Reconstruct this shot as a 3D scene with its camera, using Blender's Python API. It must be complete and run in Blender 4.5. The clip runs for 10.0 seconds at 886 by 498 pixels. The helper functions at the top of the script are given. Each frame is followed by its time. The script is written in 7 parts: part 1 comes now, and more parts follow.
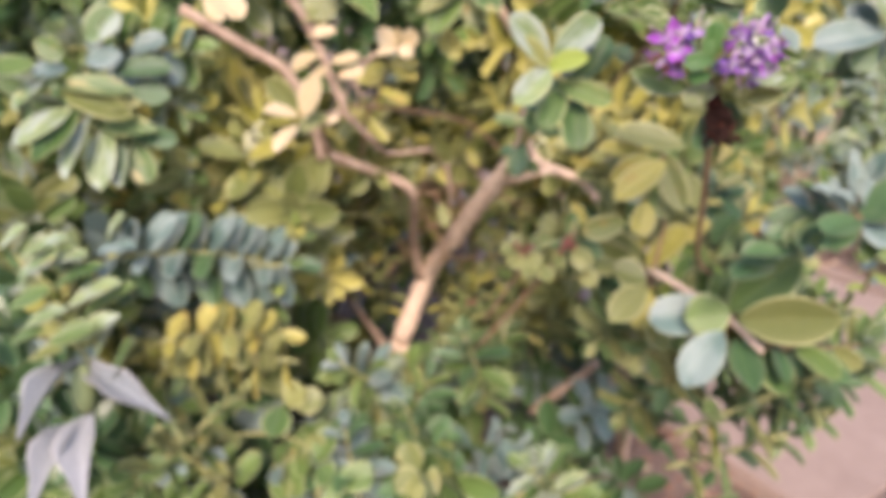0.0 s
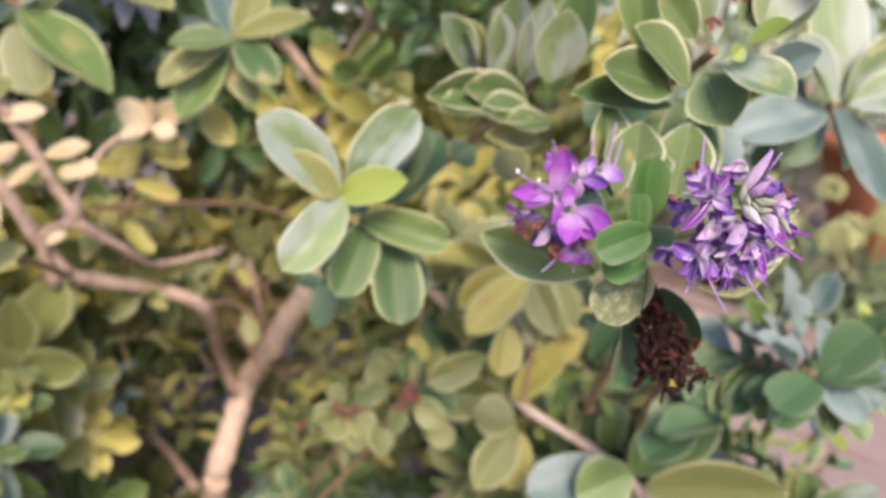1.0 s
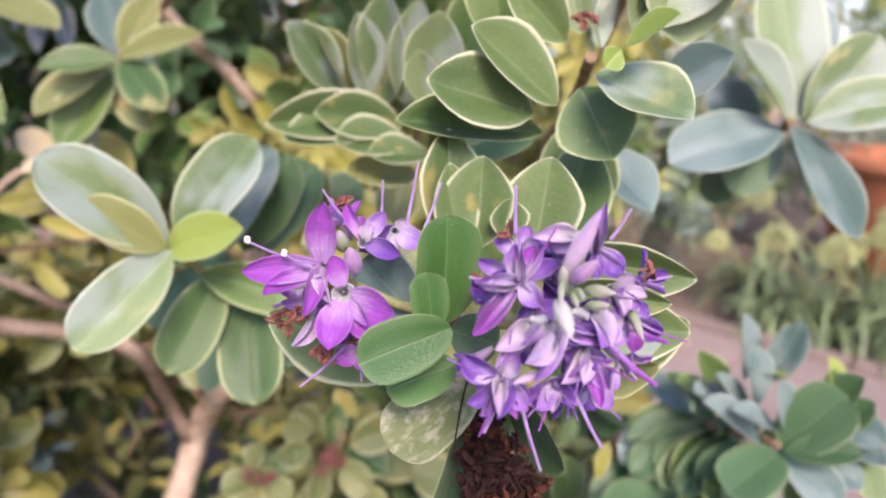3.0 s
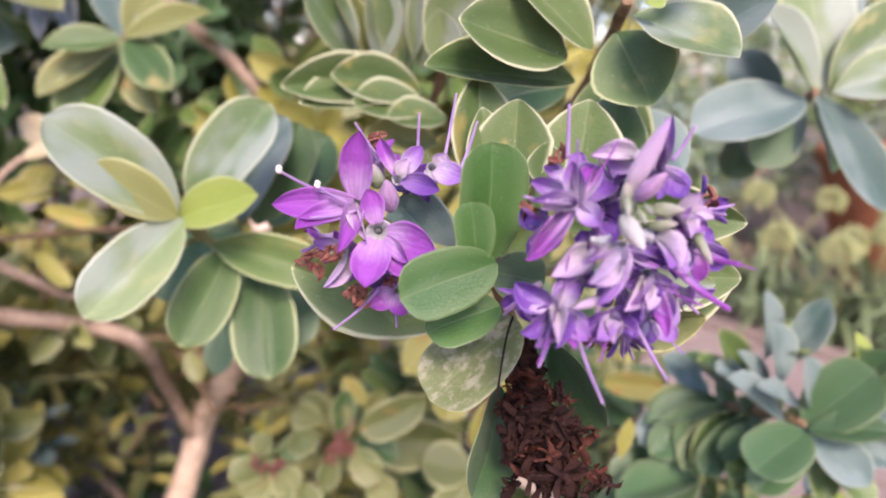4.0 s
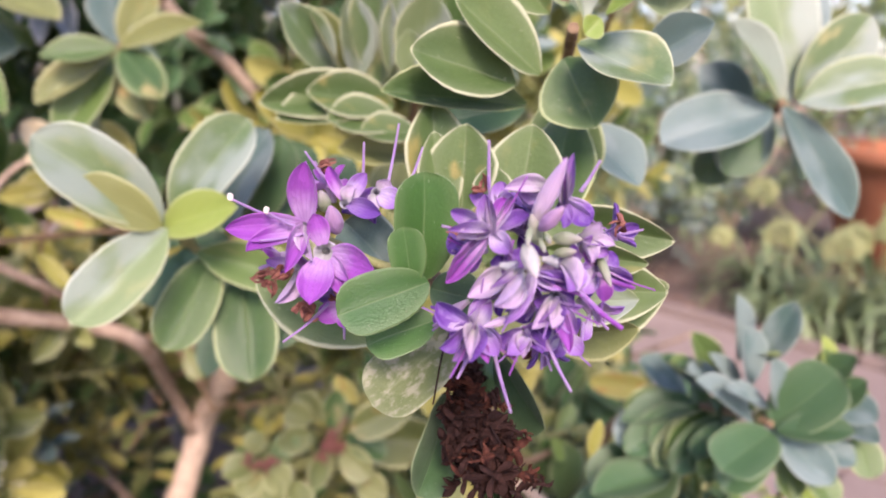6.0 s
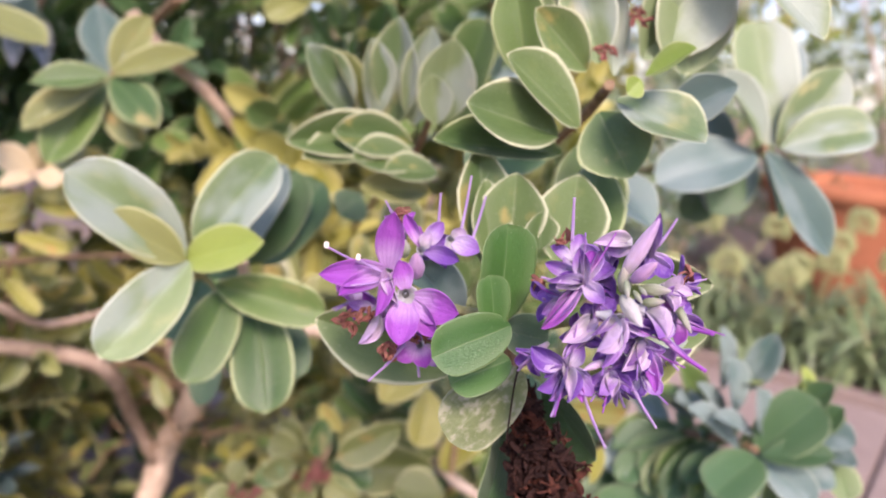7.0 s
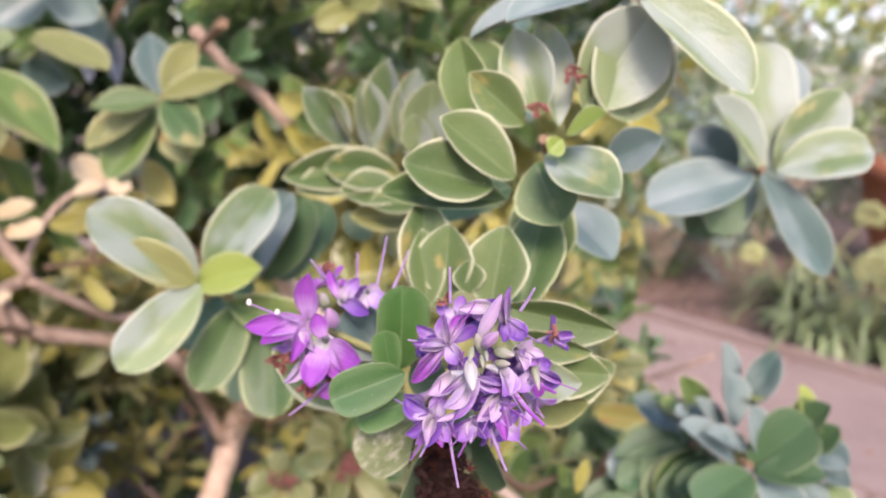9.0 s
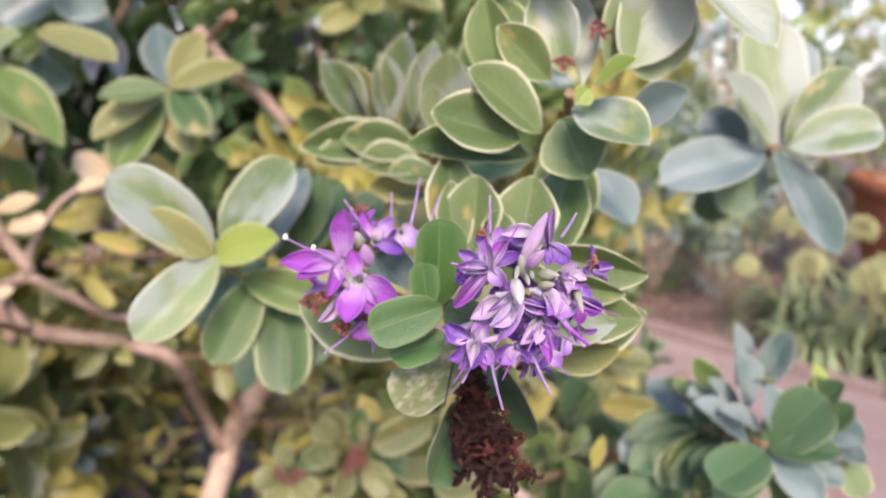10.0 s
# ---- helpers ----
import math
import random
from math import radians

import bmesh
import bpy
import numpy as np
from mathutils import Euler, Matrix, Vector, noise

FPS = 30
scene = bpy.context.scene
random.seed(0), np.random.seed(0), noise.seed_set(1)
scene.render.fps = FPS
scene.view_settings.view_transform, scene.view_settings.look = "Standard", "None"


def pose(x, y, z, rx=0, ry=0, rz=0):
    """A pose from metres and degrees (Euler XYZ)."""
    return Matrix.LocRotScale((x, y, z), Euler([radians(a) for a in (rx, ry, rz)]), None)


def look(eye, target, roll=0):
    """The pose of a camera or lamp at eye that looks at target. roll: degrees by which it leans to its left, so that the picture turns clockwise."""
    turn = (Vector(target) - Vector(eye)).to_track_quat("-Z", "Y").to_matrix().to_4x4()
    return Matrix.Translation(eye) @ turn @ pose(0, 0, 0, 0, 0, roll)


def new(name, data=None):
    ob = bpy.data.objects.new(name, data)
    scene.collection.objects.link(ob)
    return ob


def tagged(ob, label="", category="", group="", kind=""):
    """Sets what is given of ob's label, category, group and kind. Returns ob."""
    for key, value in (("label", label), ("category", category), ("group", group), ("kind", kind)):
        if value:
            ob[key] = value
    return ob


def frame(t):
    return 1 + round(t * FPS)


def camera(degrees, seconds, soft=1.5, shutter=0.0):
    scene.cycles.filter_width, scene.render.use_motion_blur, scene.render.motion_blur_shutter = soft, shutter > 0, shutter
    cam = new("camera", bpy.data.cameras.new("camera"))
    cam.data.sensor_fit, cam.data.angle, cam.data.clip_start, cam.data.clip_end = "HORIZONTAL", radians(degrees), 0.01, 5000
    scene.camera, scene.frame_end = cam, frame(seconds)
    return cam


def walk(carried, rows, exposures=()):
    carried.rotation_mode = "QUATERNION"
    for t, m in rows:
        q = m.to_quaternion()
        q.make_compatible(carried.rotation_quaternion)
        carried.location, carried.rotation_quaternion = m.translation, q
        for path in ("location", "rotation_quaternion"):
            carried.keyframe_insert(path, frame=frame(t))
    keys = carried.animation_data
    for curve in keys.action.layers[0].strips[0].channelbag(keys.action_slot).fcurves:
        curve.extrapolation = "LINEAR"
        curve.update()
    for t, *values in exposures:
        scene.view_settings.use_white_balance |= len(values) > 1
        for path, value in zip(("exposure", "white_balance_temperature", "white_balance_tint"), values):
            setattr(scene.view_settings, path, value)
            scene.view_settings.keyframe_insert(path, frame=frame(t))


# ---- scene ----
cam = camera(64.0, 10.0, 1.9)
cam.data.dof.use_dof, cam.data.dof.focus_distance, cam.data.dof.aperture_fstop = True, 0.125, 15.0
PATH = [
    (0, (-0.0471, -0.2983, 0.9257), (-0.4306, 1.5525, 0.2716), 4.68),
    (0.5, (-0.0524, -0.1604, 0.9428), (-0.1785, 1.7527, 0.3734), 4.01),
    (1, (-0.0491, -0.0642, 0.9516), (-0.0277, 1.8579, 0.3992), 3.29),
    (1.5, (-0.0242, -0.0183, 0.9483), (0.0441, 1.8970, 0.3766), 1.67),
    (2, (0.0020, -0.0033, 0.9554), (0.0059, 1.9203, 0.4080), 1.85),
    (2.5, (0.0000, 0.0000, 0.9500), (0.0000, 1.9319, 0.4324), 2.00),
    (2.7, (0.0024, -0.0009, 0.9546), (0.0096, 1.9336, 0.4468), 2.25),
    (3.8, (-0.0012, -0.0028, 0.9376), (0.0162, 1.9344, 0.4409), 1.71),
    (4, (-0.0043, 0.0024, 0.9386), (0.0060, 1.9394, 0.4407), 1.96),
    (4.5, (-0.0022, 0.0030, 0.9403), (0.0053, 1.9370, 0.4310), 1.85),
    (5, (0.0009, 0.0023, 0.9403), (0.0125, 1.9411, 0.4491), 2.17),
    (5.5, (0.0069, -0.0021, 0.9346), (-0.0178, 1.9440, 0.4741), 2.36),
    (5.7, (0.0074, -0.0033, 0.9457), (-0.0049, 1.9287, 0.4286), 1.93),
    (6.8, (0.0046, -0.0164, 0.9449), (0.0420, 1.9325, 0.4972), 2.74),
    (7, (-0.0168, -0.0149, 0.9510), (0.1125, 1.9324, 0.5140), 3.26),
    (7.5, (0.0102, -0.0256, 0.9545), (-0.0025, 1.9310, 0.5401), 2.03),
    (8, (0.0214, -0.0366, 0.9590), (-0.0466, 1.9077, 0.4953), 1.90),
    (8.5, (0.0309, -0.0446, 0.9482), (-0.0692, 1.9073, 0.5239), 1.27),
    (9, (0.0190, -0.0313, 0.9724), (-0.0766, 1.9057, 0.4839), 1.99),
    (9.5, (0.0055, -0.0329, 0.9726), (-0.0358, 1.8990, 0.4568), 3.06),
    (10, (0.0103, -0.0358, 0.9545), (-0.0675, 1.9138, 0.5153), 2.06),
]
walk(cam, [(t, look(eye, target, roll)) for t, eye, target, roll in PATH], [(0.0, 1.12, 6750, 31), (1.0, 1.0, 6550, 31), (2.0, 1.02, 6150, 30), (4.0, 1.02, 6350, 37), (10.0, 1.02, 6400, 37)])

# world, sun, exposure
SUN_EL, SUN_AZ = 39.0, 172.0
world = bpy.data.worlds.new("sky")
scene.world = world
world.use_nodes = True
wt = world.node_tree
sky = wt.nodes.new("ShaderNodeTexSky")
sky.sky_type = "NISHITA"
sky.sun_disc = False
sky.sun_elevation, sky.sun_rotation = radians(SUN_EL), radians(SUN_AZ)
wt.links.new(sky.outputs[0], wt.nodes["Background"].inputs[0])
wt.nodes["Background"].inputs[1].default_value = 0.15
sun_data = bpy.data.lights.new("sun", "SUN")
sun_data.energy, sun_data.angle, sun_data.color = 2.6, radians(18.0), (1.0, 0.89, 0.72)
sun = new("sun", sun_data)
sun_way = Vector((math.sin(radians(SUN_AZ)) * math.cos(radians(SUN_EL)), math.cos(radians(SUN_AZ)) * math.cos(radians(SUN_EL)), math.sin(radians(SUN_EL))))
sun.matrix_basis = look(sun_way * 20, (0, 0, 0))


# ---------------------------------------------------------------- node helpers
class Mat:
    """A node material with short calls for its nodes."""

    def __init__(self, name):
        self.m = bpy.data.materials.new(name)
        self.m.use_nodes = True
        self.t = self.m.node_tree
        self.b = self.t.nodes["Principled BSDF"]
        self.out = self.t.nodes["Material Output"]

    def put(self, socket, v):
        if isinstance(v, bpy.types.NodeSocket):
            self.t.links.new(v, socket)
        else:
            socket.default_value = v if not isinstance(v, tuple) or len(v) != 3 or socket.type != "RGBA" else (*v, 1)

    def attr(self, name):
        n = self.t.nodes.new("ShaderNodeAttribute")
        n.attribute_name = name
        return n.outputs["Fac"]

    def math(self, op, a, b=0.5, c=0.0):
        n = self.t.nodes.new("ShaderNodeMath")
        n.operation = op
        for k, v in enumerate((a, b, c)):
            self.put(n.inputs[k], v)
        return n.outputs[0]

    def smooth(self, v, lo, hi):
        n = self.t.nodes.new("ShaderNodeMapRange")
        n.interpolation_type = "SMOOTHSTEP"
        for k, x in enumerate((v, lo, hi, 0.0, 1.0)):
            self.put(n.inputs[k], x)
        return n.outputs[0]

    def mix(self, f, a, b, blend="MIX"):
        n = self.t.nodes.new("ShaderNodeMix")
        n.data_type, n.blend_type = "RGBA", blend
        self.put(n.inputs[0], f)
        self.put(n.inputs[6], a)
        self.put(n.inputs[7], b)
        return n.outputs[2]

    def coords(self, kind="Object"):
        return self.t.nodes.new("ShaderNodeTexCoord").outputs[kind]

    def place(self):
        return self.t.nodes.new("ShaderNodeNewGeometry").outputs["Position"]

    def rnd(self):
        """A number of its own for each object and each loose piece of a mesh."""
        a = self.t.nodes.new("ShaderNodeObjectInfo").outputs["Random"]
        b = self.t.nodes.new("ShaderNodeNewGeometry").outputs["Random Per Island"]
        return self.math("FRACT", self.math("ADD", a, b))

    def noise(self, vec, scale, detail=4.0, rough=0.55, w=None):
        n = self.t.nodes.new("ShaderNodeTexNoise")
        n.noise_dimensions = "4D" if w is not None else "3D"
        self.put(n.inputs["Vector"], vec)
        n.inputs["Scale"].default_value, n.inputs["Detail"].default_value, n.inputs["Roughness"].default_value = scale, detail, rough
        if w is not None:
            self.put(n.inputs["W"], w)
        return n.outputs["Fac"]

    def ramp(self, f, stops):
        n = self.t.nodes.new("ShaderNodeValToRGB")
        e = n.color_ramp.elements
        while len(e) < len(stops):
            e.new(0.5)
        for k, (at, col) in enumerate(stops):
            e[k].position, e[k].color = at, (*col, 1)
        self.put(n.inputs[0], f)
        return n.outputs[0]

    def bump(self, h, dist, strength=1.0):
        n = self.t.nodes.new("ShaderNodeBump")
        n.inputs["Distance"].default_value, n.inputs["Strength"].default_value = dist, strength
        self.put(n.inputs["Height"], h)
        self.put(self.b.inputs["Normal"], n.outputs[0])
        return n.outputs[0]

    def set(self, **kw):
        names = dict(color="Base Color", rough="Roughness", spec="Specular IOR Level", metal="Metallic", sheen="Sheen Weight", coat="Coat Weight")
        for k, v in kw.items():
            self.put(self.b.inputs[names[k]], v)
        return self

    def thin(self, color, share, normal=None):
        """Lets part of the light through a leaf or petal."""
        tr = self.t.nodes.new("ShaderNodeBsdfTranslucent")
        self.put(tr.inputs[0], color)
        if normal is not None:
            self.put(tr.inputs[1], normal)
        mx = self.t.nodes.new("ShaderNodeMixShader")
        mx.inputs[0].default_value = share
        self.t.links.new(self.b.outputs[0], mx.inputs[1])
        self.t.links.new(tr.outputs[0], mx.inputs[2])
        self.t.links.new(mx.outputs[0], self.out.inputs[0])
        return self


def leaf_material(name, dark, light, rim, rim_from=0.86, blotch=None, rough=0.33, pale=0.25, through_share=0.22, sky_sheen=0.0, gloss=0.55, patch=None):
    """Leaf skin: two tones, mottling, pale thin margin and midrib, painted patches of sky sheen."""
    m = Mat(name)
    r, edge, across, along = m.rnd(), m.attr("rim"), m.attr("across"), m.attr("along")
    v = m.coords("Object")
    big = m.noise(v, 2.2, 3.0, 0.5, m.math("MULTIPLY", r, 40.0))
    fine = m.noise(v, 26.0, 5.0, 0.65, m.math("MULTIPLY", r, 17.0))
    body = m.mix(m.smooth(m.math("ADD", m.math("MULTIPLY", r, 0.75), m.math("MULTIPLY", big, 0.45)), 0.15, 1.0), dark, light)
    body = m.mix(m.math("MULTIPLY", m.smooth(fine, 0.45, 0.8), 0.22), body, tuple(min(1, c * 1.5) for c in light))
    body = m.mix(m.math("MULTIPLY", m.smooth(edge, 0.45, 0.95), 0.24), body, m.mix(0.45, light, rim))
    if blotch:
        spot = m.math("MULTIPLY", m.smooth(big, 0.56, 0.70), m.smooth(m.math("FRACT", m.math("MULTIPLY", r, 7.3)), 0.35, 0.6))
        body = m.mix(m.math("MULTIPLY", spot, 0.85), body, blotch)
    if patch:
        cloud = m.noise(v, 7.0, 5.0, 0.6, 3.0)
        body = m.mix(m.math("MULTIPLY", m.smooth(cloud, 0.46, 0.60), 0.8), body, patch)
    side = m.math("ABSOLUTE", across)
    rib = m.math("MULTIPLY", m.math("SUBTRACT", 1.0, m.smooth(side, 0.015, 0.06)), m.math("SUBTRACT", 1.0, m.math("MULTIPLY", along, 0.7)))
    vein = m.math("SINE", m.math("MULTIPLY", m.math("SUBTRACT", along, m.math("MULTIPLY", side, 0.32)), 55.0))
    body = m.mix(m.math("MULTIPLY", rib, 0.18), body, rim)
    wob = m.math("ADD", edge, m.math("MULTIPLY", m.math("SUBTRACT", fine, 0.5), 0.06))
    body = m.mix(m.math("MULTIPLY", m.smooth(wob, rim_from, rim_from + 0.09), 0.9), body, rim)
    if sky_sheen:
        # pale grey-blue patches paint reflected sky into the base colour
        sheen_mask = m.noise(v, 1.6, 2.0, 0.4, m.math("MULTIPLY", r, 71.0))
        sheen_mask = m.smooth(m.math("ADD", sheen_mask, m.math("MULTIPLY", across, 0.10)), 0.44, 0.62)
        body = m.mix(m.math("MULTIPLY", sheen_mask, sky_sheen), body, (0.46, 0.54, 0.50))
    fleck = m.noise(v, 34.0, 2.0, 0.5, m.math("MULTIPLY", r, 53.0))
    body = m.mix(m.math("MULTIPLY", m.smooth(fleck, 0.69, 0.74), 0.45), body, (0.58, 0.60, 0.42))
    dust = m.noise(m.place(), 900.0, 2.0, 0.6)
    body = m.mix(m.math("MULTIPLY", m.smooth(dust, 0.70, 0.78), 0.16), body, (0.55, 0.55, 0.42))
    m.set(color=body, rough=m.math("ADD", rough - 0.08, m.math("MULTIPLY", fine, 0.14)), spec=gloss, sheen=pale * 0.3)
    nb = m.bump(m.math("ADD", m.math("MULTIPLY", fine, 0.6), m.math("ADD", m.math("MULTIPLY", rib, -1.0), m.math("MULTIPLY", vein, 0.015))), 0.012, 0.06 if gloss > 0.8 else 0.22)
    m.thin(m.mix(0.5, body, (0.25, 0.38, 0.05)), through_share, nb)
    return m.m


GREEN, BLUE, YOUNG, DARK, OLIVE, YELLOW, CREAM, PALE, FRESH, EDGED, MOTTLED = range(11)
LEAF = [
    leaf_material("leaf_green", (0.046, 0.110, 0.026), (0.125, 0.210, 0.052), (0.54, 0.62, 0.30), rim_from=0.885, blotch=(0.42, 0.36, 0.14)),
    leaf_material("leaf_blue", (0.070, 0.140, 0.115), (0.14, 0.23, 0.20), (0.44, 0.52, 0.40), rim_from=0.9, rough=0.36, pale=0.5, sky_sheen=0.28),
    leaf_material("leaf_young", (0.22, 0.34, 0.05), (0.38, 0.48, 0.11), (0.55, 0.62, 0.28), rim_from=0.9, through_share=0.3),
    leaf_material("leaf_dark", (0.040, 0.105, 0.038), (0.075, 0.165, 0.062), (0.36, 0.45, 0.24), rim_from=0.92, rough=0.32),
    leaf_material("leaf_olive", (0.13, 0.165, 0.045), (0.25, 0.275, 0.09), (0.55, 0.57, 0.27), blotch=(0.36, 0.24, 0.07)),
    leaf_material("leaf_yellow", (0.30, 0.30, 0.05), (0.50, 0.47, 0.13), (0.62, 0.60, 0.28), blotch=(0.50, 0.27, 0.07), through_share=0.3),
    leaf_material("leaf_cream", (0.50, 0.40, 0.20), (0.70, 0.60, 0.38), (0.74, 0.66, 0.45), blotch=(0.62, 0.36, 0.16), through_share=0.3),
    leaf_material("leaf_pale", (0.10, 0.180, 0.065), (0.22, 0.31, 0.13), (0.62, 0.68, 0.42), rim_from=0.885, blotch=(0.55, 0.50, 0.22), pale=0.5, sky_sheen=0.55),
    leaf_material("leaf_fresh", (0.036, 0.122, 0.022), (0.066, 0.178, 0.036), (0.50, 0.60, 0.32), rim_from=0.96, rough=0.36, pale=0.0, gloss=0.6),
    leaf_material("leaf_edged", (0.065, 0.125, 0.036), (0.140, 0.215, 0.068), (0.60, 0.64, 0.40), rim_from=0.85, blotch=(0.40, 0.34, 0.10), rough=0.45, pale=0.0, gloss=0.35),
    leaf_material("leaf_mottled", (0.13, 0.17, 0.06), (0.20, 0.24, 0.10), (0.42, 0.46, 0.26), rim_from=0.93, rough=0.4, pale=0.0, gloss=0.4, patch=(0.36, 0.36, 0.24)),
]


def bark_material(name, a, b, scale=60.0, depth=0.004):
    m = Mat(name)
    v = m.place()
    n1, n2 = m.noise(v, scale, 6.0, 0.7), m.noise(v, scale * 6, 3.0, 0.6)
    m.set(color=m.mix(m.math("MULTIPLY", m.smooth(n2, 0.5, 0.75), 0.5), m.ramp(n1, [(0.3, a), (0.72, b)]), tuple(min(1, c * 1.5) for c in b)), rough=0.85, spec=0.2)
    m.bump(m.math("ADD", n1, m.math("MULTIPLY", n2, 0.4)), depth, 0.8)
    return m.m


BARK = bark_material("bark_tan", (0.40, 0.29, 0.20), (0.82, 0.66, 0.50))
BARK_GREY = bark_material("bark_grey", (0.235, 0.165, 0.115), (0.54, 0.42, 0.31))
TWIG = bark_material("twig_brown", (0.14, 0.085, 0.05), (0.34, 0.24, 0.14), 150.0, 0.001)
STEM = bark_material("stem_green", (0.20, 0.24, 0.08), (0.38, 0.36, 0.18), 200.0, 0.0006)
DEAD = bark_material("dead_brown", (0.010, 0.005, 0.004), (0.050, 0.022, 0.016), 500.0, 0.001)
RUST_DARK = bark_material("withered_dark", (0.030, 0.010, 0.007), (0.14, 0.050, 0.030), 600.0, 0.0008)
RUST = bark_material("withered_red", (0.11, 0.035, 0.03), (0.34, 0.15, 0.11), 700.0, 0.0006)


def petal_material(name, throat, body, edge, ends=(0.26, 0.58, 0.95)):
    m = Mat(name)
    along, across, r = m.attr("along"), m.attr("across"), m.rnd()
    v = m.coords("Object")
    n = m.noise(v, 3.0, 3.0, 0.5, m.math("MULTIPLY", r, 30.0))
    col = m.ramp(m.math("ADD", along, m.math("MULTIPLY", m.math("SUBTRACT", n, 0.5), 0.22)), list(zip(ends, (throat, body, edge))))
    line = m.math("SINE", m.math("MULTIPLY", across, 19.0))
    col = m.mix(m.math("MULTIPLY", m.smooth(line, 0.3, 1.0), 0.22), col, tuple(c * 0.7 for c in body))
    col = m.mix(m.math("MULTIPLY", r, 0.30), col, tuple(min(1, c * 1.3 + 0.05) for c in body))
    col = m.mix(m.math("MULTIPLY", m.smooth(m.math("ABSOLUTE", across), 0.82, 1.0), 0.35), col, tuple(min(1, c * 1.2 + 0.12) for c in body))
    m.set(color=col, rough=0.42, spec=0.4, sheen=0.2)
    nb = m.bump(m.math("ADD", n, m.math("MULTIPLY", line, 0.02)), 0.03, 0.18)
    m.thin(col, 0.3, nb)
    return m.m


MAGENTA = petal_material("petal_magenta", (0.54, 0.36, 0.60), (0.35, 0.085, 0.45), (0.30, 0.050, 0.40))
# edge tone darkened to carry some of the shading in the gaps
LAVENDER = petal_material("petal_lavender", (0.62, 0.56, 0.66), (0.37, 0.20, 0.52), (0.25, 0.09, 0.42), (0.30, 0.66, 0.98))
VIOLET = petal_material("petal_violet", (0.32, 0.20, 0.46), (0.18, 0.065, 0.36), (0.13, 0.042, 0.30))
WHITE_LILAC = petal_material("petal_white", (0.44, 0.46, 0.42), (0.58, 0.47, 0.60), (0.46, 0.30, 0.56), (0.10, 0.50, 1.0))
THROAT = petal_material("throat_white", (0.40, 0.43, 0.38), (0.55, 0.54, 0.60), (0.48, 0.32, 0.58), (0.05, 0.2, 0.4))
WHITISH = petal_material("bud_white", (0.40, 0.42, 0.32), (0.60, 0.46, 0.60), (0.48, 0.32, 0.56), (0.02, 0.3, 1.0))
PINKISH = petal_material("bud_pink", (0.36, 0.24, 0.40), (0.46, 0.27, 0.50), (0.54, 0.36, 0.50), (0.02, 0.4, 1.0))
CREAMY = petal_material("bud_creamy", (0.36, 0.42, 0.28), (0.55, 0.54, 0.48), (0.62, 0.55, 0.58), (0.05, 0.4, 1.0))
BUDGREEN = petal_material("bud_green", (0.24, 0.32, 0.15), (0.38, 0.42, 0.29), (0.46, 0.40, 0.40))
FILAMENT = petal_material("filament_violet", (0.50, 0.36, 0.60), (0.40, 0.24, 0.52), (0.42, 0.29, 0.48))
ANTHER = bark_material("anther_cream", (0.66, 0.60, 0.48), (0.85, 0.82, 0.74), 2000.0, 0.0002)


def plain(name, a, b, scale, rough=0.8, depth=0.002, spec=0.3, detail=6.0):
    m = Mat(name)
    v = m.place()
    n1, n2 = m.noise(v, scale, detail, 0.62), m.noise(v, scale * 9, 4.0, 0.6)
    col = m.ramp(m.math("ADD", m.math("MULTIPLY", n1, 0.65), m.math("MULTIPLY", n2, 0.35)), [(0.32, a), (0.68, b)])
    r = m.rnd()
    col = m.mix(m.math("MULTIPLY", r, 0.28), col, tuple(c * 0.55 for c in a))
    m.set(color=col, rough=rough, spec=spec)
    m.bump(m.math("ADD", n1, m.math("MULTIPLY", n2, 0.5)), depth, 0.8)
    return m.m


SOIL = plain("soil", (0.13, 0.090, 0.070), (0.33, 0.240, 0.190), 9.0, 0.95, 0.02)
PAVING = plain("paving", (0.27, 0.205, 0.168), (0.39, 0.305, 0.250), 3.5, 0.85, 0.003)
LITTER = plain("dry_leaf", (0.16, 0.075, 0.045), (0.42, 0.26, 0.17), 30.0, 0.8, 0.002)
TERRACOTTA = plain("terracotta", (0.36, 0.12, 0.055), (0.52, 0.21, 0.10), 7.0, 0.85, 0.002)
STRAP = leaf_material("strap_leaf", (0.11, 0.19, 0.065), (0.28, 0.37, 0.16), (0.40, 0.46, 0.26), rough=0.35)
# silver-grey base colour partly paints the sky reflected by glossy blades
DRYSTRAP = leaf_material("strap_silver", (0.24, 0.28, 0.29), (0.40, 0.43, 0.44), (0.50, 0.52, 0.50), rough=0.28)
SEED = plain("seed_green", (0.30, 0.34, 0.12), (0.54, 0.56, 0.27), 120.0, 0.6, 0.001)
BUD_PLAIN = plain("bud_cream", (0.55, 0.55, 0.36), (0.75, 0.74, 0.55), 300.0, 0.6, 0.0005)



# ---------------------------------------------------------------- building helpers
PLACE = {}


def part(name, data, material, parent=None, label="", at=None):
    """Links a mesh, given as mesh data or bmesh, as one object; under a parent it keeps its place in the world."""
    if isinstance(data, bmesh.types.BMesh):
        me = bpy.data.meshes.new(name)
        data.to_mesh(me)
        data.free()
        data = me
    if material is not None and not data.materials:
        data.materials.append(material)
    ob = new(name, data)
    at = at or Matrix()
    ob.matrix_basis = at
    PLACE[ob] = at
    if parent is not None:
        ob.parent = parent
        ob.matrix_parent_inverse = PLACE[parent].inverted()
    return tagged(ob, label)


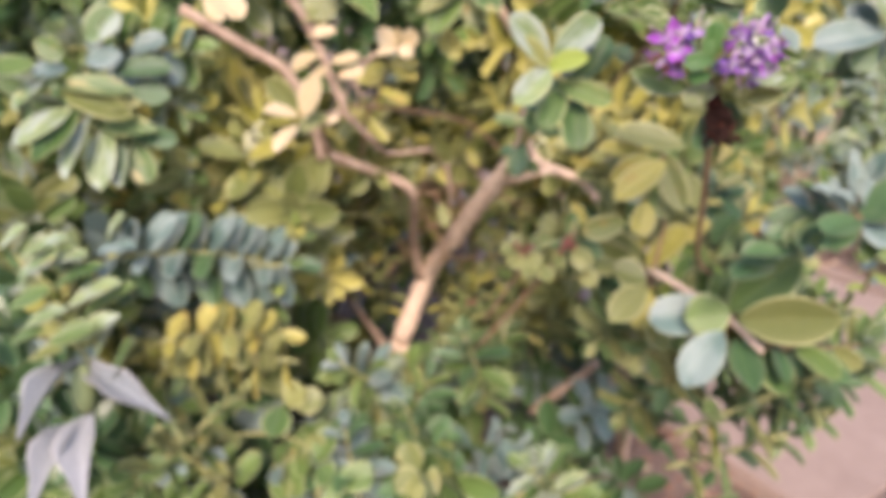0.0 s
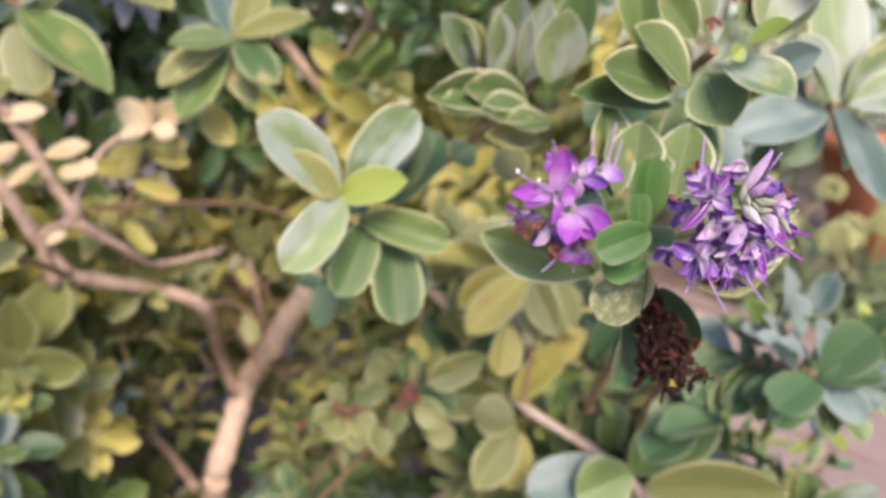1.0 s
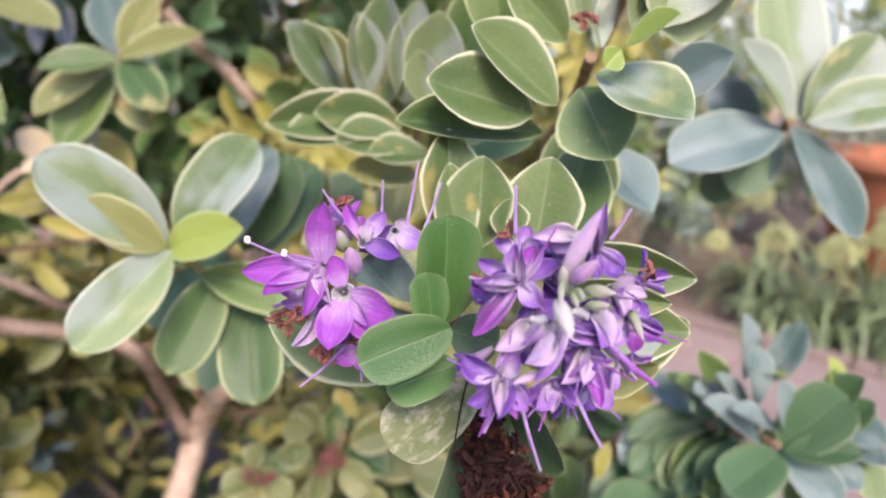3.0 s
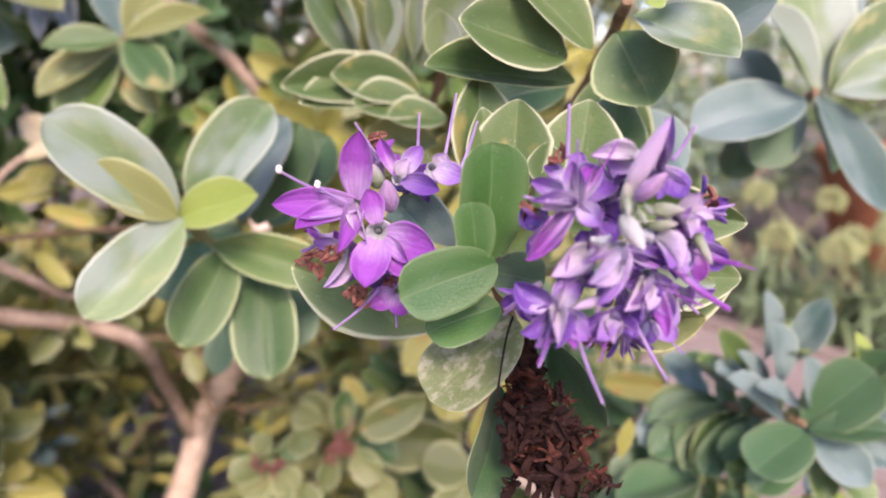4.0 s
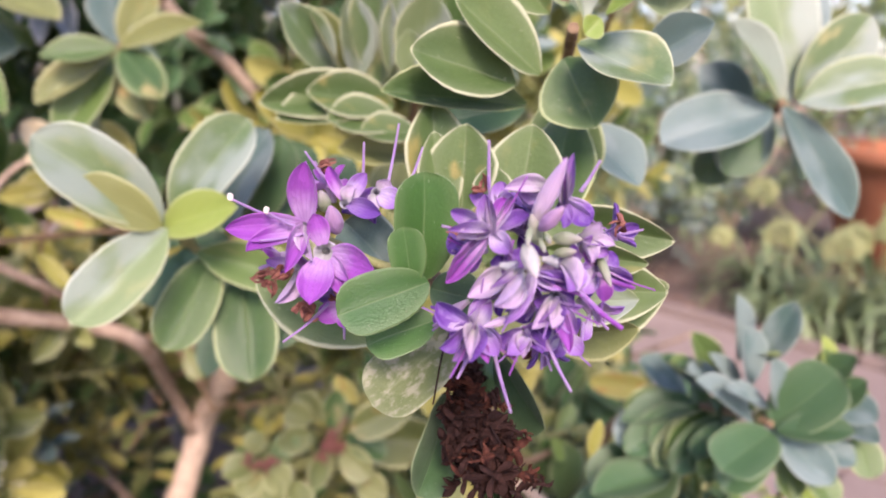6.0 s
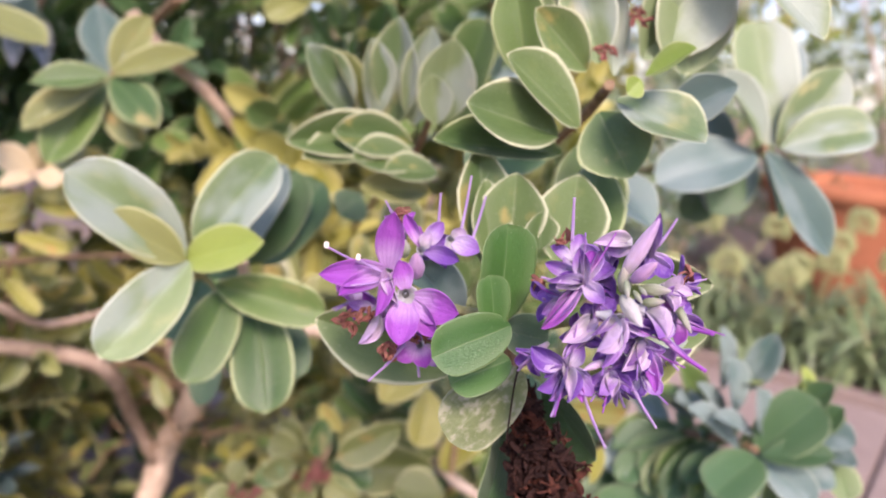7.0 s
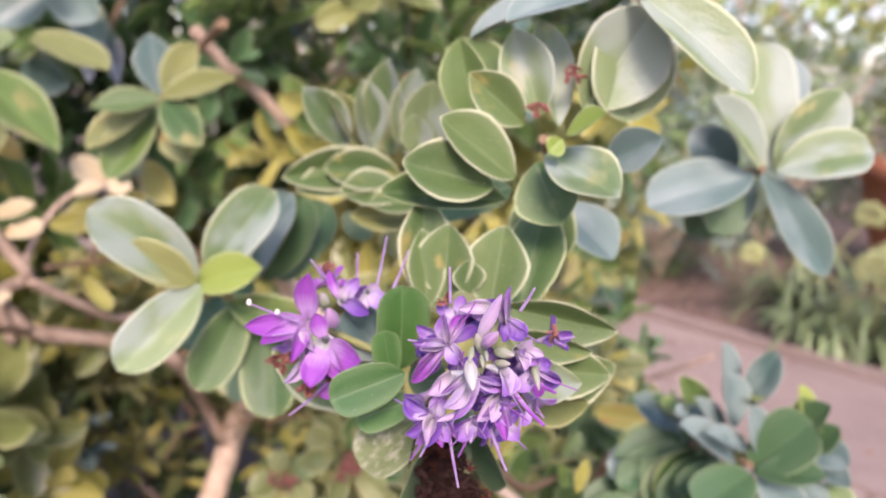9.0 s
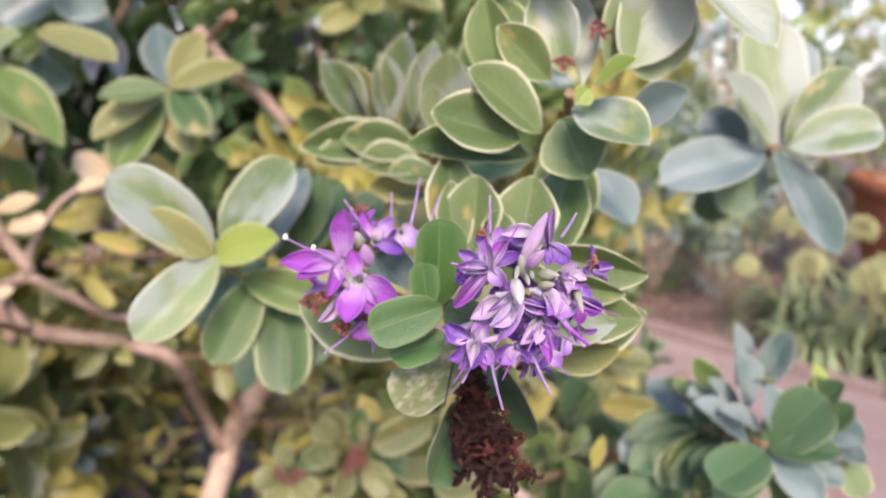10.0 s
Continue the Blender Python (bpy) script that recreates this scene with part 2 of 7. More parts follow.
def thing(name, at, label, category, group="", kind=""):
    ob = new(name)
    ob.empty_display_size = 0.02
    ob.location = at
    PLACE[ob] = Matrix.Translation(at)
    return tagged(ob, label, category, group, kind)


def shade(me):
    me.polygons.foreach_set("use_smooth", [True] * len(me.polygons))
    return me


def sheet(rows, cols, point, thick=0.0):
    """Vertices, faces and (rim, across, along) of a leaf-like sheet; thick > 0 closes it with an underside."""
    verts, vals = [], []
    for v in rows:
        for u in cols:
            verts.append(point(u, v))
            vals.append((max(abs(u), 1.0 if v > 0.985 else (v - 0.8) * 4.9 if v > 0.8 and abs(u) > 0.0 else 0.0), u, v))
    n, k = len(rows), len(cols)
    faces = [(i * k + j, i * k + j + 1, (i + 1) * k + j + 1, (i + 1) * k + j) for i in range(n - 1) for j in range(k - 1)]
    if thick:
        off = len(verts)
        verts += [(x, y, z - thick * (1 - 0.75 * abs(vals[q][1]))) for q, (x, y, z) in enumerate(verts)]
        vals += vals
        faces += [tuple(off + q for q in reversed(f)) for f in faces]
        for i in range(n - 1):
            a, b = i * k, (i + 1) * k
            faces += [(a, b, off + b, off + a), (b + k - 1, a + k - 1, off + a + k - 1, off + b + k - 1)]
        faces += [tuple((n - 1) * k + j for j in (q, q + 1)) + tuple(off + (n - 1) * k + j for j in (q + 1, q)) for q in range(k - 1)]
    return verts, faces, vals


def sheet_mesh(name, verts, faces, vals):
    me = bpy.data.meshes.new(name)
    me.from_pydata(verts, [], faces)
    for k, key in enumerate(("rim", "across", "along")):
        me.attributes.new(key, "FLOAT", "POINT").data.foreach_set("value", [min(1.0, max(-1.0, q[k])) for q in vals])
    return shade(me)


FINE_ROWS = (0.0, 0.05, 0.13, 0.24, 0.36, 0.48, 0.60, 0.71, 0.81, 0.89, 0.95, 0.985, 1.0)
FINE_COLS = (-1.0, -0.9, -0.62, -0.3, -0.07, 0.07, 0.3, 0.62, 0.9, 1.0)
ROUGH_ROWS = (0.0, 0.2, 0.45, 0.7, 0.9, 1.0)
ROUGH_COLS = (-1.0, -0.85, 0.0, 0.85, 1.0)


def leaf_shape(cup, bend, tip, seed):
    """A unit leaf along +y with its upper face to +z and a width of 1: elliptic to obovate, keeled, with an uneven margin."""
    rng = random.Random(seed)
    ph, wave = rng.uniform(0, 6), rng.uniform(0.01, 0.03)

    def point(u, v):
        half = 0.5 * (max(0.0, 1 - (1 - v / 0.58) ** 2.0) ** (0.8 if tip < 4 else 0.56) if v < 0.58 else max(0.0, 1 - ((v - 0.58) / 0.42) ** tip) ** (0.75 if tip < 2.6 else 0.52))
        half = max(half, 0.035 * (1 - v))
        x = u * half + wave * math.sin(7 * v + ph) * 0.6 * half
        z = 1.35 * cup * abs(u) ** 1.3 * half + bend * (v * v - 0.35 * v) - 0.012 * math.exp(-((u / 0.12) ** 2)) + wave * 0.6 * math.sin(9 * v + ph + 2 * u) * abs(u)
        return (x, v, z)

    return point


LEAF_FORMS = [(0.24, -0.10, 2.1), (0.34, -0.04, 2.4), (0.16, -0.20, 2.2), (0.40, 0.06, 1.7), (0.30, -0.28, 2.5), (0.26, -0.26, 3.4), (0.32, 0.05, 1.35), (0.20, -0.16, 4.4)]
LEAF_DATA = {}


def leaf_data(form, tone):
    if (form, tone) not in LEAF_DATA:
        me = sheet_mesh("leaf", *sheet(FINE_ROWS, FINE_COLS, leaf_shape(*LEAF_FORMS[form], form + 3), 0.022))
        me.materials.append(LEAF[tone])
        LEAF_DATA[form, tone] = me
    return LEAF_DATA[form, tone]


def axes(base, tip, face):
    """The pose that lays +y from base to tip with +z towards face."""
    y = (Vector(tip) - Vector(base)).normalized()
    z = Vector(face)
    z = (z - y * z.dot(y)).normalized()
    m = Matrix((y.cross(z), y, z)).transposed().to_4x4()
    m.translation = base
    return m


def leaf(parent, base, tip, width, tone, face=(0, -0.75, 0.66), form=None):
    length = (Vector(tip) - Vector(base)).length
    if form is None:
        form = int(abs(base[0] * 7919 + tip[2] * 3571 + tip[0] * 977)) % len(LEAF_FORMS)
    m = axes(base, tip, face) @ Matrix.Diagonal((width, length, length * 0.55, 1))
    return part("leaf", leaf_data(form, tone), None, parent, at=m)


def leaves(parent, rows, face=(0, -0.75, 0.66), form=None):
    """Rows of base, tip, width and tone."""
    for bx, by, bz, tx, ty, tz, w, tone in rows:
        leaf(parent, (bx, by, bz), (tx, ty, tz), w, tone, (face[0] + 0.35 * math.sin(tx * 400), face[1], face[2] + 0.25 * math.cos(tz * 300)), form)


def smooth_line(points, steps):
    """A line through the points, eased by Catmull-Rom."""
    p = [Vector(q) for q in points]
    p = [2 * p[0] - p[1], *p, 2 * p[-1] - p[-2]]
    out = []
    for i in range(1, len(p) - 2):
        for s in range(steps):
            t = s / steps
            out.append(0.5 * ((2 * p[i]) + (p[i + 1] - p[i - 1]) * t + (2 * p[i - 1] - 5 * p[i] + 4 * p[i + 1] - p[i + 2]) * t * t + (3 * p[i] - p[i - 1] - 3 * p[i + 1] + p[i + 2]) * t ** 3))
    return out + [p[-2]]


def tube(points, r0, r1, sides=8, steps=6, knots=0.0, seed=1):
    """A tapered round stem along a line, with swollen nodes and closed ends."""
    line = smooth_line(points, steps)
    bm = bmesh.new()
    rings, n = [], len(line)
    side = Vector((1, 0, 0))
    for i, p in enumerate(line):
        d = (line[min(i + 1, n - 1)] - line[max(i - 1, 0)]).normalized()
        side = (side - d * side.dot(d)).normalized()
        up = d.cross(side)
        f = i / (n - 1)
        r = r0 + (r1 - r0) * f
        ring = []
        for k in range(sides):
            a = 2 * math.pi * k / sides
            way = side * math.cos(a) + up * math.sin(a)
            q = r * (1 + knots * noise.noise((p + way * r * 2) * (0.35 / max(r, 1e-4)) + Vector((seed, 0, 0))) + (knots * 0.9 if i % 5 == 2 else 0))
            ring.append(bm.verts.new(p + way * q))
        rings.append(ring)
    for a, b in zip(rings, rings[1:]):
        for k in range(sides):
            bm.faces.new((a[k], a[(k + 1) % sides], b[(k + 1) % sides], b[k])).smooth = True
    bm.faces.new(list(reversed(rings[0])))
    bm.faces.new(rings[-1])
    return bm


def shoot_leaves(rng, base, tip, pairs, size, spread=(95, 25), ratio=0.46, start=0.1):
    """Poses of the crossed pairs of leaves up a shoot: base, tip, width and face of each."""
    base, tip = Vector(base), Vector(tip)
    axis = (tip - base).normalized()
    side = axis.orthogonal().normalized()
    turn = rng.uniform(0, math.pi)
    for i in range(pairs):
        f = start + (1 - start) * i / max(1, pairs - 1)
        p = base.lerp(tip, f)
        lean = radians(spread[0] + (spread[1] - spread[0]) * f ** 1.4 + rng.uniform(-10, 10))
        grow = size * (1.0 - 0.55 * f ** 4) * (0.75 + 0.25 * min(1, f * 3)) * rng.uniform(0.82, 1.1)
        for k in range(2):
            a = turn + i * (math.pi / 2 + 0.12) + k * math.pi + rng.uniform(-0.15, 0.15)
            out = (Matrix.Rotation(a, 3, axis) @ side)
            way = axis * math.cos(lean) + out * math.sin(lean)
            way = (way + Vector((0, 0, -0.10 * (1 - f)))).normalized()
            face = axis * math.sin(lean) - out * math.cos(lean)
            yield p + out * 0.0015, p + way * grow, grow * ratio * rng.uniform(0.88, 1.12), face


def leafy_shoot(parent, seed, base, tip, pairs, size, tones, spread=(95, 25), r=0.0022, ratio=0.46, start=0.1):
    """A stem and its crossed pairs of leaves, each a part."""
    rng = random.Random(seed)
    mid = (Vector(base) + Vector(tip)) / 2 + Vector((rng.uniform(-1, 1), rng.uniform(-1, 1), rng.uniform(-1, 1))) * 0.004
    part("stem", tube((base, mid, tip), r * 1.3, r * 0.6, 7, 5, 0.12), STEM, parent)
    for b, t, w, face in shoot_leaves(rng, base, tip, pairs, size, spread, ratio, start):
        leaf(parent, b, t, w, rng.choice(tones), face, rng.randrange(len(LEAF_FORMS)))


class Foliage:
    """Many leaves in one mesh: every leaf a bent blade of its own."""

    def __init__(self, forms=LEAF_FORMS, rows=ROUGH_ROWS, cols=ROUGH_COLS, shape=None):
        self.kinds = [sheet(rows, cols, (shape or leaf_shape)(*f, k)) for k, f in enumerate(forms)]
        self.v, self.f, self.a, self.n, self.m = [], [], [], 0, []

    def add(self, kind, m, slot=0):
        verts, faces, vals = self.kinds[kind % len(self.kinds)]
        m = np.array(m)
        self.v.append(np.array(verts) @ m[:3, :3].T + m[:3, 3])
        self.f += [tuple(q + self.n for q in f) for f in faces]
        self.a.append(np.array(vals))
        self.m += [slot] * len(faces)
        self.n += len(verts)

    def leaf(self, kind, base, tip, width, face, slot=0):
        length = (Vector(tip) - Vector(base)).length
        self.add(kind, axes(base, tip, face) @ Matrix.Diagonal((width, length, length * 0.55, 1)), slot)

    def shoot(self, rng, base, tip, pairs, size, slots, spread=(95, 25), ratio=0.46, start=0.1):
        slot = rng.choice(slots)
        for b, t, w, face in shoot_leaves(rng, base, tip, pairs, size, spread, ratio, start):
            self.leaf(rng.randrange(9), b, t, w, face, slot if rng.random() < 0.8 else rng.choice(slots))

    def link(self, name, materials, parent=None, label=""):
        me = bpy.data.meshes.new(name)
        me.from_pydata(np.concatenate(self.v).tolist(), [], self.f)
        vals = np.clip(np.concatenate(self.a), -1, 1)
        for k, key in enumerate(("rim", "across", "along")):
            me.attributes.new(key, "FLOAT", "POINT").data.foreach_set("value", np.ascontiguousarray(vals[:, k]))
        for q in materials:
            me.materials.append(q)
        me.polygons.foreach_set("material_index", self.m)
        return part(name, shade(me), None, parent, label)


def blob(rx, ry, rz, seed=0, rough=0.12, sub=2):
    """A small uneven rounded body."""
    bm = bmesh.new()
    bmesh.ops.create_icosphere(bm, subdivisions=sub, radius=1.0)
    for v in bm.verts:
        k = 1 + rough * noise.noise(v.co * 1.7 + Vector((seed * 3.1, 0, 0)))
        v.co = Vector((v.co.x * rx, v.co.y * ry, v.co.z * rz)) * k
    for f in bm.faces:
        f.smooth = True
    return bm


def mesh_of(bm, material, name):
    me = bpy.data.meshes.new(name)
    bm.to_mesh(me)
    bm.free()
    me.materials.append(material)
    return me



# ---------------------------------------------------------------- ground, path, pot, plants across the path
def ground_sheet():
    """One sheet of soil to the horizon, uneven near by."""
    bm = bmesh.new()
    lines = [-400, -120, -40, -14, -6, *[-3 + 0.15 * k for k in range(55)], 7, 12, 30, 100, 400]
    grid = [[bm.verts.new((x, y + 1, -0.035 + 0.018 * noise.noise((x * 3, y * 3, 0)) + 0.012 * noise.noise((x * 11, y * 11, 3)) if abs(x) < 6 and abs(y) < 6 else -0.03)) for x in lines] for y in lines]
    for a, b in zip(grid, grid[1:]):
        for k in range(len(lines) - 1):
            bm.faces.new((a[k], a[k + 1], b[k + 1], b[k])).smooth = True
    return bm


ground = part("ground", ground_sheet(), SOIL)
tagged(ground, "brown garden soil under the shrubs", "ground", kind="structure")

PATH_WAY, PATH_OUT = Vector((0.742, -0.670, 0)), Vector((0.670, 0.742, 0))


def slab(length, width, seed):
    bm = bmesh.new()
    bmesh.ops.create_cube(bm, size=1.0)
    bmesh.ops.scale(bm, vec=(length, width, 0.05), verts=bm.verts)
    bmesh.ops.bevel(bm, geom=bm.edges[:], offset=0.006, segments=2, affect="EDGES")
    for v in bm.verts:
        v.co += Vector(noise.noise_vector(v.co * 5 + Vector((seed, 0, 0)))) * 0.003
    return bm


path = thing("pavement", PATH_OUT * 1.85, "mauve-grey concrete slab path beside the shrub", "path", kind="structure")
slab_meshes = [mesh_of(slab(0.592, 0.742, k), PAVING, "slab") for k in range(3)]
for i in range(-9, 14):
    for j in range(2):
        c = PATH_WAY * (0.6 * i + 0.15 * (j % 2)) + PATH_OUT * (1.47 + 0.75 * j)
        m = Matrix.Translation((c.x, c.y, -0.022 + 0.002 * math.sin(i * 5 + j))) @ Matrix.Rotation(math.atan2(PATH_WAY.y, PATH_WAY.x), 4, "Z")
        part("slab", slab_meshes[(i + j) % 3], None, path, at=m)
kerb = thing("kerb", PATH_OUT * 2.68, "low weathered kerb between path and planting bed", "kerb", kind="structure")
kerb_mesh = mesh_of(slab(0.9, 0.07, 9), PAVING, "kerb_stone")
for i in range(-6, 9):
    c = PATH_WAY * (0.91 * i) + PATH_OUT * 2.66
    part("kerb_stone", kerb_mesh, None, kerb, at=Matrix.Translation((c.x, c.y, -0.004)) @ Matrix.Rotation(math.atan2(PATH_WAY.y, PATH_WAY.x), 4, "Z"))


rng = random.Random(11)
litter = Foliage(rows=(0.0, 0.3, 0.7, 1.0), cols=(-1.0, 0.0, 1.0))
for _ in range(2600):
    if rng.random() < 0.6:
        c = PATH_WAY * rng.uniform(-2.5, 2.5) + PATH_OUT * (2.72 + abs(rng.gauss(0, 0.55)))
    elif rng.random() < 0.85:
        c = PATH_WAY * rng.uniform(-2.0, 2.0) + PATH_OUT * (1.08 - abs(rng.gauss(0, 0.35)))
    else:
        c = PATH_WAY * rng.uniform(-2.5, 2.5) + PATH_OUT * rng.uniform(1.1, 2.6)
        if rng.random() < 0.45:
            continue
    a, s = rng.uniform(0, 6.3), rng.uniform(0.012, 0.04)
    z = 0.008 if 1.08 < c.dot(PATH_OUT) < 2.62 else -0.012
    p = Vector((c.x, c.y, z + rng.uniform(0, 0.012)))
    litter.leaf(rng.randrange(9), p, p + Vector((math.cos(a), math.sin(a), rng.uniform(-0.15, 0.25))) * s, s * 0.5, (rng.uniform(-0.4, 0.4), rng.uniform(-0.4, 0.4), 1), rng.choice((0, 0, 0, 1)))
tagged(litter.link("leaf_litter", [LITTER, LEAF[CREAM]]), "dry brown and buff leaves fallen on soil and path", "leaf litter", kind="stuff")


def lathe(profile, sides=48):
    bm = bmesh.new()
    rings = [[bm.verts.new((r * math.cos(2 * math.pi * k / sides), r * math.sin(2 * math.pi * k / sides), z)) for k in range(sides)] for r, z in profile]
    for a, b in zip(rings, rings[1:]):
        for k in range(sides):
            bm.faces.new((a[k], a[(k + 1) % sides], b[(k + 1) % sides], b[k])).smooth = True
    bm.faces.new(list(reversed(rings[0])))
    return bm


POT = Vector((2.34, 3.50, -0.03))
pot = thing("plant_pot", POT, "large terracotta pot standing on the soil", "plant pot")
body = part("body", lathe([(0.26, 0.0), (0.28, 0.02), (0.34, 0.22), (0.40, 0.45), (0.43, 0.56)]), TERRACOTTA, pot, at=Matrix.Translation(POT))
part("rim", lathe([(0.425, 0.555), (0.455, 0.56), (0.462, 0.60), (0.46, 0.635), (0.448, 0.645), (0.41, 0.642), (0.40, 0.60), (0.39, 0.56)]), TERRACOTTA, pot, at=Matrix.Translation(POT))
part("soil", lathe([(0.01, 0.548), (0.2, 0.56), (0.405, 0.552), (0.405, 0.555)]), SOIL, pot, at=Matrix.Translation(POT))


def strap_blade(parent, base, heading, length, width, rise, droop, material, rng):
    """An arching strap leaf, folded along its middle."""
    rows = [k / 12 for k in range(13)]
    way = Vector((math.cos(heading), math.sin(heading), 0))
    side = Vector((-way.y, way.x, 0))

    def point(u, v):
        out = length * (v - 0.12 * v * v)
        up = length * (rise * v - droop * v * v)
        half = 0.5 * width * min(1.0, (0.55 + v * 2)) * (1 - v ** 4) ** 0.5 if v < 1 else 0.0
        return tuple(Vector(base) + way * out * 0.8 + Vector((0, 0, up + abs(u) * half * 0.35)) + side * (u * half + 0.02 * length * math.sin(v * 3 + rise * 9)))

    return part("blade", sheet_mesh("blade", *sheet(rows, (-1, -0.6, 0, 0.6, 1), point, 0.0012)), material, parent)


SEED_MESH = mesh_of(blob(0.008, 0.008, 0.013, 4, 0.2), SEED, "seed_pod")


def agapanthus(at, seed, heads, blades=30, size=0.50):
    rng = random.Random(seed)
    plant = thing("agapanthus", at, "green strap leaves with pale green seed heads beside path", "agapanthus", "strap-leaved plants")
    for k in range(blades):
        strap_blade(plant, Vector(at) + Vector((rng.uniform(-0.05, 0.05), rng.uniform(-0.05, 0.05), -0.01)), rng.uniform(0, 6.283), size * rng.uniform(0.7, 1.15), rng.uniform(0.016, 0.028), rng.uniform(0.8, 1.6), rng.uniform(0.8, 1.6), STRAP, rng)
    for hx, hy, hz, hr in heads:
        top = Vector((hx, hy, hz))
        foot = Vector(at) + Vector((rng.uniform(-0.04, 0.04), rng.uniform(-0.04, 0.04), 0))
        part("stalk", tube((foot, (foot + top) / 2 + Vector((rng.uniform(-0.02, 0.02), 0, 0.03)), top), 0.006, 0.004, 7, 5), STEM, plant)
        head = part("seed_head", blob(0.008, 0.008, 0.008, 1), SEED, plant, "round pale green seed head", Matrix.Translation(top))
        for k in range(54):
            z = 1 - 1.7 * (k + 0.5) / 54
            a = k * 2.399
            way = Vector((math.cos(a) * math.sqrt(1 - z * z), math.sin(a) * math.sqrt(1 - z * z), z))
            end = top + way * hr * rng.uniform(0.78, 1.0)
            part("seed_pod", SEED_MESH, None, head, at=axes(end, end + way, Vector((0.3, 0.2, 1)).cross(way)) @ Matrix.Rotation(radians(-90), 4, "X"))
    return plant



# ---------------------------------------------------------------- flowers
def petal_point(width, curl, cup, twist=0.0):
    """A petal along +y: narrow at the throat, full in the middle, bluntly pointed, its margins rolled up."""
    def point(u, v):
        half = 0.42 + 0.58 * math.sin(math.pi * 0.5 * min(1.0, v / 0.52)) if v < 0.52 else max(0.0, 1 - ((v - 0.52) / 0.48) ** 2.4) ** 0.68
        half *= 0.5 * width
        x, z = u * half, cup * abs(u) ** 2.4 * half
        c, d = math.cos(twist * v), math.sin(twist * v)
        return (x * c - z * d, v, x * d + z * c - curl * v * v + 0.02 * math.sin(5 * v + 2.5 * u))
    return point


PETAL_ROWS, PETAL_COLS = (0, 0.1, 0.22, 0.34, 0.46, 0.58, 0.70, 0.80, 0.88, 0.94, 0.98, 1.0), (-1, -0.86, -0.6, -0.3, 0, 0.3, 0.6, 0.86, 1)
PETALS = {}
PETAL_FORMS = ((1.0, 0.10, 0.45, 0.0), (1.0, 0.34, 0.8, 0.45), (1.0, -0.10, 0.6, -0.4), (1.0, 0.22, 1.3, 0.2))


def petal_data(form, material):
    if (form, material.name) not in PETALS:
        me = sheet_mesh("petal", *sheet(PETAL_ROWS, PETAL_COLS, petal_point(*PETAL_FORMS[form]), 0.05))
        me.materials.append(material)
        PETALS[form, material.name] = me
    return PETALS[form, material.name]


def funnel(at, way, radius, depth):
    """The pale open throat of a flower, flaring towards way."""
    side = way.orthogonal().normalized()
    up = way.cross(side)
    verts, faces, vals = [], [], []
    for i, (f, r) in enumerate(((-1.0, 0.32), (-0.7, 0.42), (-0.4, 0.62), (-0.15, 0.84), (0.0, 1.0), (0.03, 1.1), (-0.05, 1.12), (-0.3, 0.9), (-0.7, 0.55), (-1.0, 0.40))):
        for k in range(12):
            q = 2 * math.pi * k / 12
            verts.append(at + way * depth * f + (side * math.cos(q) + up * math.sin(q)) * radius * r)
            vals.append((0, math.cos(q), 0.1 + 0.25 * max(0.0, f + 0.3)))
    for i in range(9):
        faces += [(i * 12 + k, i * 12 + (k + 1) % 12, (i + 1) * 12 + (k + 1) % 12, (i + 1) * 12 + k) for k in range(12)]
    faces += [tuple(range(12)), tuple(range(119, 107, -1))]
    me = sheet_mesh("flower", verts, faces, vals)
    me.materials.append(THROAT)
    return me


def rod(name, a, b, r0, r1, material, bow=0.0, sides=6):
    """A thin thread from a to b that knows how far along it is."""
    a, b = Vector(a), Vector(b)
    mid = (a + b) / 2 + Vector((0, 0, -bow))
    line = smooth_line((a, mid, b), 6)
    verts, faces, vals = [], [], []
    d = (b - a).normalized()
    s = d.orthogonal().normalized()
    w = d.cross(s)
    for i, p in enumerate(line):
        f = i / (len(line) - 1)
        for k in range(sides):
            q = 2 * math.pi * k / sides
            verts.append(p + (s * math.cos(q) + w * math.sin(q)) * (r0 + (r1 - r0) * f))
            vals.append((0, math.cos(q), f))
    for i in range(len(line) - 1):
        faces += [(i * sides + k, i * sides + (k + 1) % sides, (i + 1) * sides + (k + 1) % sides, (i + 1) * sides + k) for k in range(sides)]
    faces += [tuple(range(sides))[::-1], tuple(range(len(verts) - sides, len(verts)))]
    me = sheet_mesh(name, verts, faces, vals)
    me.materials.append(material)
    return me


def anther_mesh():
    bm = blob(0.00042, 0.0003, 0.0006, 2, 0.25)
    bm2 = blob(0.00042, 0.0003, 0.0006, 5, 0.25)
    bmesh.ops.translate(bm2, vec=(0.0005, 0, 0.00015), verts=bm2.verts)
    me = bpy.data.meshes.new("tmp")
    bm2.to_mesh(me)
    bm.from_mesh(me)
    bm2.free()
    return mesh_of(bm, ANTHER, "anther")


ANTHER_MESH = anther_mesh()


def stamen(parent, a, b, r=0.00027, anther=True, material=None):
    ob = part("stamen", rod("stamen", a, b, r * 1.25, r * 0.8, material or FILAMENT, (Vector(b) - Vector(a)).length * 0.04), None, parent)
    if anther:
        part("anther", ANTHER_MESH, None, parent, "cream-white anther", axes(b, Vector(b) + (Vector(b) - Vector(a)), (0.2, -1, 0.3)) @ Matrix.Rotation(radians(-90), 4, "X"))
    return ob


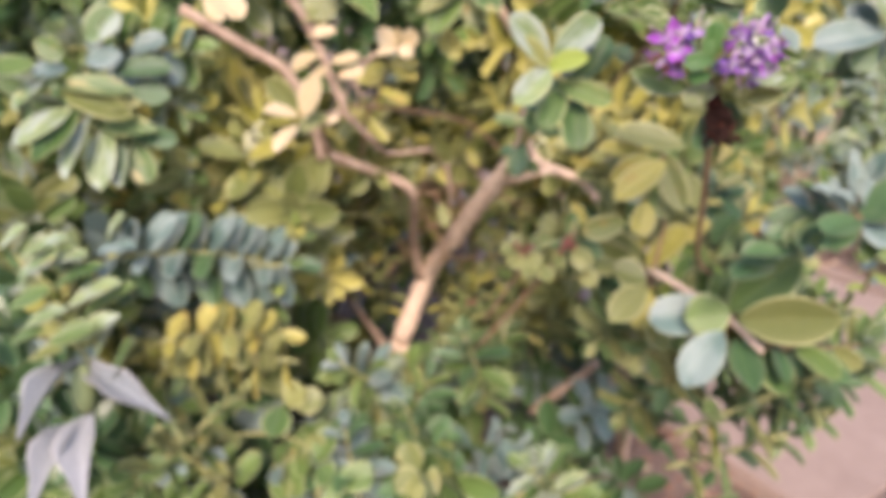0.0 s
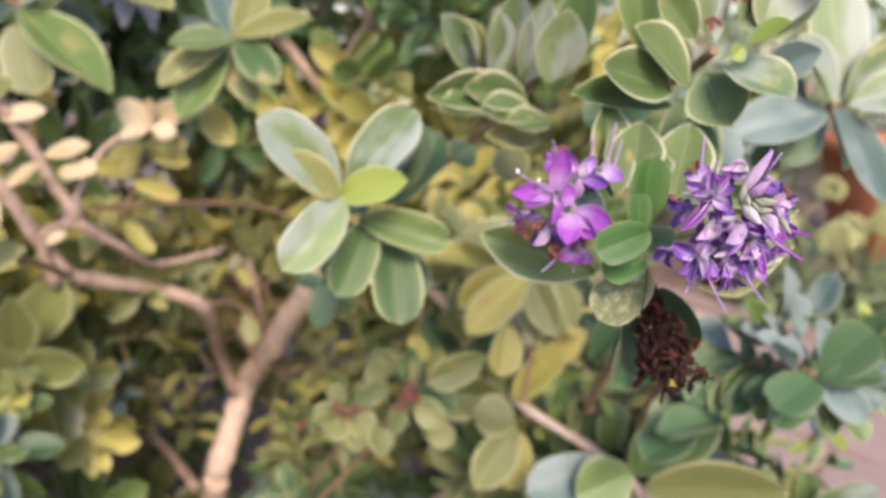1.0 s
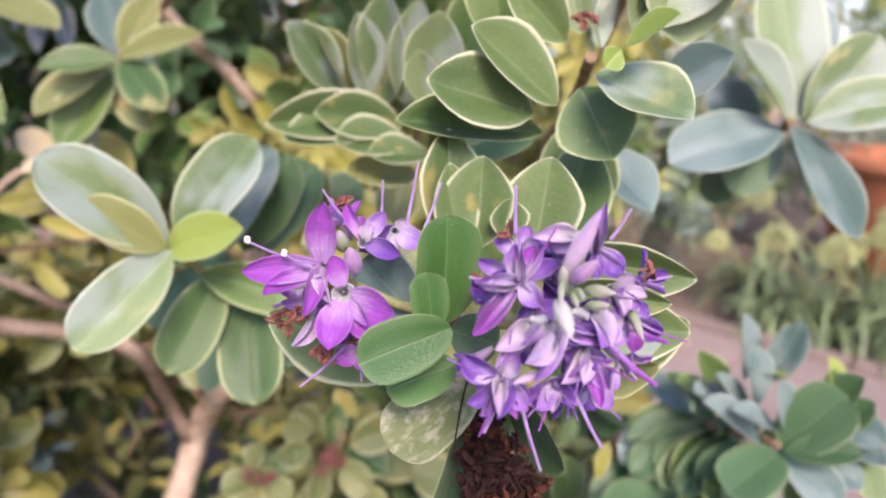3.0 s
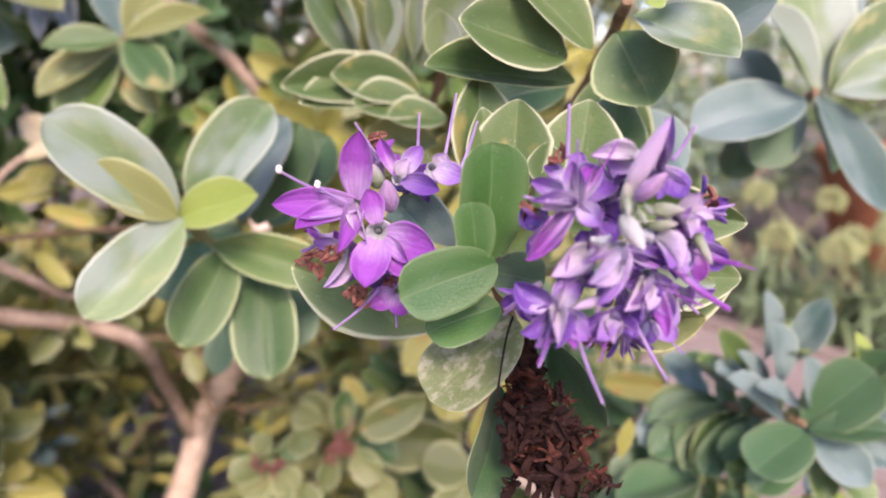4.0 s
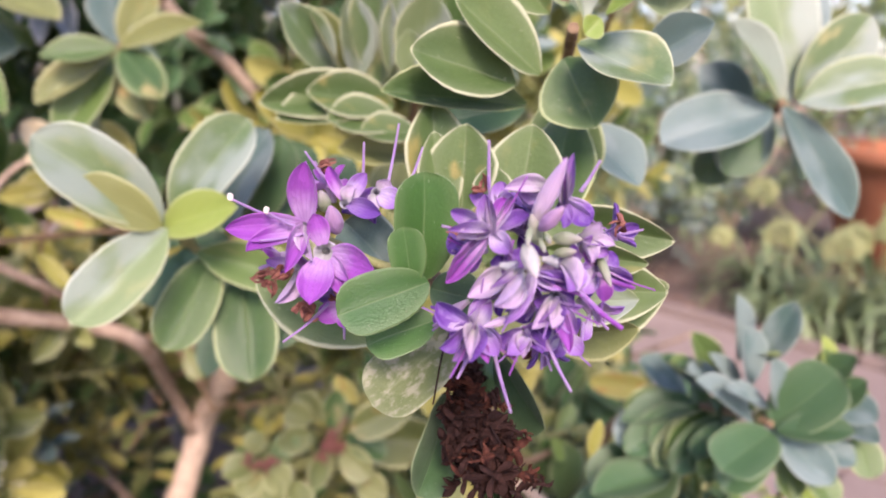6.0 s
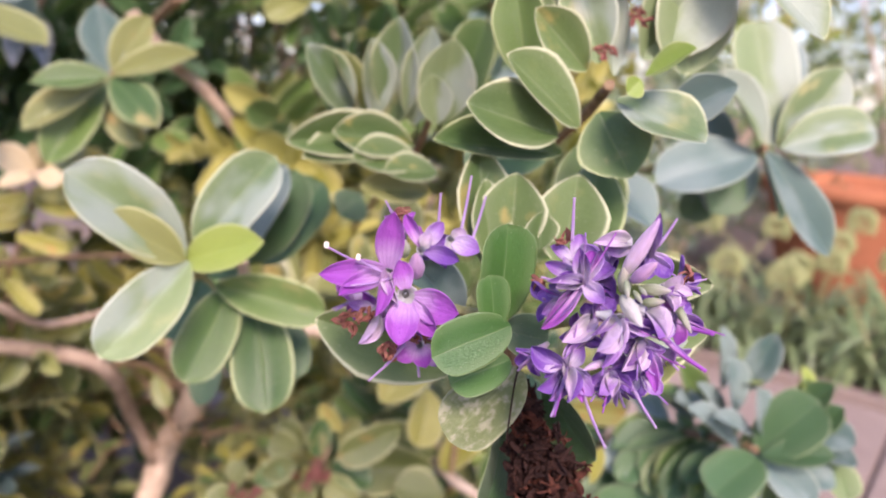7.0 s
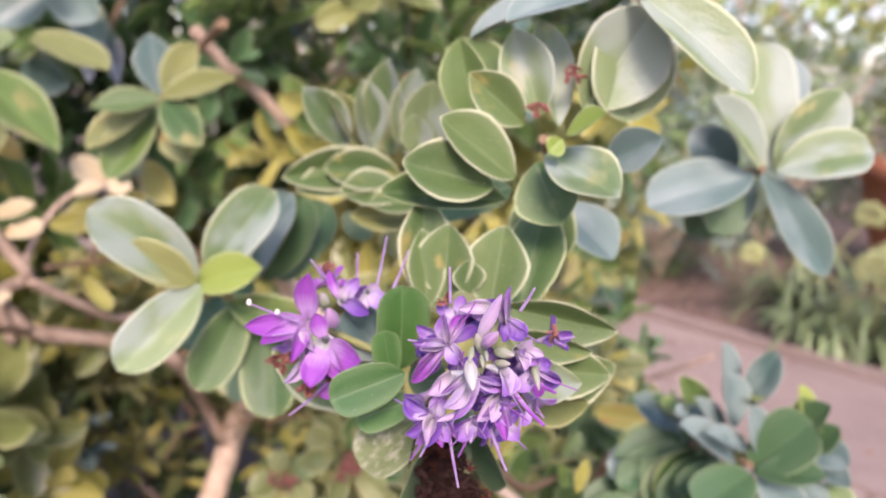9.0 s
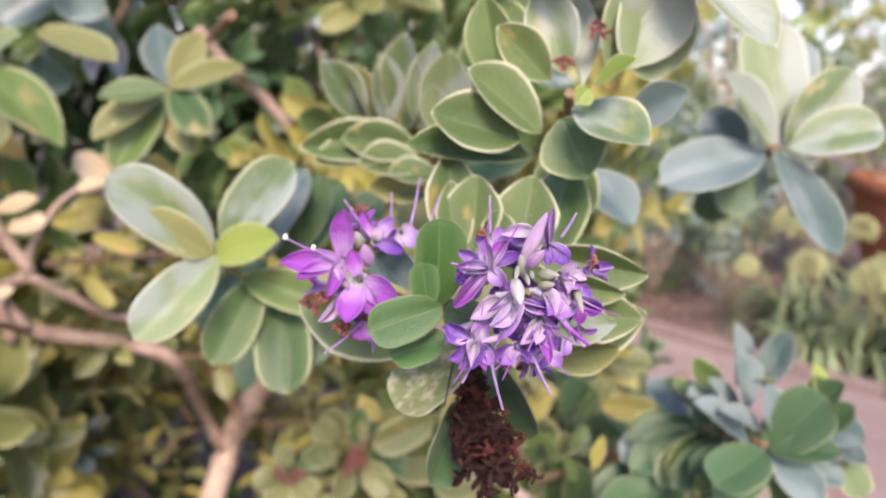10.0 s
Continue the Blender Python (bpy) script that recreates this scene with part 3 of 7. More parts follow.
def flower(parent, at, way, size, hue, seed, spread=62, stamens=2, petals=4, roll=None):
    """A four-lobed flower on a short pale tube, facing way, with long stamens."""
    rng = random.Random(seed)
    at, way = Vector(at), Vector(way).normalized()
    fl = part("flower", rod("tube", at - way * size * 0.75, at, size * 0.10, size * 0.24, WHITISH, 0, 10), None, parent)
    side = way.cross(Vector((0.1, 0.2, 1))).normalized()
    turn = rng.uniform(0, 6.28) if roll is None else radians(roll)
    for k in range(petals):
        out = Matrix.Rotation(turn + k * math.pi / 2 + rng.uniform(-0.2, 0.2), 3, way) @ side
        tilt = radians(spread + rng.uniform(-32, 26))
        d = way * math.cos(tilt) + out * math.sin(tilt)
        face = way * math.sin(tilt) - out * math.cos(tilt)
        s = size * rng.uniform(0.85, 1.1)
        b = at + out * size * 0.18 - way * size * 0.05
        part("petal", petal_data(rng.randrange(4), hue), None, fl, at=axes(b, b + d, face) @ Matrix.Diagonal((s * 0.62, s, s * 0.7, 1)))
    for k in range(stamens):
        d = (way + Vector((rng.uniform(-0.4, 0.4), rng.uniform(-0.4, 0.4), rng.uniform(-0.4, 0.3)))).normalized()
        stamen(fl, at, at + d * size * rng.uniform(0.8, 1.35), anther=False)
    return fl


def bud_point(u, v):
    r = 0.5 * math.sin(math.pi * min(1, 0.06 + v * 0.94)) ** 0.7 * (1 - 0.35 * v)
    a = u * math.pi
    return (r * math.cos(a), v, r * math.sin(a))


def bud(parent, a, b, width, material):
    key = "bud", material.name
    if key not in PETALS:
        PETALS[key] = sheet_mesh("flower_bud", *sheet((0, 0.08, 0.2, 0.35, 0.5, 0.65, 0.8, 0.9, 0.97, 1.0), [k / 5 - 1 for k in range(11)], bud_point))
        PETALS[key].materials.append(material)
    length = (Vector(b) - Vector(a)).length
    return part("flower_bud", PETALS[key], None, parent, at=axes(a, b, (0, -1, 0.2)) @ Matrix.Diagonal((width, length, width, 1)))


# ---------------------------------------------------------------- the flowering shoot
flowering = thing("flowering_shoot", (0.0232, 0.1720, 0.7956), "hebe shoot with two purple flower heads and pale-edged green leaves", "flowering shoot", "shoots of the shrub")
part("stem", tube(((0.0053, 0.1241, 0.9060), (0.0105, 0.1339, 0.8881), (0.0162, 0.1541, 0.8664), (0.0297, 0.2197, 0.8208), (0.0609, 0.3778, 0.7132), (0.1101, 0.5310, 0.6399), (0.0506, 0.6548, 0.5456)), 0.0014, 0.003, 9, 6, 0.15), TWIG, flowering)
SHOOT_TOP = (
    (0.0032, 0.1146, 0.9076, 0.0038, 0.1116, 0.9275, 0.0119, FRESH),
    (0.0018, 0.1087, 0.9087, 0.0003, 0.1077, 0.9189, 0.0064, FRESH),
    (0.0047, 0.1088, 0.9093, -0.0096, 0.1012, 0.9056, 0.0099, FRESH),
    (0.0061, 0.1143, 0.9005, -0.0057, 0.1083, 0.8978, 0.0087, FRESH),
    (-0.0024, 0.1321, 0.9032, -0.0122, 0.1288, 0.9150, 0.0121, BLUE),
    (0.0048, 0.1180, 0.9052, 0.0131, 0.1141, 0.9048, 0.0089, DARK),
    (0.0102, 0.1236, 0.8946, -0.0050, 0.1113, 0.8849, 0.0133, MOTTLED),
)
SHOOT_BACK = (
    (0.0234, 0.1499, 0.9104, 0.0262, 0.1536, 0.9330, 0.0185, EDGED),
    (0.0108, 0.1524, 0.9119, 0.0113, 0.1546, 0.9326, 0.0175, EDGED),
    (0.0054, 0.1557, 0.9086, 0.0030, 0.1672, 0.9370, 0.0171, EDGED),
    (-0.0013, 0.1363, 0.8892, -0.0352, 0.1467, 0.8966, 0.0175, EDGED),
    (0.0174, 0.1491, 0.9151, 0.0168, 0.1493, 0.9242, 0.0091, EDGED),
    (0.0064, 0.1518, 0.9094, 0.0037, 0.1562, 0.9305, 0.0111, EDGED),
    (0.0313, 0.1637, 0.9039, 0.0399, 0.1867, 0.9336, 0.0179, GREEN),
    (0.0323, 0.1442, 0.8887, 0.0560, 0.1400, 0.9007, 0.0152, EDGED),
    (0.0293, 0.1408, 0.8873, 0.0492, 0.1358, 0.8923, 0.0126, OLIVE),
    (0.0259, 0.1418, 0.9142, 0.0545, 0.1353, 0.9117, 0.0129, EDGED),
    (0.0278, 0.1365, 0.9087, 0.0477, 0.1284, 0.9085, 0.0086, EDGED),
    (0.0310, 0.1368, 0.9003, 0.0530, 0.1311, 0.9017, 0.0138, EDGED),
    (0.0297, 0.1305, 0.8996, 0.0450, 0.1231, 0.9026, 0.0105, PALE),
)
leaves(flowering, SHOOT_TOP, (0, -0.93, 0.38), 7)
leaves(flowering, SHOOT_BACK, (0, -0.95, 0.1), 6)
# DARK tone and downward faces stand in for shade under the flower heads
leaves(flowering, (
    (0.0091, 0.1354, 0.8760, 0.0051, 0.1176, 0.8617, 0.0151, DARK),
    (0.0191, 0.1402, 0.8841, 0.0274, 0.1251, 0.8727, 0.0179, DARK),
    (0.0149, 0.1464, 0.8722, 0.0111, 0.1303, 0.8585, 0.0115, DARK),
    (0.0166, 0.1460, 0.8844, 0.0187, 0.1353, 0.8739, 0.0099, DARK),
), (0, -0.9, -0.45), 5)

# deep-set flowers, mostly VIOLET: shade between the front petals put into colour
filler = (
    (0.0213, 0.1076, 0.9225, -0.16, -0.43, 0.89, 0.0044, 3),
    (0.0115, 0.1049, 0.9159, -0.85, -0.53, 0.05, 0.0044, 3),
    (0.0243, 0.1039, 0.9002, 0.13, -0.54, -0.83, 0.0048, 3),
    (0.0090, 0.1053, 0.9055, -0.79, -0.42, -0.44, 0.0043, 3),
    (0.0320, 0.1035, 0.9069, 0.66, -0.65, -0.37, 0.0046, 0),
    (0.0353, 0.1086, 0.9189, 0.86, -0.37, 0.35, 0.0043, 3),
    (0.0248, 0.1090, 0.9122, -0.01, -0.97, 0.25, 0.0063, 3),
    (0.0202, 0.1108, 0.9189, -0.11, -0.85, 0.51, 0.0058, 3),
    (0.0296, 0.1091, 0.9124, 0.19, -0.95, 0.25, 0.0058, 3),
    (0.0232, 0.1057, 0.9073, -0.09, -0.99, -0.04, 0.0057, 3),
    (0.0175, 0.1062, 0.9092, -0.50, -0.86, -0.11, 0.0048, 3),
    (0.0156, 0.1084, 0.9218, -0.36, -0.48, 0.80, 0.0048, 0),
    (-0.0162, 0.1323, 0.9215, -0.25, -0.21, 0.95, 0.0052, 1),
    (-0.0255, 0.1296, 0.9069, -0.87, -0.41, -0.27, 0.0048, 1),
    (-0.0186, 0.1290, 0.9046, -0.10, -0.99, 0.05, 0.0061, 1),
    (-0.0102, 0.1321, 0.9170, 0.21, -0.80, 0.57, 0.0058, 3),
    (-0.0133, 0.1282, 0.9017, 0.24, -0.91, -0.34, 0.0063, 3),
)
# flowers in full view: centre, hue, tip of the petal, its width and form
open_flowers = (
    (0.0143, 0.0974, 0.9211, 0, 0.0130, 0.0963, 0.9269, 0.0028, 3),
    (0.0143, 0.0974, 0.9211, 0, 0.0080, 0.0983, 0.9241, 0.0026, 3),
    (0.0143, 0.0974, 0.9211, 2, 0.0089, 0.0943, 0.9207, 0.0025, 2),
    (0.0143, 0.0974, 0.9211, 1, 0.0075, 0.0937, 0.9144, 0.0030, 1),
    (0.0143, 0.0974, 0.9211, 0, 0.0166, 0.0918, 0.9191, 0.0032, 2),
    (0.0143, 0.0974, 0.9211, 3, 0.0205, 0.1001, 0.9237, 0.0028, 1),
    (0.0143, 0.0974, 0.9211, 1, 0.0165, 0.0998, 0.9262, 0.0026, 1),
    (0.0143, 0.0974, 0.9211, 0, 0.0080, 0.0937, 0.9223, 0.0018, 3),
    (0.0121, 0.1002, 0.9176, 0, 0.0083, 0.0985, 0.9152, 0.0027, 1),
    (0.0121, 0.1002, 0.9176, 2, 0.0099, 0.0967, 0.9162, 0.0022, 3),
    (0.0121, 0.1002, 0.9176, 3, 0.0078, 0.1022, 0.9172, 0.0024, 2),
    (0.0167, 0.0979, 0.9148, 2, 0.0112, 0.0932, 0.9124, 0.0038, 3),
    (0.0167, 0.0979, 0.9148, 3, 0.0199, 0.0972, 0.9185, 0.0032, 0),
    (0.0167, 0.0979, 0.9148, 3, 0.0153, 0.0980, 0.9173, 0.0028, 1),
    (0.0167, 0.0979, 0.9148, 2, 0.0130, 0.0942, 0.9103, 0.0029, 2),
    (0.0176, 0.0913, 0.9173, 2, 0.0152, 0.0852, 0.9136, 0.0034, 3),
    (0.0198, 0.0935, 0.9161, 0, 0.0170, 0.0866, 0.9110, 0.0025, 1),
    (0.0198, 0.0935, 0.9161, 3, 0.0235, 0.0925, 0.9141, 0.0030, 0),
    (0.0198, 0.0935, 0.9161, 3, 0.0267, 0.0946, 0.9144, 0.0026, 2),
    (0.0242, 0.0955, 0.9117, 2, 0.0207, 0.0906, 0.9087, 0.0031, 3),
    (0.0242, 0.0955, 0.9117, 2, 0.0234, 0.0897, 0.9091, 0.0026, 0),
    (0.0242, 0.0955, 0.9117, 0, 0.0269, 0.0925, 0.9121, 0.0025, 2),
    (0.0242, 0.0955, 0.9117, 1, 0.0256, 0.0893, 0.9059, 0.0025, 1),
    (0.0242, 0.0955, 0.9117, 0, 0.0272, 0.0913, 0.9074, 0.0028, 2),
    (0.0242, 0.0955, 0.9117, 3, 0.0211, 0.0943, 0.9112, 0.0028, 1),
    (0.0122, 0.0943, 0.9070, 3, 0.0062, 0.0952, 0.9102, 0.0040, 3),
    (0.0122, 0.0943, 0.9070, 3, 0.0075, 0.0907, 0.9048, 0.0033, 1),
    (0.0122, 0.0943, 0.9070, 0, 0.0101, 0.0890, 0.9042, 0.0019, 3),
    (0.0122, 0.0943, 0.9070, 1, 0.0137, 0.0894, 0.9037, 0.0021, 1),
    (0.0122, 0.0943, 0.9070, 0, 0.0143, 0.0934, 0.9115, 0.0033, 1),
    (0.0122, 0.0943, 0.9070, 2, 0.0112, 0.0872, 0.9055, 0.0023, 3),
    (0.0122, 0.0943, 0.9070, 0, 0.0155, 0.0896, 0.9045, 0.0031, 0),
    (0.0122, 0.0943, 0.9070, 0, 0.0094, 0.0903, 0.9032, 0.0027, 1),
    (0.0201, 0.0956, 0.9060, 3, 0.0153, 0.0928, 0.9053, 0.0034, 1),
    (0.0201, 0.0956, 0.9060, 3, 0.0239, 0.0933, 0.9073, 0.0031, 2),
    (0.0201, 0.0956, 0.9060, 0, 0.0172, 0.0905, 0.9044, 0.0030, 0),
    (0.0201, 0.0956, 0.9060, 3, 0.0220, 0.0916, 0.9046, 0.0030, 1),
    (0.0201, 0.0956, 0.9060, 2, 0.0194, 0.0914, 0.9038, 0.0023, 3),
    (0.0257, 0.0970, 0.9055, 0, 0.0288, 0.0943, 0.9031, 0.0031, 0),
    (0.0257, 0.0970, 0.9055, 3, 0.0244, 0.0942, 0.9026, 0.0030, 1),
    (0.0257, 0.0970, 0.9055, 0, 0.0218, 0.0935, 0.9040, 0.0028, 2),
    (0.0257, 0.0970, 0.9055, 3, 0.0285, 0.0974, 0.9071, 0.0029, 3),
    (0.0278, 0.0977, 0.9202, 2, 0.0301, 0.0954, 0.9234, 0.0028, 0),
    (0.0278, 0.0977, 0.9202, 2, 0.0324, 0.0956, 0.9203, 0.0023, 1),
    (0.0278, 0.0977, 0.9202, 0, 0.0319, 0.0962, 0.9186, 0.0024, 2),
    (0.0278, 0.0977, 0.9202, 2, 0.0292, 0.0940, 0.9181, 0.0025, 3),
    (0.0313, 0.0996, 0.9157, 1, 0.0291, 0.0974, 0.9191, 0.0028, 1),
    (0.0313, 0.0996, 0.9157, 3, 0.0343, 0.0999, 0.9172, 0.0032, 0),
    (0.0313, 0.0996, 0.9157, 3, 0.0367, 0.1008, 0.9124, 0.0037, 2),
    (0.0313, 0.0996, 0.9157, 1, 0.0324, 0.0982, 0.9102, 0.0030, 1),
    (0.0313, 0.0996, 0.9157, 0, 0.0283, 0.0966, 0.9122, 0.0034, 0),
    (0.0242, 0.0949, 0.9176, 2, 0.0270, 0.0892, 0.9155, 0.0034, 3),
    (0.0242, 0.0949, 0.9176, 0, 0.0260, 0.0936, 0.9163, 0.0022, 1),
    (0.0253, 0.0992, 0.9261, 3, 0.0290, 0.0973, 0.9228, 0.0041, 0),
    (0.0253, 0.0992, 0.9261, 3, 0.0249, 0.0963, 0.9227, 0.0024, 1),
    (0.0253, 0.0992, 0.9261, 0, 0.0254, 0.0952, 0.9328, 0.0018, 1),
    (0.0231, 0.1015, 0.9272, 2, 0.0163, 0.0987, 0.9280, 0.0029, 3),
    (0.0231, 0.1015, 0.9272, 3, 0.0189, 0.1018, 0.9282, 0.0022, 1),
    (-0.0183, 0.1200, 0.9158, 1, -0.0177, 0.1154, 0.9280, 0.0057, 0),
    (-0.0183, 0.1200, 0.9158, 1, -0.0304, 0.1116, 0.9169, 0.0053, 0),
    (-0.0183, 0.1200, 0.9158, 1, -0.0274, 0.1115, 0.9128, 0.0043, 2),
    (-0.0183, 0.1200, 0.9158, 1, -0.0197, 0.1092, 0.9118, 0.0035, 1),
    (-0.0183, 0.1200, 0.9158, 2, -0.0167, 0.1132, 0.9116, 0.0020, 3),
    (-0.0144, 0.1178, 0.9114, 1, -0.0164, 0.1172, 0.9189, 0.0041, 2),
    (-0.0144, 0.1178, 0.9114, 1, -0.0054, 0.1099, 0.9108, 0.0067, 0),
    (-0.0144, 0.1178, 0.9114, 1, -0.0158, 0.1085, 0.9052, 0.0065, 0),
    (-0.0144, 0.1178, 0.9114, 1, -0.0084, 0.1107, 0.9060, 0.0045, 2),
    (-0.0060, 0.1255, 0.9214, 0, -0.0008, 0.1206, 0.9204, 0.0044, 0),
    (-0.0060, 0.1255, 0.9214, 2, -0.0036, 0.1247, 0.9242, 0.0033, 2),
    (-0.0060, 0.1255, 0.9214, 2, -0.0071, 0.1222, 0.9187, 0.0029, 1),
    (-0.0118, 0.1245, 0.9194, 3, -0.0044, 0.1201, 0.9183, 0.0036, 2),
    (-0.0118, 0.1245, 0.9194, 0, -0.0079, 0.1239, 0.9253, 0.0035, 0),
    (-0.0118, 0.1245, 0.9194, 1, -0.0153, 0.1263, 0.9263, 0.0027, 1),
    (-0.0118, 0.1245, 0.9194, 2, -0.0101, 0.1233, 0.9229, 0.0029, 3),
    (-0.0113, 0.1216, 0.9001, 1, -0.0161, 0.1181, 0.8985, 0.0043, 0),
    (-0.0113, 0.1216, 0.9001, 0, -0.0064, 0.1179, 0.8980, 0.0039, 2),
    (-0.0113, 0.1216, 0.9001, 1, -0.0102, 0.1168, 0.8974, 0.0042, 0),
    (-0.0113, 0.1216, 0.9001, 3, -0.0128, 0.1213, 0.9029, 0.0036, 1),
    (-0.0205, 0.1214, 0.9070, 2, -0.0225, 0.1151, 0.9025, 0.0028, 3),
    (-0.0205, 0.1214, 0.9070, 0, -0.0253, 0.1190, 0.9096, 0.0025, 1),
)
HUES = (LAVENDER, MAGENTA, WHITE_LILAC, VIOLET)
heads = {}
for row in open_flowers:
    heads.setdefault(row[:3], []).append(row)
for base, rows in heads.items():
    at = Vector(base)
    mean = sum((Vector(r[4:7]) for r in rows), Vector()) / len(rows)
    way = Vector((0.05, -0.006, 0.0015)).lerp(mean - at, 0.6) if len(rows) < 3 else Vector((0, -0.006, 0.0015)) + (mean - at) * 0.5
    way.normalize()
    wide = 0.0021 if max(r[7] for r in rows) > 0.0064 and len(rows) == 4 else 0.0010
    fl = part("flower", funnel(at, way, wide, 0.0024), None, flowering, "open four-petalled purple flower")
    for x, y, z, hue, tx, ty, tz, w, form in rows:
        tip = Vector((tx, ty, tz))
        length = (tip - at).length
        out = (tip - at).normalized()
        face = way * 1.0 - out * way.dot(out) + Vector((0.25 * math.sin(tx * 900), -0.25, 0.2 + 0.2 * math.cos(tz * 900)))
        start = min(0.3, wide * 0.8 / length)
        part("petal", petal_data(form, HUES[hue]), None, fl, at=axes(at + (tip - at) * start, tip, face) @ Matrix.Diagonal((w, length * (1 - start), length * 0.55, 1)))

    # ragged inner lobes, VIOLET ones painting shade, and loose threads of the crowded head
    if at.x > 0.005:
        for k in range(len(rows)):
            tip = Vector(rows[k][4:7])
            jit = Vector((math.sin(tip.x * 7000 + k), math.sin(tip.y * 9000 + k), math.sin(tip.z * 8000 + k))) * 0.0014
            tip = at.lerp(tip, 0.8) + jit - way * 0.0010
            length = (tip - at).length
            out = (tip - at).normalized()
            face = way - out * way.dot(out) + jit * 500
            part("petal", petal_data((k * 2 + 3) % 4, HUES[(0, 3, 0, 3)[k % 4]]), None, fl, at=axes(at, tip, face) @ Matrix.Diagonal((0.0015, length, length * 0.7, 1)))
            if k % 2 == 0:
                stamen(fl, at, tip + (tip - at) * 0.35 + jit * 0.8 + way * 0.0015, 0.00016, False, HUES[(0, 1)[k % 4 // 2]])

for k, (x, y, z, a, b, c, s, hue) in enumerate(filler):
    flower(flowering, (x, y, z), (a, b, c), s, HUES[hue], 40 + k, 56)
for a, b, w, m in (
    ((0.0202, 0.0953, 0.9230), (0.0239, 0.0918, 0.9335), 0.0032, WHITISH),
    ((0.0210, 0.0932, 0.9227), (0.0237, 0.0901, 0.9268), 0.0027, PINKISH),
    ((0.0186, 0.0897, 0.9211), (0.0194, 0.0819, 0.9188), 0.0030, CREAMY),
    ((0.0174, 0.0909, 0.9099), (0.0130, 0.0877, 0.9095), 0.0016, WHITISH),
    ((0.0233, 0.0948, 0.9211), (0.0268, 0.0909, 0.9220), 0.0024, BUDGREEN),
    ((0.0213, 0.0965, 0.9197), (0.0196, 0.0938, 0.9249), 0.0028, BUDGREEN),
    ((0.0235, 0.0943, 0.9189), (0.0262, 0.0914, 0.9201), 0.0019, BUDGREEN),
    ((0.0207, 0.0909, 0.9218), (0.0211, 0.0875, 0.9207), 0.0011, BUDGREEN),
    ((0.0215, 0.0911, 0.9225), (0.0218, 0.0878, 0.9219), 0.0010, BUDGREEN),
    ((0.0191, 0.0903, 0.9235), (0.0185, 0.0867, 0.9217), 0.0012, BUDGREEN),
    ((-0.0127, 0.1202, 0.9148), (-0.0132, 0.1156, 0.9207), 0.0040, PINKISH),
    ((-0.0153, 0.1232, 0.9181), (-0.0159, 0.1212, 0.9224), 0.0034, BUDGREEN),
    ((-0.0169, 0.1232, 0.9183), (-0.0183, 0.1219, 0.9213), 0.0023, BUDGREEN),
    ((0.0309, 0.0991, 0.9179), (0.0320, 0.0930, 0.9143), 0.0018, BUDGREEN),
):
    bud(flowering, a, b, w, m)
for a, b, tip in (
    ((-0.0203, 0.1187, 0.9168), (-0.0296, 0.1119, 0.9221), 1),
    ((-0.0192, 0.1175, 0.9161), (-0.0239, 0.1133, 0.9197), 1),
    ((0.0152, 0.0954, 0.9032), (0.0176, 0.0865, 0.8969), 0),
    ((0.0232, 0.0948, 0.9050), (0.0266, 0.0892, 0.8992), 0),
    ((0.0119, 0.0954, 0.9031), (0.0098, 0.0924, 0.8992), 0),
    ((0.0307, 0.0964, 0.9153), (0.0348, 0.0911, 0.9150), 2),
    ((0.0271, 0.0939, 0.9136), (0.0328, 0.0878, 0.9099), 2),
    ((0.0141, 0.1065, 0.9262), (0.0137, 0.1064, 0.9340), 0),
    ((0.0281, 0.1024, 0.9268), (0.0306, 0.1017, 0.9319), 0),
    ((-0.0087, 0.1262, 0.9220), (-0.0085, 0.1264, 0.9308), 0),
    ((-0.0041, 0.1262, 0.9222), (-0.0022, 0.1293, 0.9342), 0),
    ((-0.0154, 0.1284, 0.9225), (-0.0195, 0.1259, 0.9288), 0),
    ((-0.0144, 0.1198, 0.9009), (-0.0212, 0.1114, 0.8964), 0),
    ((-0.0118, 0.1224, 0.8993), (-0.0113, 0.1190, 0.8942), 0),
    ((0.0292, 0.0974, 0.9072), (0.0287, 0.0952, 0.9025), 0),
    ((0.0152, 0.0989, 0.9206), (0.0067, 0.0952, 0.9223), 0),
    ((-0.0173, 0.1173, 0.9154), (-0.0251, 0.1130, 0.9146), 0),
    ((-0.0009, 0.1320, 0.9205), (0.0021, 0.1382, 0.9288), 0),
):
    stamen(flowering, a, b, 0.00042 if tip == 2 else 0.00027, tip == 1, MAGENTA if tip == 2 else None)
# stalks that carry the two heads
part("flower_stalk", tube(((0.0055, 0.1259, 0.9050), (0.0156, 0.1331, 0.9013), (0.0223, 0.1166, 0.9093), (0.0221, 0.0998, 0.9162)), 0.0013, 0.0008, 7, 5), STEM, flowering)
part("flower_stalk", tube(((0.0053, 0.1241, 0.9060), (-0.0051, 0.1283, 0.9063), (-0.0166, 0.1240, 0.9131)), 0.0013, 0.0008, 7, 5), STEM, flowering)

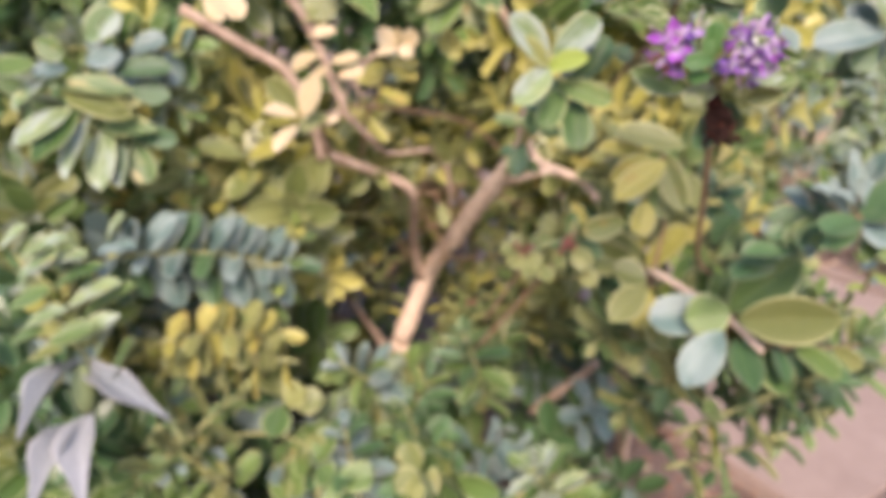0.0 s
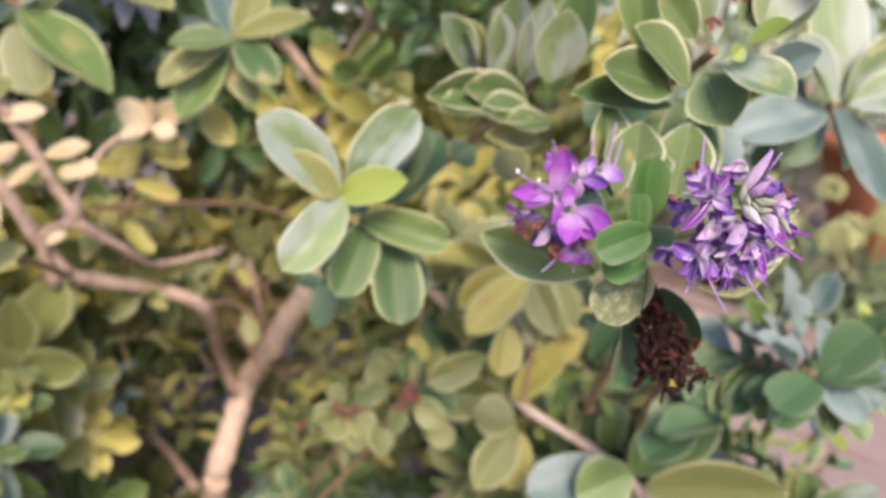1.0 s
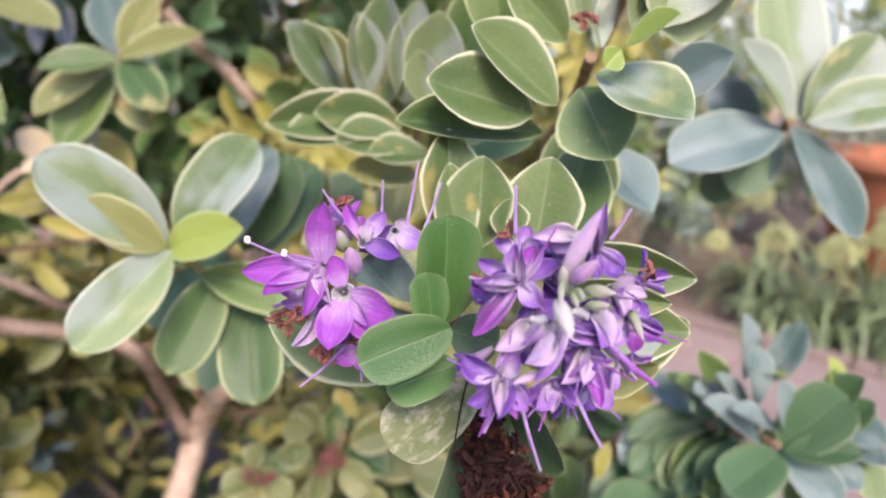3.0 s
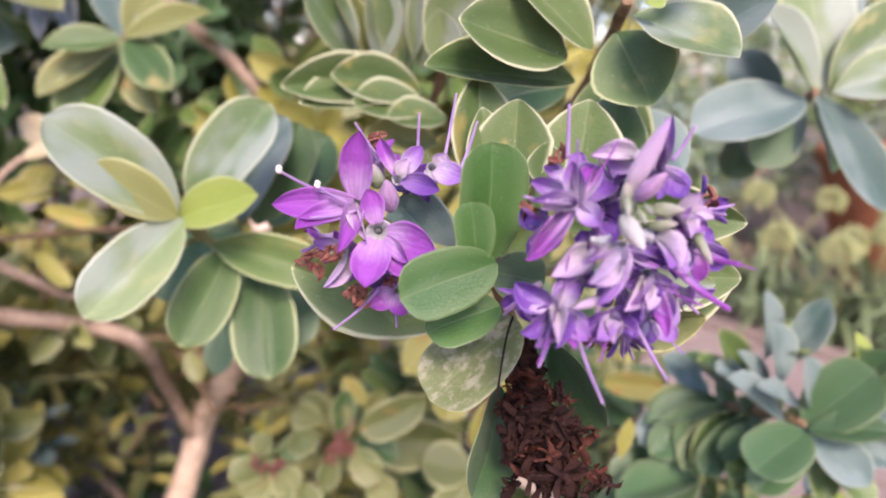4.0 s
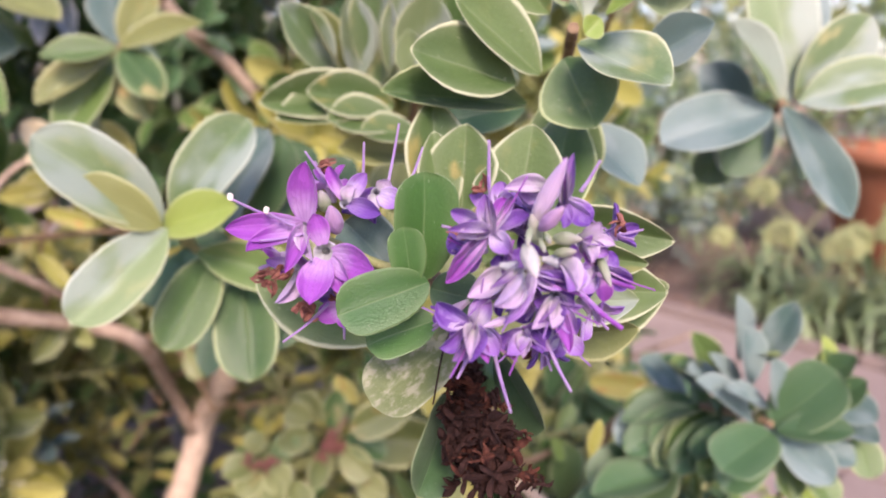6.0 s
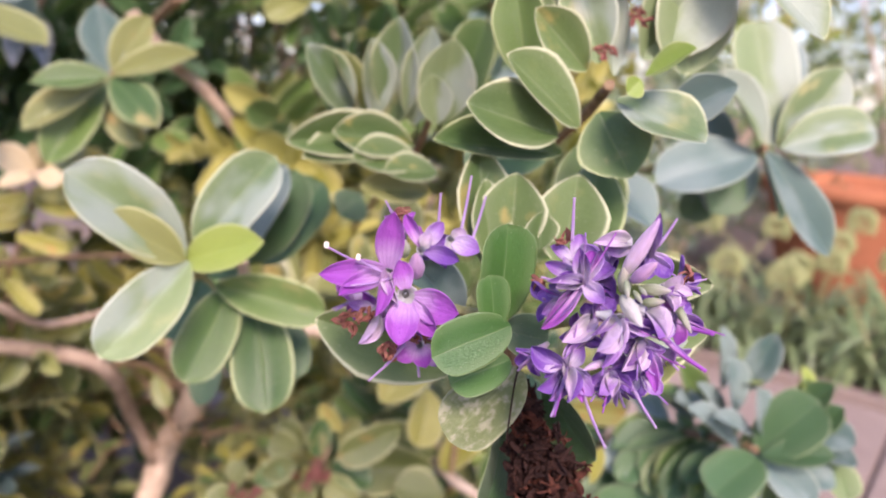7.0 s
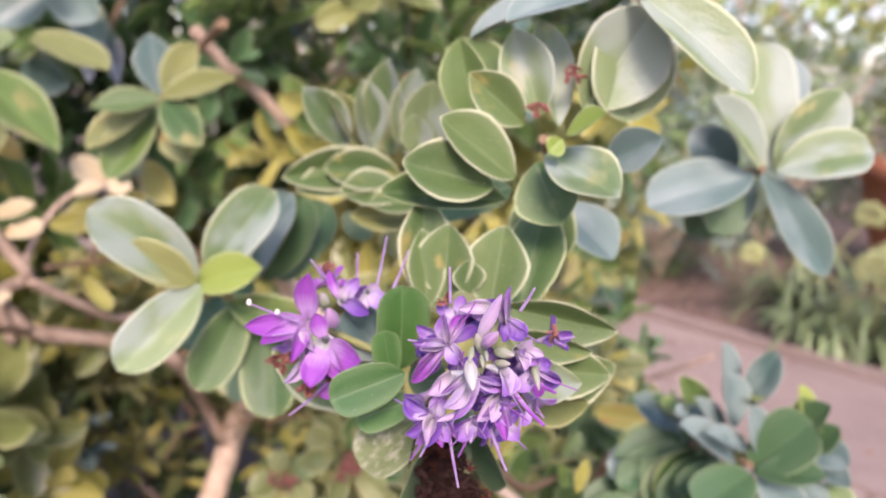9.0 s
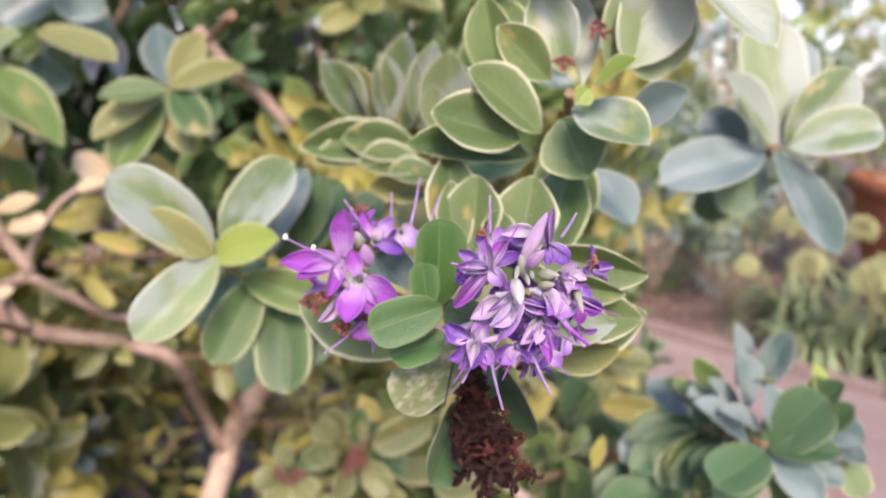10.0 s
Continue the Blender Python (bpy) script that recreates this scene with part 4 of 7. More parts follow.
# withered flowers and the dead flower spike below
def crumple(seed):
    """A shrivelled flower: a few twisted scraps of petal on a short calyx."""
    rr = random.Random(seed)
    bm = blob(0.0006, 0.0006, 0.001, seed, 0.4, 1)
    for _ in range(5):
        verts, faces, vals = sheet((0, 0.3, 0.6, 0.85, 1.0), (-1, -0.3, 0.3, 1), petal_point(0.5, rr.uniform(-0.5, 0.8), rr.uniform(0.5, 1.6)))
        m = Euler((rr.uniform(0, 6), rr.uniform(0, 6), rr.uniform(0, 6))).to_matrix() * rr.uniform(0.0018, 0.0034)
        vs = [bm.verts.new(m @ Vector(v)) for v in verts]
        for f in faces:
            bm.faces.new([vs[q] for q in f])
    return bm


WITHERED = [mesh_of(crumple(20 + k), RUST, "withered_flower") for k in range(3)]
CAPSULES = [mesh_of(crumple(50 + k), RUST_DARK if k == 3 else DEAD, "seed_capsule") for k in range(4)]
rng = random.Random(5)
for x, y, z in ((-0.0256, 0.1193, 0.9067), (-0.0270, 0.1208, 0.9048), (-0.0234, 0.1184, 0.9076), (-0.0186, 0.1140, 0.9026), (-0.0166, 0.1156, 0.9009), (-0.0182, 0.1172, 0.8987), (-0.0216, 0.1182, 0.9066), (-0.0108, 0.1145, 0.9046), (-0.0252, 0.1198, 0.9048), (-0.0124, 0.1162, 0.9033), (0.0092, 0.1066, 0.9185), (0.0358, 0.1051, 0.9213), (0.0132, 0.1084, 0.9255), (-0.0160, 0.1294, 0.9264), (-0.0168, 0.1300, 0.9248), (0.0227, 0.1054, 0.8982), (0.0196, 0.1037, 0.8992)):
    part("withered_flower", WITHERED[rng.randrange(3)], None, flowering, "shrivelled red-brown flower", Matrix.Translation((x, y, z)) @ Euler((rng.uniform(0, 6), rng.uniform(0, 6), 0)).to_matrix().to_4x4() @ Matrix.Scale(0.8, 4))
spike_line = smooth_line(((0.0104, 0.1259, 0.8890), (0.0121, 0.1201, 0.8826), (0.0151, 0.1163, 0.8758), (0.0179, 0.1160, 0.8670)), 10)
spike = part("dead_flower_spike", tube(spike_line[::4], 0.0012, 0.0008, 6, 4, 0.3), DEAD, flowering, "dry dark brown spent flower spike")
for i, p in enumerate(spike_line):
    f = i / len(spike_line)
    for k in range(2 if noise.noise(p * 420) < -0.05 else 4):
        a = i * 1.1 + k * 1.3
        way = Vector((math.cos(a), math.sin(a) * 0.8, rng.uniform(-0.6, 0.3))).normalized()
        q = p + way * rng.uniform(0.0008, 0.0066) * (0.55 + 1.0 * f) * (0.75 + 0.6 * noise.noise(p * 300))
        part("seed_capsule", CAPSULES[rng.randrange(4)], None, spike, at=axes(q, q + way, (0.3, 0.1, 1)) @ Matrix.Rotation(radians(-90), 4, "X") @ Matrix.Scale(rng.uniform(0.8, 1.5), 4))
for f, reach in ((0.3, 0.0075), (0.55, 0.0095), (0.72, -0.006), (0.9, 0.010)):
    p = spike_line[int(f * (len(spike_line) - 1))]
    end = p + Vector((reach, -0.002, -0.0012))
    part("side_spike", tube((p, p.lerp(end, 0.5) + Vector((0, 0, 0.0006)), end), 0.0006, 0.0003, 5, 4, 0.2), DEAD, spike)
    for k in range(9):
        q = p.lerp(end, 0.35 + 0.075 * k) + Vector((rng.uniform(-1, 1), rng.uniform(-1, 1), rng.uniform(-1, 1))) * 0.0012
        part("seed_capsule", CAPSULES[rng.randrange(4)], None, spike, at=Matrix.Translation(q) @ Euler((rng.uniform(0, 6), rng.uniform(0, 6), 0)).to_matrix().to_4x4() @ Matrix.Scale(rng.uniform(0.5, 0.9), 4))
part("fallen_thread", rod("thread", (0.0091, 0.1206, 0.8964), (0.0060, 0.1105, 0.8855), 0.00022, 0.00015, DEAD, -0.003), None, flowering)

# ---------------------------------------------------------------- rosette shoot beside it
rosette = thing("leafy_shoot", (-0.1257, 0.4359, 0.7488), "leafy hebe shoot with a rosette of pale-edged oval leaves", "leafy shoot", "shoots of the shrub")
part("stem", tube(((-0.0917, 0.2355, 0.8859), (-0.0977, 0.2722, 0.8723), (-0.1043, 0.3253, 0.8366), (-0.1356, 0.4400, 0.7631), (-0.1458, 0.5172, 0.7606)), 0.0024, 0.0048, 9, 6, 0.12), STEM, rosette)
ROSETTE = (
    (-0.0909, 0.2336, 0.8891, -0.1162, 0.2060, 0.9208, 0.0243, PALE),
    (-0.0901, 0.2293, 0.8882, -0.1083, 0.2119, 0.9056, 0.0154, OLIVE),
    (-0.0882, 0.2348, 0.8897, -0.0614, 0.2327, 0.9257, 0.0218, PALE),
    (-0.0888, 0.2306, 0.8872, -0.1057, 0.1960, 0.8660, 0.0199, PALE),
    (-0.0843, 0.2453, 0.8751, -0.0430, 0.2375, 0.8685, 0.0172, GREEN),
    (-0.0819, 0.2689, 0.8787, -0.0641, 0.2650, 0.9192, 0.0222, BLUE),
    (-0.0753, 0.2905, 0.8722, -0.0513, 0.2871, 0.9104, 0.0287, DARK),
    (-0.0783, 0.2797, 0.8749, -0.0593, 0.2760, 0.9151, 0.0239, DARK),
    (-0.0798, 0.2516, 0.8730, -0.0885, 0.2220, 0.8469, 0.0197, GREEN),
    (-0.0715, 0.2572, 0.8654, -0.0619, 0.2290, 0.8330, 0.0232, GREEN),
    (-0.0961, 0.2554, 0.8677, -0.1004, 0.2412, 0.8552, 0.0191, DARK),
    (-0.0654, 0.2767, 0.8544, -0.0574, 0.2587, 0.8326, 0.0191, DARK),
    (-0.0946, 0.2628, 0.8719, -0.0946, 0.2476, 0.8543, 0.0185, DARK),
)
leaves(rosette, ROSETTE, (0, -0.85, 0.5), 5)
leaf(rosette, (-0.0923, 0.2346, 0.8864), (-0.0637, 0.2203, 0.8986), 0.0165, YOUNG, (-0.2, -0.9, 0.45), 4)
leafy_shoot(rosette, 3, (-0.1214, 0.3998, 0.7807), (-0.0991, 0.2763, 0.8707), 5, 0.034, (DARK, GREEN, DARK), (100, 75), 0.0026)

# ---------------------------------------------------------------- upper shoots
upper = thing("leafy_shoot", (0.0738, 0.2613, 0.8962), "upright hebe shoot with cream-margined green leaves", "leafy shoot", "shoots of the shrub")
part("stem", tube(((0.0362, 0.1705, 0.9547), (0.0425, 0.2198, 0.9450), (0.0546, 0.3193, 0.9290), (0.0743, 0.5171, 0.8928), (0.1057, 0.9001, 0.7661)), 0.0014, 0.003, 8, 6, 0.12), TWIG, upper)
UPPER = (
    (0.0226, 0.1649, 0.9413, -0.0021, 0.1572, 0.9483, 0.0179, EDGED),
    (0.0286, 0.1682, 0.9436, 0.0072, 0.1606, 0.9601, 0.0169, EDGED),
    (0.0266, 0.1760, 0.9360, -0.0092, 0.1643, 0.9385, 0.0139, GREEN),
    (0.0307, 0.1744, 0.9581, 0.0146, 0.1674, 0.9720, 0.0132, EDGED),
    (0.0367, 0.1651, 0.9510, 0.0548, 0.1503, 0.9420, 0.0175, PALE),
    (0.0349, 0.1735, 0.9475, 0.0421, 0.1632, 0.9316, 0.0201, GREEN),
    (0.0411, 0.1580, 0.9569, 0.0499, 0.1500, 0.9634, 0.0082, YOUNG),
    (0.0400, 0.1573, 0.9561, 0.0364, 0.1560, 0.9525, 0.0060, YOUNG),
    (0.0553, 0.1789, 0.9478, 0.0684, 0.1663, 0.9565, 0.0127, BLUE),
    (0.0169, 0.1841, 0.9547, 0.0113, 0.1829, 0.9818, 0.0151, GREEN),
    (0.0487, 0.1850, 0.9625, 0.0665, 0.1851, 0.9917, 0.0274, PALE),
    (0.0248, 0.1946, 0.9638, 0.0099, 0.1980, 0.9814, 0.0177, GREEN),
    (0.0359, 0.1820, 0.9604, 0.0268, 0.1820, 0.9847, 0.0157, PALE),
)
UPPER_LOW = (
    (0.0418, 0.1867, 0.9574, 0.0352, 0.1935, 0.9889, 0.0154, PALE),
    (0.0367, 0.1974, 0.9376, 0.0416, 0.1873, 0.9146, 0.0218, GREEN),
    (0.0293, 0.2067, 0.9347, 0.0030, 0.1992, 0.9287, 0.0170, DARK),
    (0.0483, 0.2164, 0.9287, 0.0659, 0.2079, 0.9108, 0.0217, BLUE),
)
leaves(upper, UPPER, (0, -0.8, 0.5), 3)
leaves(upper, UPPER_LOW, (0, -0.6, 0.8))
for x, y, z in ((0.0441, 0.1782, 0.9740), (0.0455, 0.1776, 0.9713), (0.0424, 0.1768, 0.9727), (0.0350, 0.1704, 0.9639), (0.0340, 0.1701, 0.9628)):
    part("withered_flower", WITHERED[rng.randrange(3)], None, upper, "shrivelled red-brown flower", Matrix.Translation((x, y, z)) @ Euler((rng.uniform(0, 6), rng.uniform(0, 6), 0)).to_matrix().to_4x4())

fan = thing("leafy_shoot", (-0.0376, 0.4031, 0.8620), "hebe shoot with stacked oval leaves edged in cream", "leafy shoot", "shoots of the shrub")
part("stem", tube(((-0.0043, 0.2681, 0.9508), (-0.0070, 0.3022, 0.9316), (-0.0149, 0.3786, 0.9076), (-0.0350, 0.5431, 0.8647), (-0.0903, 0.9236, 0.7394)), 0.0014, 0.003, 8, 6, 0.12), TWIG, fan)
FAN = (
    (-0.0159, 0.2572, 0.9344, -0.0568, 0.2335, 0.9306, 0.0175, EDGED),
    (-0.0175, 0.2526, 0.9292, -0.0509, 0.2335, 0.9252, 0.0197, EDGED),
    (-0.0125, 0.2500, 0.9304, -0.0410, 0.2358, 0.9349, 0.0175, EDGED),
    (-0.0105, 0.2446, 0.9255, -0.0340, 0.2333, 0.9261, 0.0175, EDGED),
    (-0.0033, 0.2404, 0.9220, -0.0226, 0.2320, 0.9222, 0.0141, EDGED),
    (-0.0063, 0.2490, 0.9130, -0.0311, 0.2379, 0.9157, 0.0135, OLIVE),
    (-0.0367, 0.2635, 0.9406, -0.0521, 0.2492, 0.9641, 0.0172, PALE),
    (-0.0313, 0.2662, 0.9398, -0.0434, 0.2542, 0.9627, 0.0139, OLIVE),
    (-0.0275, 0.2666, 0.9391, -0.0294, 0.2550, 0.9683, 0.0156, PALE),
    (-0.0193, 0.2692, 0.9367, -0.0185, 0.2534, 0.9763, 0.0201, PALE),
    (-0.0127, 0.2657, 0.9372, -0.0072, 0.2517, 0.9732, 0.0164, PALE),
    (-0.0044, 0.2510, 0.9384, -0.0000, 0.2395, 0.9688, 0.0211, PALE),
    (-0.0046, 0.2441, 0.9389, -0.0070, 0.2380, 0.9562, 0.0127, PALE),
)
FAN_BACK = (
    (-0.0131, 0.2823, 0.9073, -0.0168, 0.2719, 0.8907, 0.0185, OLIVE),
    (-0.0336, 0.3003, 0.9036, -0.0423, 0.2925, 0.8950, 0.0173, DARK),
    (0.0045, 0.2957, 0.9316, 0.0132, 0.2766, 0.9788, 0.0215, GREEN),
)
leaves(fan, FAN, (0.1, -0.8, 0.5), 3)
leaves(fan, FAN_BACK, (0, -0.8, 0.5))

crown = thing("leafy_shoot", (0.1191, 0.3036, 0.9753), "hebe shoot tip with broad grey-green leaves", "leafy shoot", "shoots of the shrub")
part("stem", tube(((0.0593, 0.1883, 0.9991), (0.0720, 0.2452, 0.9989), (0.1029, 0.4105, 0.9993), (0.1920, 0.9469, 0.9514)), 0.0014, 0.003, 8, 6, 0.12), TWIG, crown)
leaves(crown, (
    (0.0568, 0.1824, 0.9959, 0.0241, 0.1692, 0.9888, 0.0155, BLUE),
    (0.0588, 0.1873, 0.9943, 0.0636, 0.1870, 0.9590, 0.0283, PALE),
    (0.0592, 0.1783, 0.9955, 0.0928, 0.1684, 0.9714, 0.0185, PALE),
    (0.0602, 0.1882, 0.9984, 0.1014, 0.1825, 0.9966, 0.0161, BLUE),
    (0.0586, 0.1938, 1.0007, 0.0417, 0.1897, 1.0089, 0.0182, PALE),
    (0.0602, 0.1900, 1.0017, 0.0693, 0.1878, 1.0182, 0.0194, PALE),
    (0.0573, 0.1979, 0.9964, 0.0132, 0.1938, 0.9863, 0.0137, BLUE),
), (0, -0.65, 0.8))
for k in range(14):
    c = Vector((0.0620, 0.1804, 0.9951)) + Vector((rng.uniform(-1, 1), rng.uniform(-1, 1), rng.uniform(-0.6, 0.6))) * 0.005
    part("small_bud", mesh_of(blob(0.0012, 0.0012, 0.0014, k), BUD_PLAIN, "small_bud") if k == 0 else bpy.data.objects["small_bud"].data, None, crown, at=Matrix.Translation(c))

# ---------------------------------------------------------------- grey-blue shoot
bluish = thing("leafy_shoot", (0.2035, 0.4696, 0.8364), "hebe shoot with grey-blue smooth oval leaves", "leafy shoot", "shoots of the shrub")
part("stem", tube(((0.1471, 0.2996, 0.9336), (0.1650, 0.3529, 0.9254), (0.1975, 0.4901, 0.9091), (0.2565, 0.8811, 0.8594)), 0.0018, 0.0029, 8, 6, 0.12), TWIG, bluish)
leaves(bluish, (
    (0.1450, 0.3018, 0.9303, 0.0950, 0.2828, 0.9198, 0.0275, BLUE),
    (0.1464, 0.2961, 0.9321, 0.1810, 0.2876, 0.8878, 0.0208, BLUE),
    (0.1475, 0.3006, 0.9335, 0.1184, 0.2915, 0.9655, 0.0203, PALE),
    (0.1503, 0.3010, 0.9348, 0.1408, 0.3104, 0.9900, 0.0306, PALE),
    (0.1525, 0.2989, 0.9350, 0.1773, 0.2944, 0.9694, 0.0265, PALE),
    (0.1517, 0.2947, 0.9342, 0.1859, 0.2830, 0.9471, 0.0250, PALE),
    (0.1472, 0.3108, 0.9266, 0.1303, 0.3060, 0.9020, 0.0236, DARK),
    (0.1483, 0.3078, 0.9269, 0.1316, 0.3159, 0.9014, 0.0225, BLUE),
    (0.1543, 0.3135, 0.9289, 0.1728, 0.3154, 0.9002, 0.0176, DARK),
    (0.1492, 0.3065, 0.9331, 0.1613, 0.3190, 0.9846, 0.0242, BLUE),
    (0.1459, 0.3279, 0.9260, 0.1227, 0.3292, 0.9481, 0.0233, BLUE),
    (0.1416, 0.3415, 0.9206, 0.1315, 0.3337, 0.8928, 0.0217, DARK),
), (0, -0.8, 0.6))
for k in range(9):
    c = Vector((0.1635, 0.2992, 0.9343)) + Vector((0.016 * (k / 9 - 0.5), rng.uniform(-1, 1) * 0.002, rng.uniform(-1, 1) * 0.002))
    part("small_bud", bpy.data.objects["small_bud"].data, None, bluish, at=Matrix.Translation(c) @ Matrix.Scale(1.7, 4))

# ---------------------------------------------------------------- low shoots over the path
low_right = thing("leafy_shoot", (0.1106, 0.3392, 0.7604), "hebe shoot with crowded rounded grey-green leaves over the path", "leafy shoot", "shoots of the shrub")
part("stem", tube(((0.1526, 0.2738, 0.7981), (0.1438, 0.2963, 0.7921), (0.1288, 0.3343, 0.7738), (0.1006, 0.3536, 0.7467), (0.1128, 0.4371, 0.6188)), 0.0018, 0.0035, 8, 6, 0.12), TWIG, low_right)
leaves(low_right, (
    (0.1526, 0.2737, 0.7974, 0.1697, 0.2629, 0.8271, 0.0265, DARK),
    (0.1522, 0.2700, 0.7968, 0.1741, 0.2532, 0.8080, 0.0141, DARK),
    (0.1495, 0.2684, 0.7971, 0.1218, 0.2495, 0.7909, 0.0238, DARK),
    (0.1543, 0.2710, 0.7943, 0.1700, 0.2523, 0.7833, 0.0184, BLUE),
    (0.1470, 0.2797, 0.7945, 0.1161, 0.2712, 0.8188, 0.0172, BLUE),
    (0.1515, 0.2788, 0.8036, 0.1266, 0.2687, 0.8164, 0.0129, BLUE),
    (0.1497, 0.2936, 0.8069, 0.1422, 0.2947, 0.8355, 0.0203, BLUE),
    (0.1495, 0.3104, 0.8116, 0.1462, 0.3152, 0.8436, 0.0162, BLUE),
    (0.1578, 0.3025, 0.8142, 0.1665, 0.2986, 0.8461, 0.0156, BLUE),
    (0.1416, 0.3074, 0.8010, 0.1244, 0.3078, 0.8267, 0.0150, GREEN),
    (0.1366, 0.3101, 0.7950, 0.1128, 0.3110, 0.8133, 0.0134, DARK),
    (0.1537, 0.3035, 0.8179, 0.1582, 0.2922, 0.8233, 0.0106, YOUNG),
), (0.0830, -0.5810, 0.7840))
leaves(low_right, (
    (0.1316, 0.3161, 0.7855, 0.0983, 0.2997, 0.7671, 0.0188, DARK),
    (0.1373, 0.3052, 0.7870, 0.1128, 0.2896, 0.7679, 0.0164, GREEN),
    (0.1440, 0.2949, 0.7871, 0.1215, 0.2775, 0.7708, 0.0159, DARK),
    (0.1345, 0.3205, 0.7863, 0.0961, 0.3095, 0.7772, 0.0183, DARK),
    (0.1478, 0.2868, 0.7831, 0.1239, 0.2692, 0.7721, 0.0154, DARK),
    (0.1213, 0.3028, 0.7538, 0.0789, 0.2853, 0.7522, 0.0220, DARK),
    (0.1743, 0.2812, 0.8154, 0.1826, 0.2727, 0.8310, 0.0146, DARK),
    (0.1780, 0.2770, 0.8095, 0.1874, 0.2595, 0.8088, 0.0163, BLUE),
    (0.1792, 0.2843, 0.8111, 0.1739, 0.2826, 0.8356, 0.0107, YOUNG),
    (0.1598, 0.2774, 0.7864, 0.1620, 0.2649, 0.7664, 0.0169, GREEN),
    (0.1301, 0.3293, 0.7864, 0.1107, 0.3339, 0.8027, 0.0174, BLUE),
), (-0.1660, -0.4980, 0.8255))
leaves(low_right, (
    (0.1397, 0.3082, 0.7975, 0.1199, 0.3025, 0.8140, 0.0143, DARK),
    (0.1476, 0.2948, 0.7989, 0.1272, 0.2920, 0.8225, 0.0142, BLUE),
    (0.1556, 0.2769, 0.8028, 0.1487, 0.2718, 0.8277, 0.0129, BLUE),
    (0.1369, 0.3149, 0.7847, 0.1083, 0.3005, 0.7700, 0.0174, DARK),
    (0.1414, 0.3015, 0.7862, 0.1169, 0.2845, 0.7683, 0.0167, DARK),
    (0.1326, 0.3265, 0.7830, 0.0990, 0.3191, 0.7807, 0.0167, GREEN),
    (0.1716, 0.2843, 0.8109, 0.1745, 0.2810, 0.8300, 0.0131, GREEN),
    (0.1766, 0.2771, 0.8039, 0.1859, 0.2701, 0.8218, 0.0134, DARK),
    (0.1808, 0.2743, 0.8001, 0.1882, 0.2568, 0.7994, 0.0146, BLUE),
    (0.1662, 0.2722, 0.7925, 0.1811, 0.2578, 0.7906, 0.0161, BLUE),
    (0.1207, 0.3220, 0.7609, 0.1015, 0.3084, 0.7429, 0.0196, DARK),
), (0.0000, -0.5395, 0.8089))
leaves(low_right, (
    (0.1357, 0.3113, 0.7842, 0.1101, 0.2908, 0.7663, 0.0152, GREEN),
    (0.1400, 0.3014, 0.7857, 0.1153, 0.2813, 0.7692, 0.0159, DARK),
    (0.1448, 0.2916, 0.7876, 0.1206, 0.2746, 0.7819, 0.0141, DARK),
    (0.1457, 0.2817, 0.7833, 0.1213, 0.2678, 0.7767, 0.0123, GREEN),
    (0.1321, 0.3247, 0.7824, 0.0953, 0.3073, 0.7691, 0.0223, BLUE),
    (0.1423, 0.3029, 0.8033, 0.1218, 0.2953, 0.8129, 0.0144, BLUE),
    (0.1369, 0.3089, 0.8001, 0.1168, 0.3042, 0.8136, 0.0132, GREEN),
    (0.1526, 0.2766, 0.7896, 0.1282, 0.2574, 0.7763, 0.0188, DARK),
    (0.1633, 0.2732, 0.7835, 0.1769, 0.2574, 0.7708, 0.0176, GREEN),
    (0.1856, 0.2756, 0.8050, 0.1873, 0.2723, 0.8176, 0.0090, YOUNG),
    (0.1872, 0.2715, 0.7964, 0.1889, 0.2575, 0.7835, 0.0144, GREEN),
    (0.1264, 0.3287, 0.7537, 0.0845, 0.3085, 0.7430, 0.0274, DARK),
    (0.1126, 0.3157, 0.7383, 0.0774, 0.2966, 0.7312, 0.0267, DARK),
), (-0.2075, -0.4980, 0.7840), 5)
leaves(low_right, (
    (0.0676, 0.2475, 0.7946, 0.0713, 0.2489, 0.8103, 0.0057, YELLOW),
    (0.0689, 0.2475, 0.7951, 0.0666, 0.2496, 0.8053, 0.0043, YELLOW),
), (0, -0.9, 0.3))
leafy_shoot(low_right, 8, (0.1233, 0.3703, 0.7484), (0.1540, 0.2834, 0.7925), 10, 0.0282, (GREEN, DARK, GREEN, BLUE), (95, 60), 0.0017)
leafy_shoot(low_right, 9, (0.1878, 0.3280, 0.7216), (0.1833, 0.2824, 0.8108), 7, 0.0249, (GREEN, BLUE, YOUNG), (90, 30), 0.0015)

lowest = thing("leafy_shoot", (0.0999, 0.3834, 0.6636), "sprawling hebe shoot with large olive leaves above the path", "leafy shoot", "shoots of the shrub")
part("stem", tube(((0.1297, 0.3505, 0.6423), (0.1021, 0.3743, 0.6584), (0.0761, 0.4218, 0.6596), (0.0301, 0.4759, 0.6630), (-0.0192, 0.6765, 0.6134), (-0.1035, 0.7996, 0.6674)), 0.0028, 0.0052, 8, 6, 0.12), BARK, lowest)
part("stem", tube(((0.1021, 0.3743, 0.6584), (0.1366, 0.3612, 0.6442), (0.2044, 0.3344, 0.6713)), 0.0024, 0.0014, 8, 6, 0.12), TWIG, lowest)
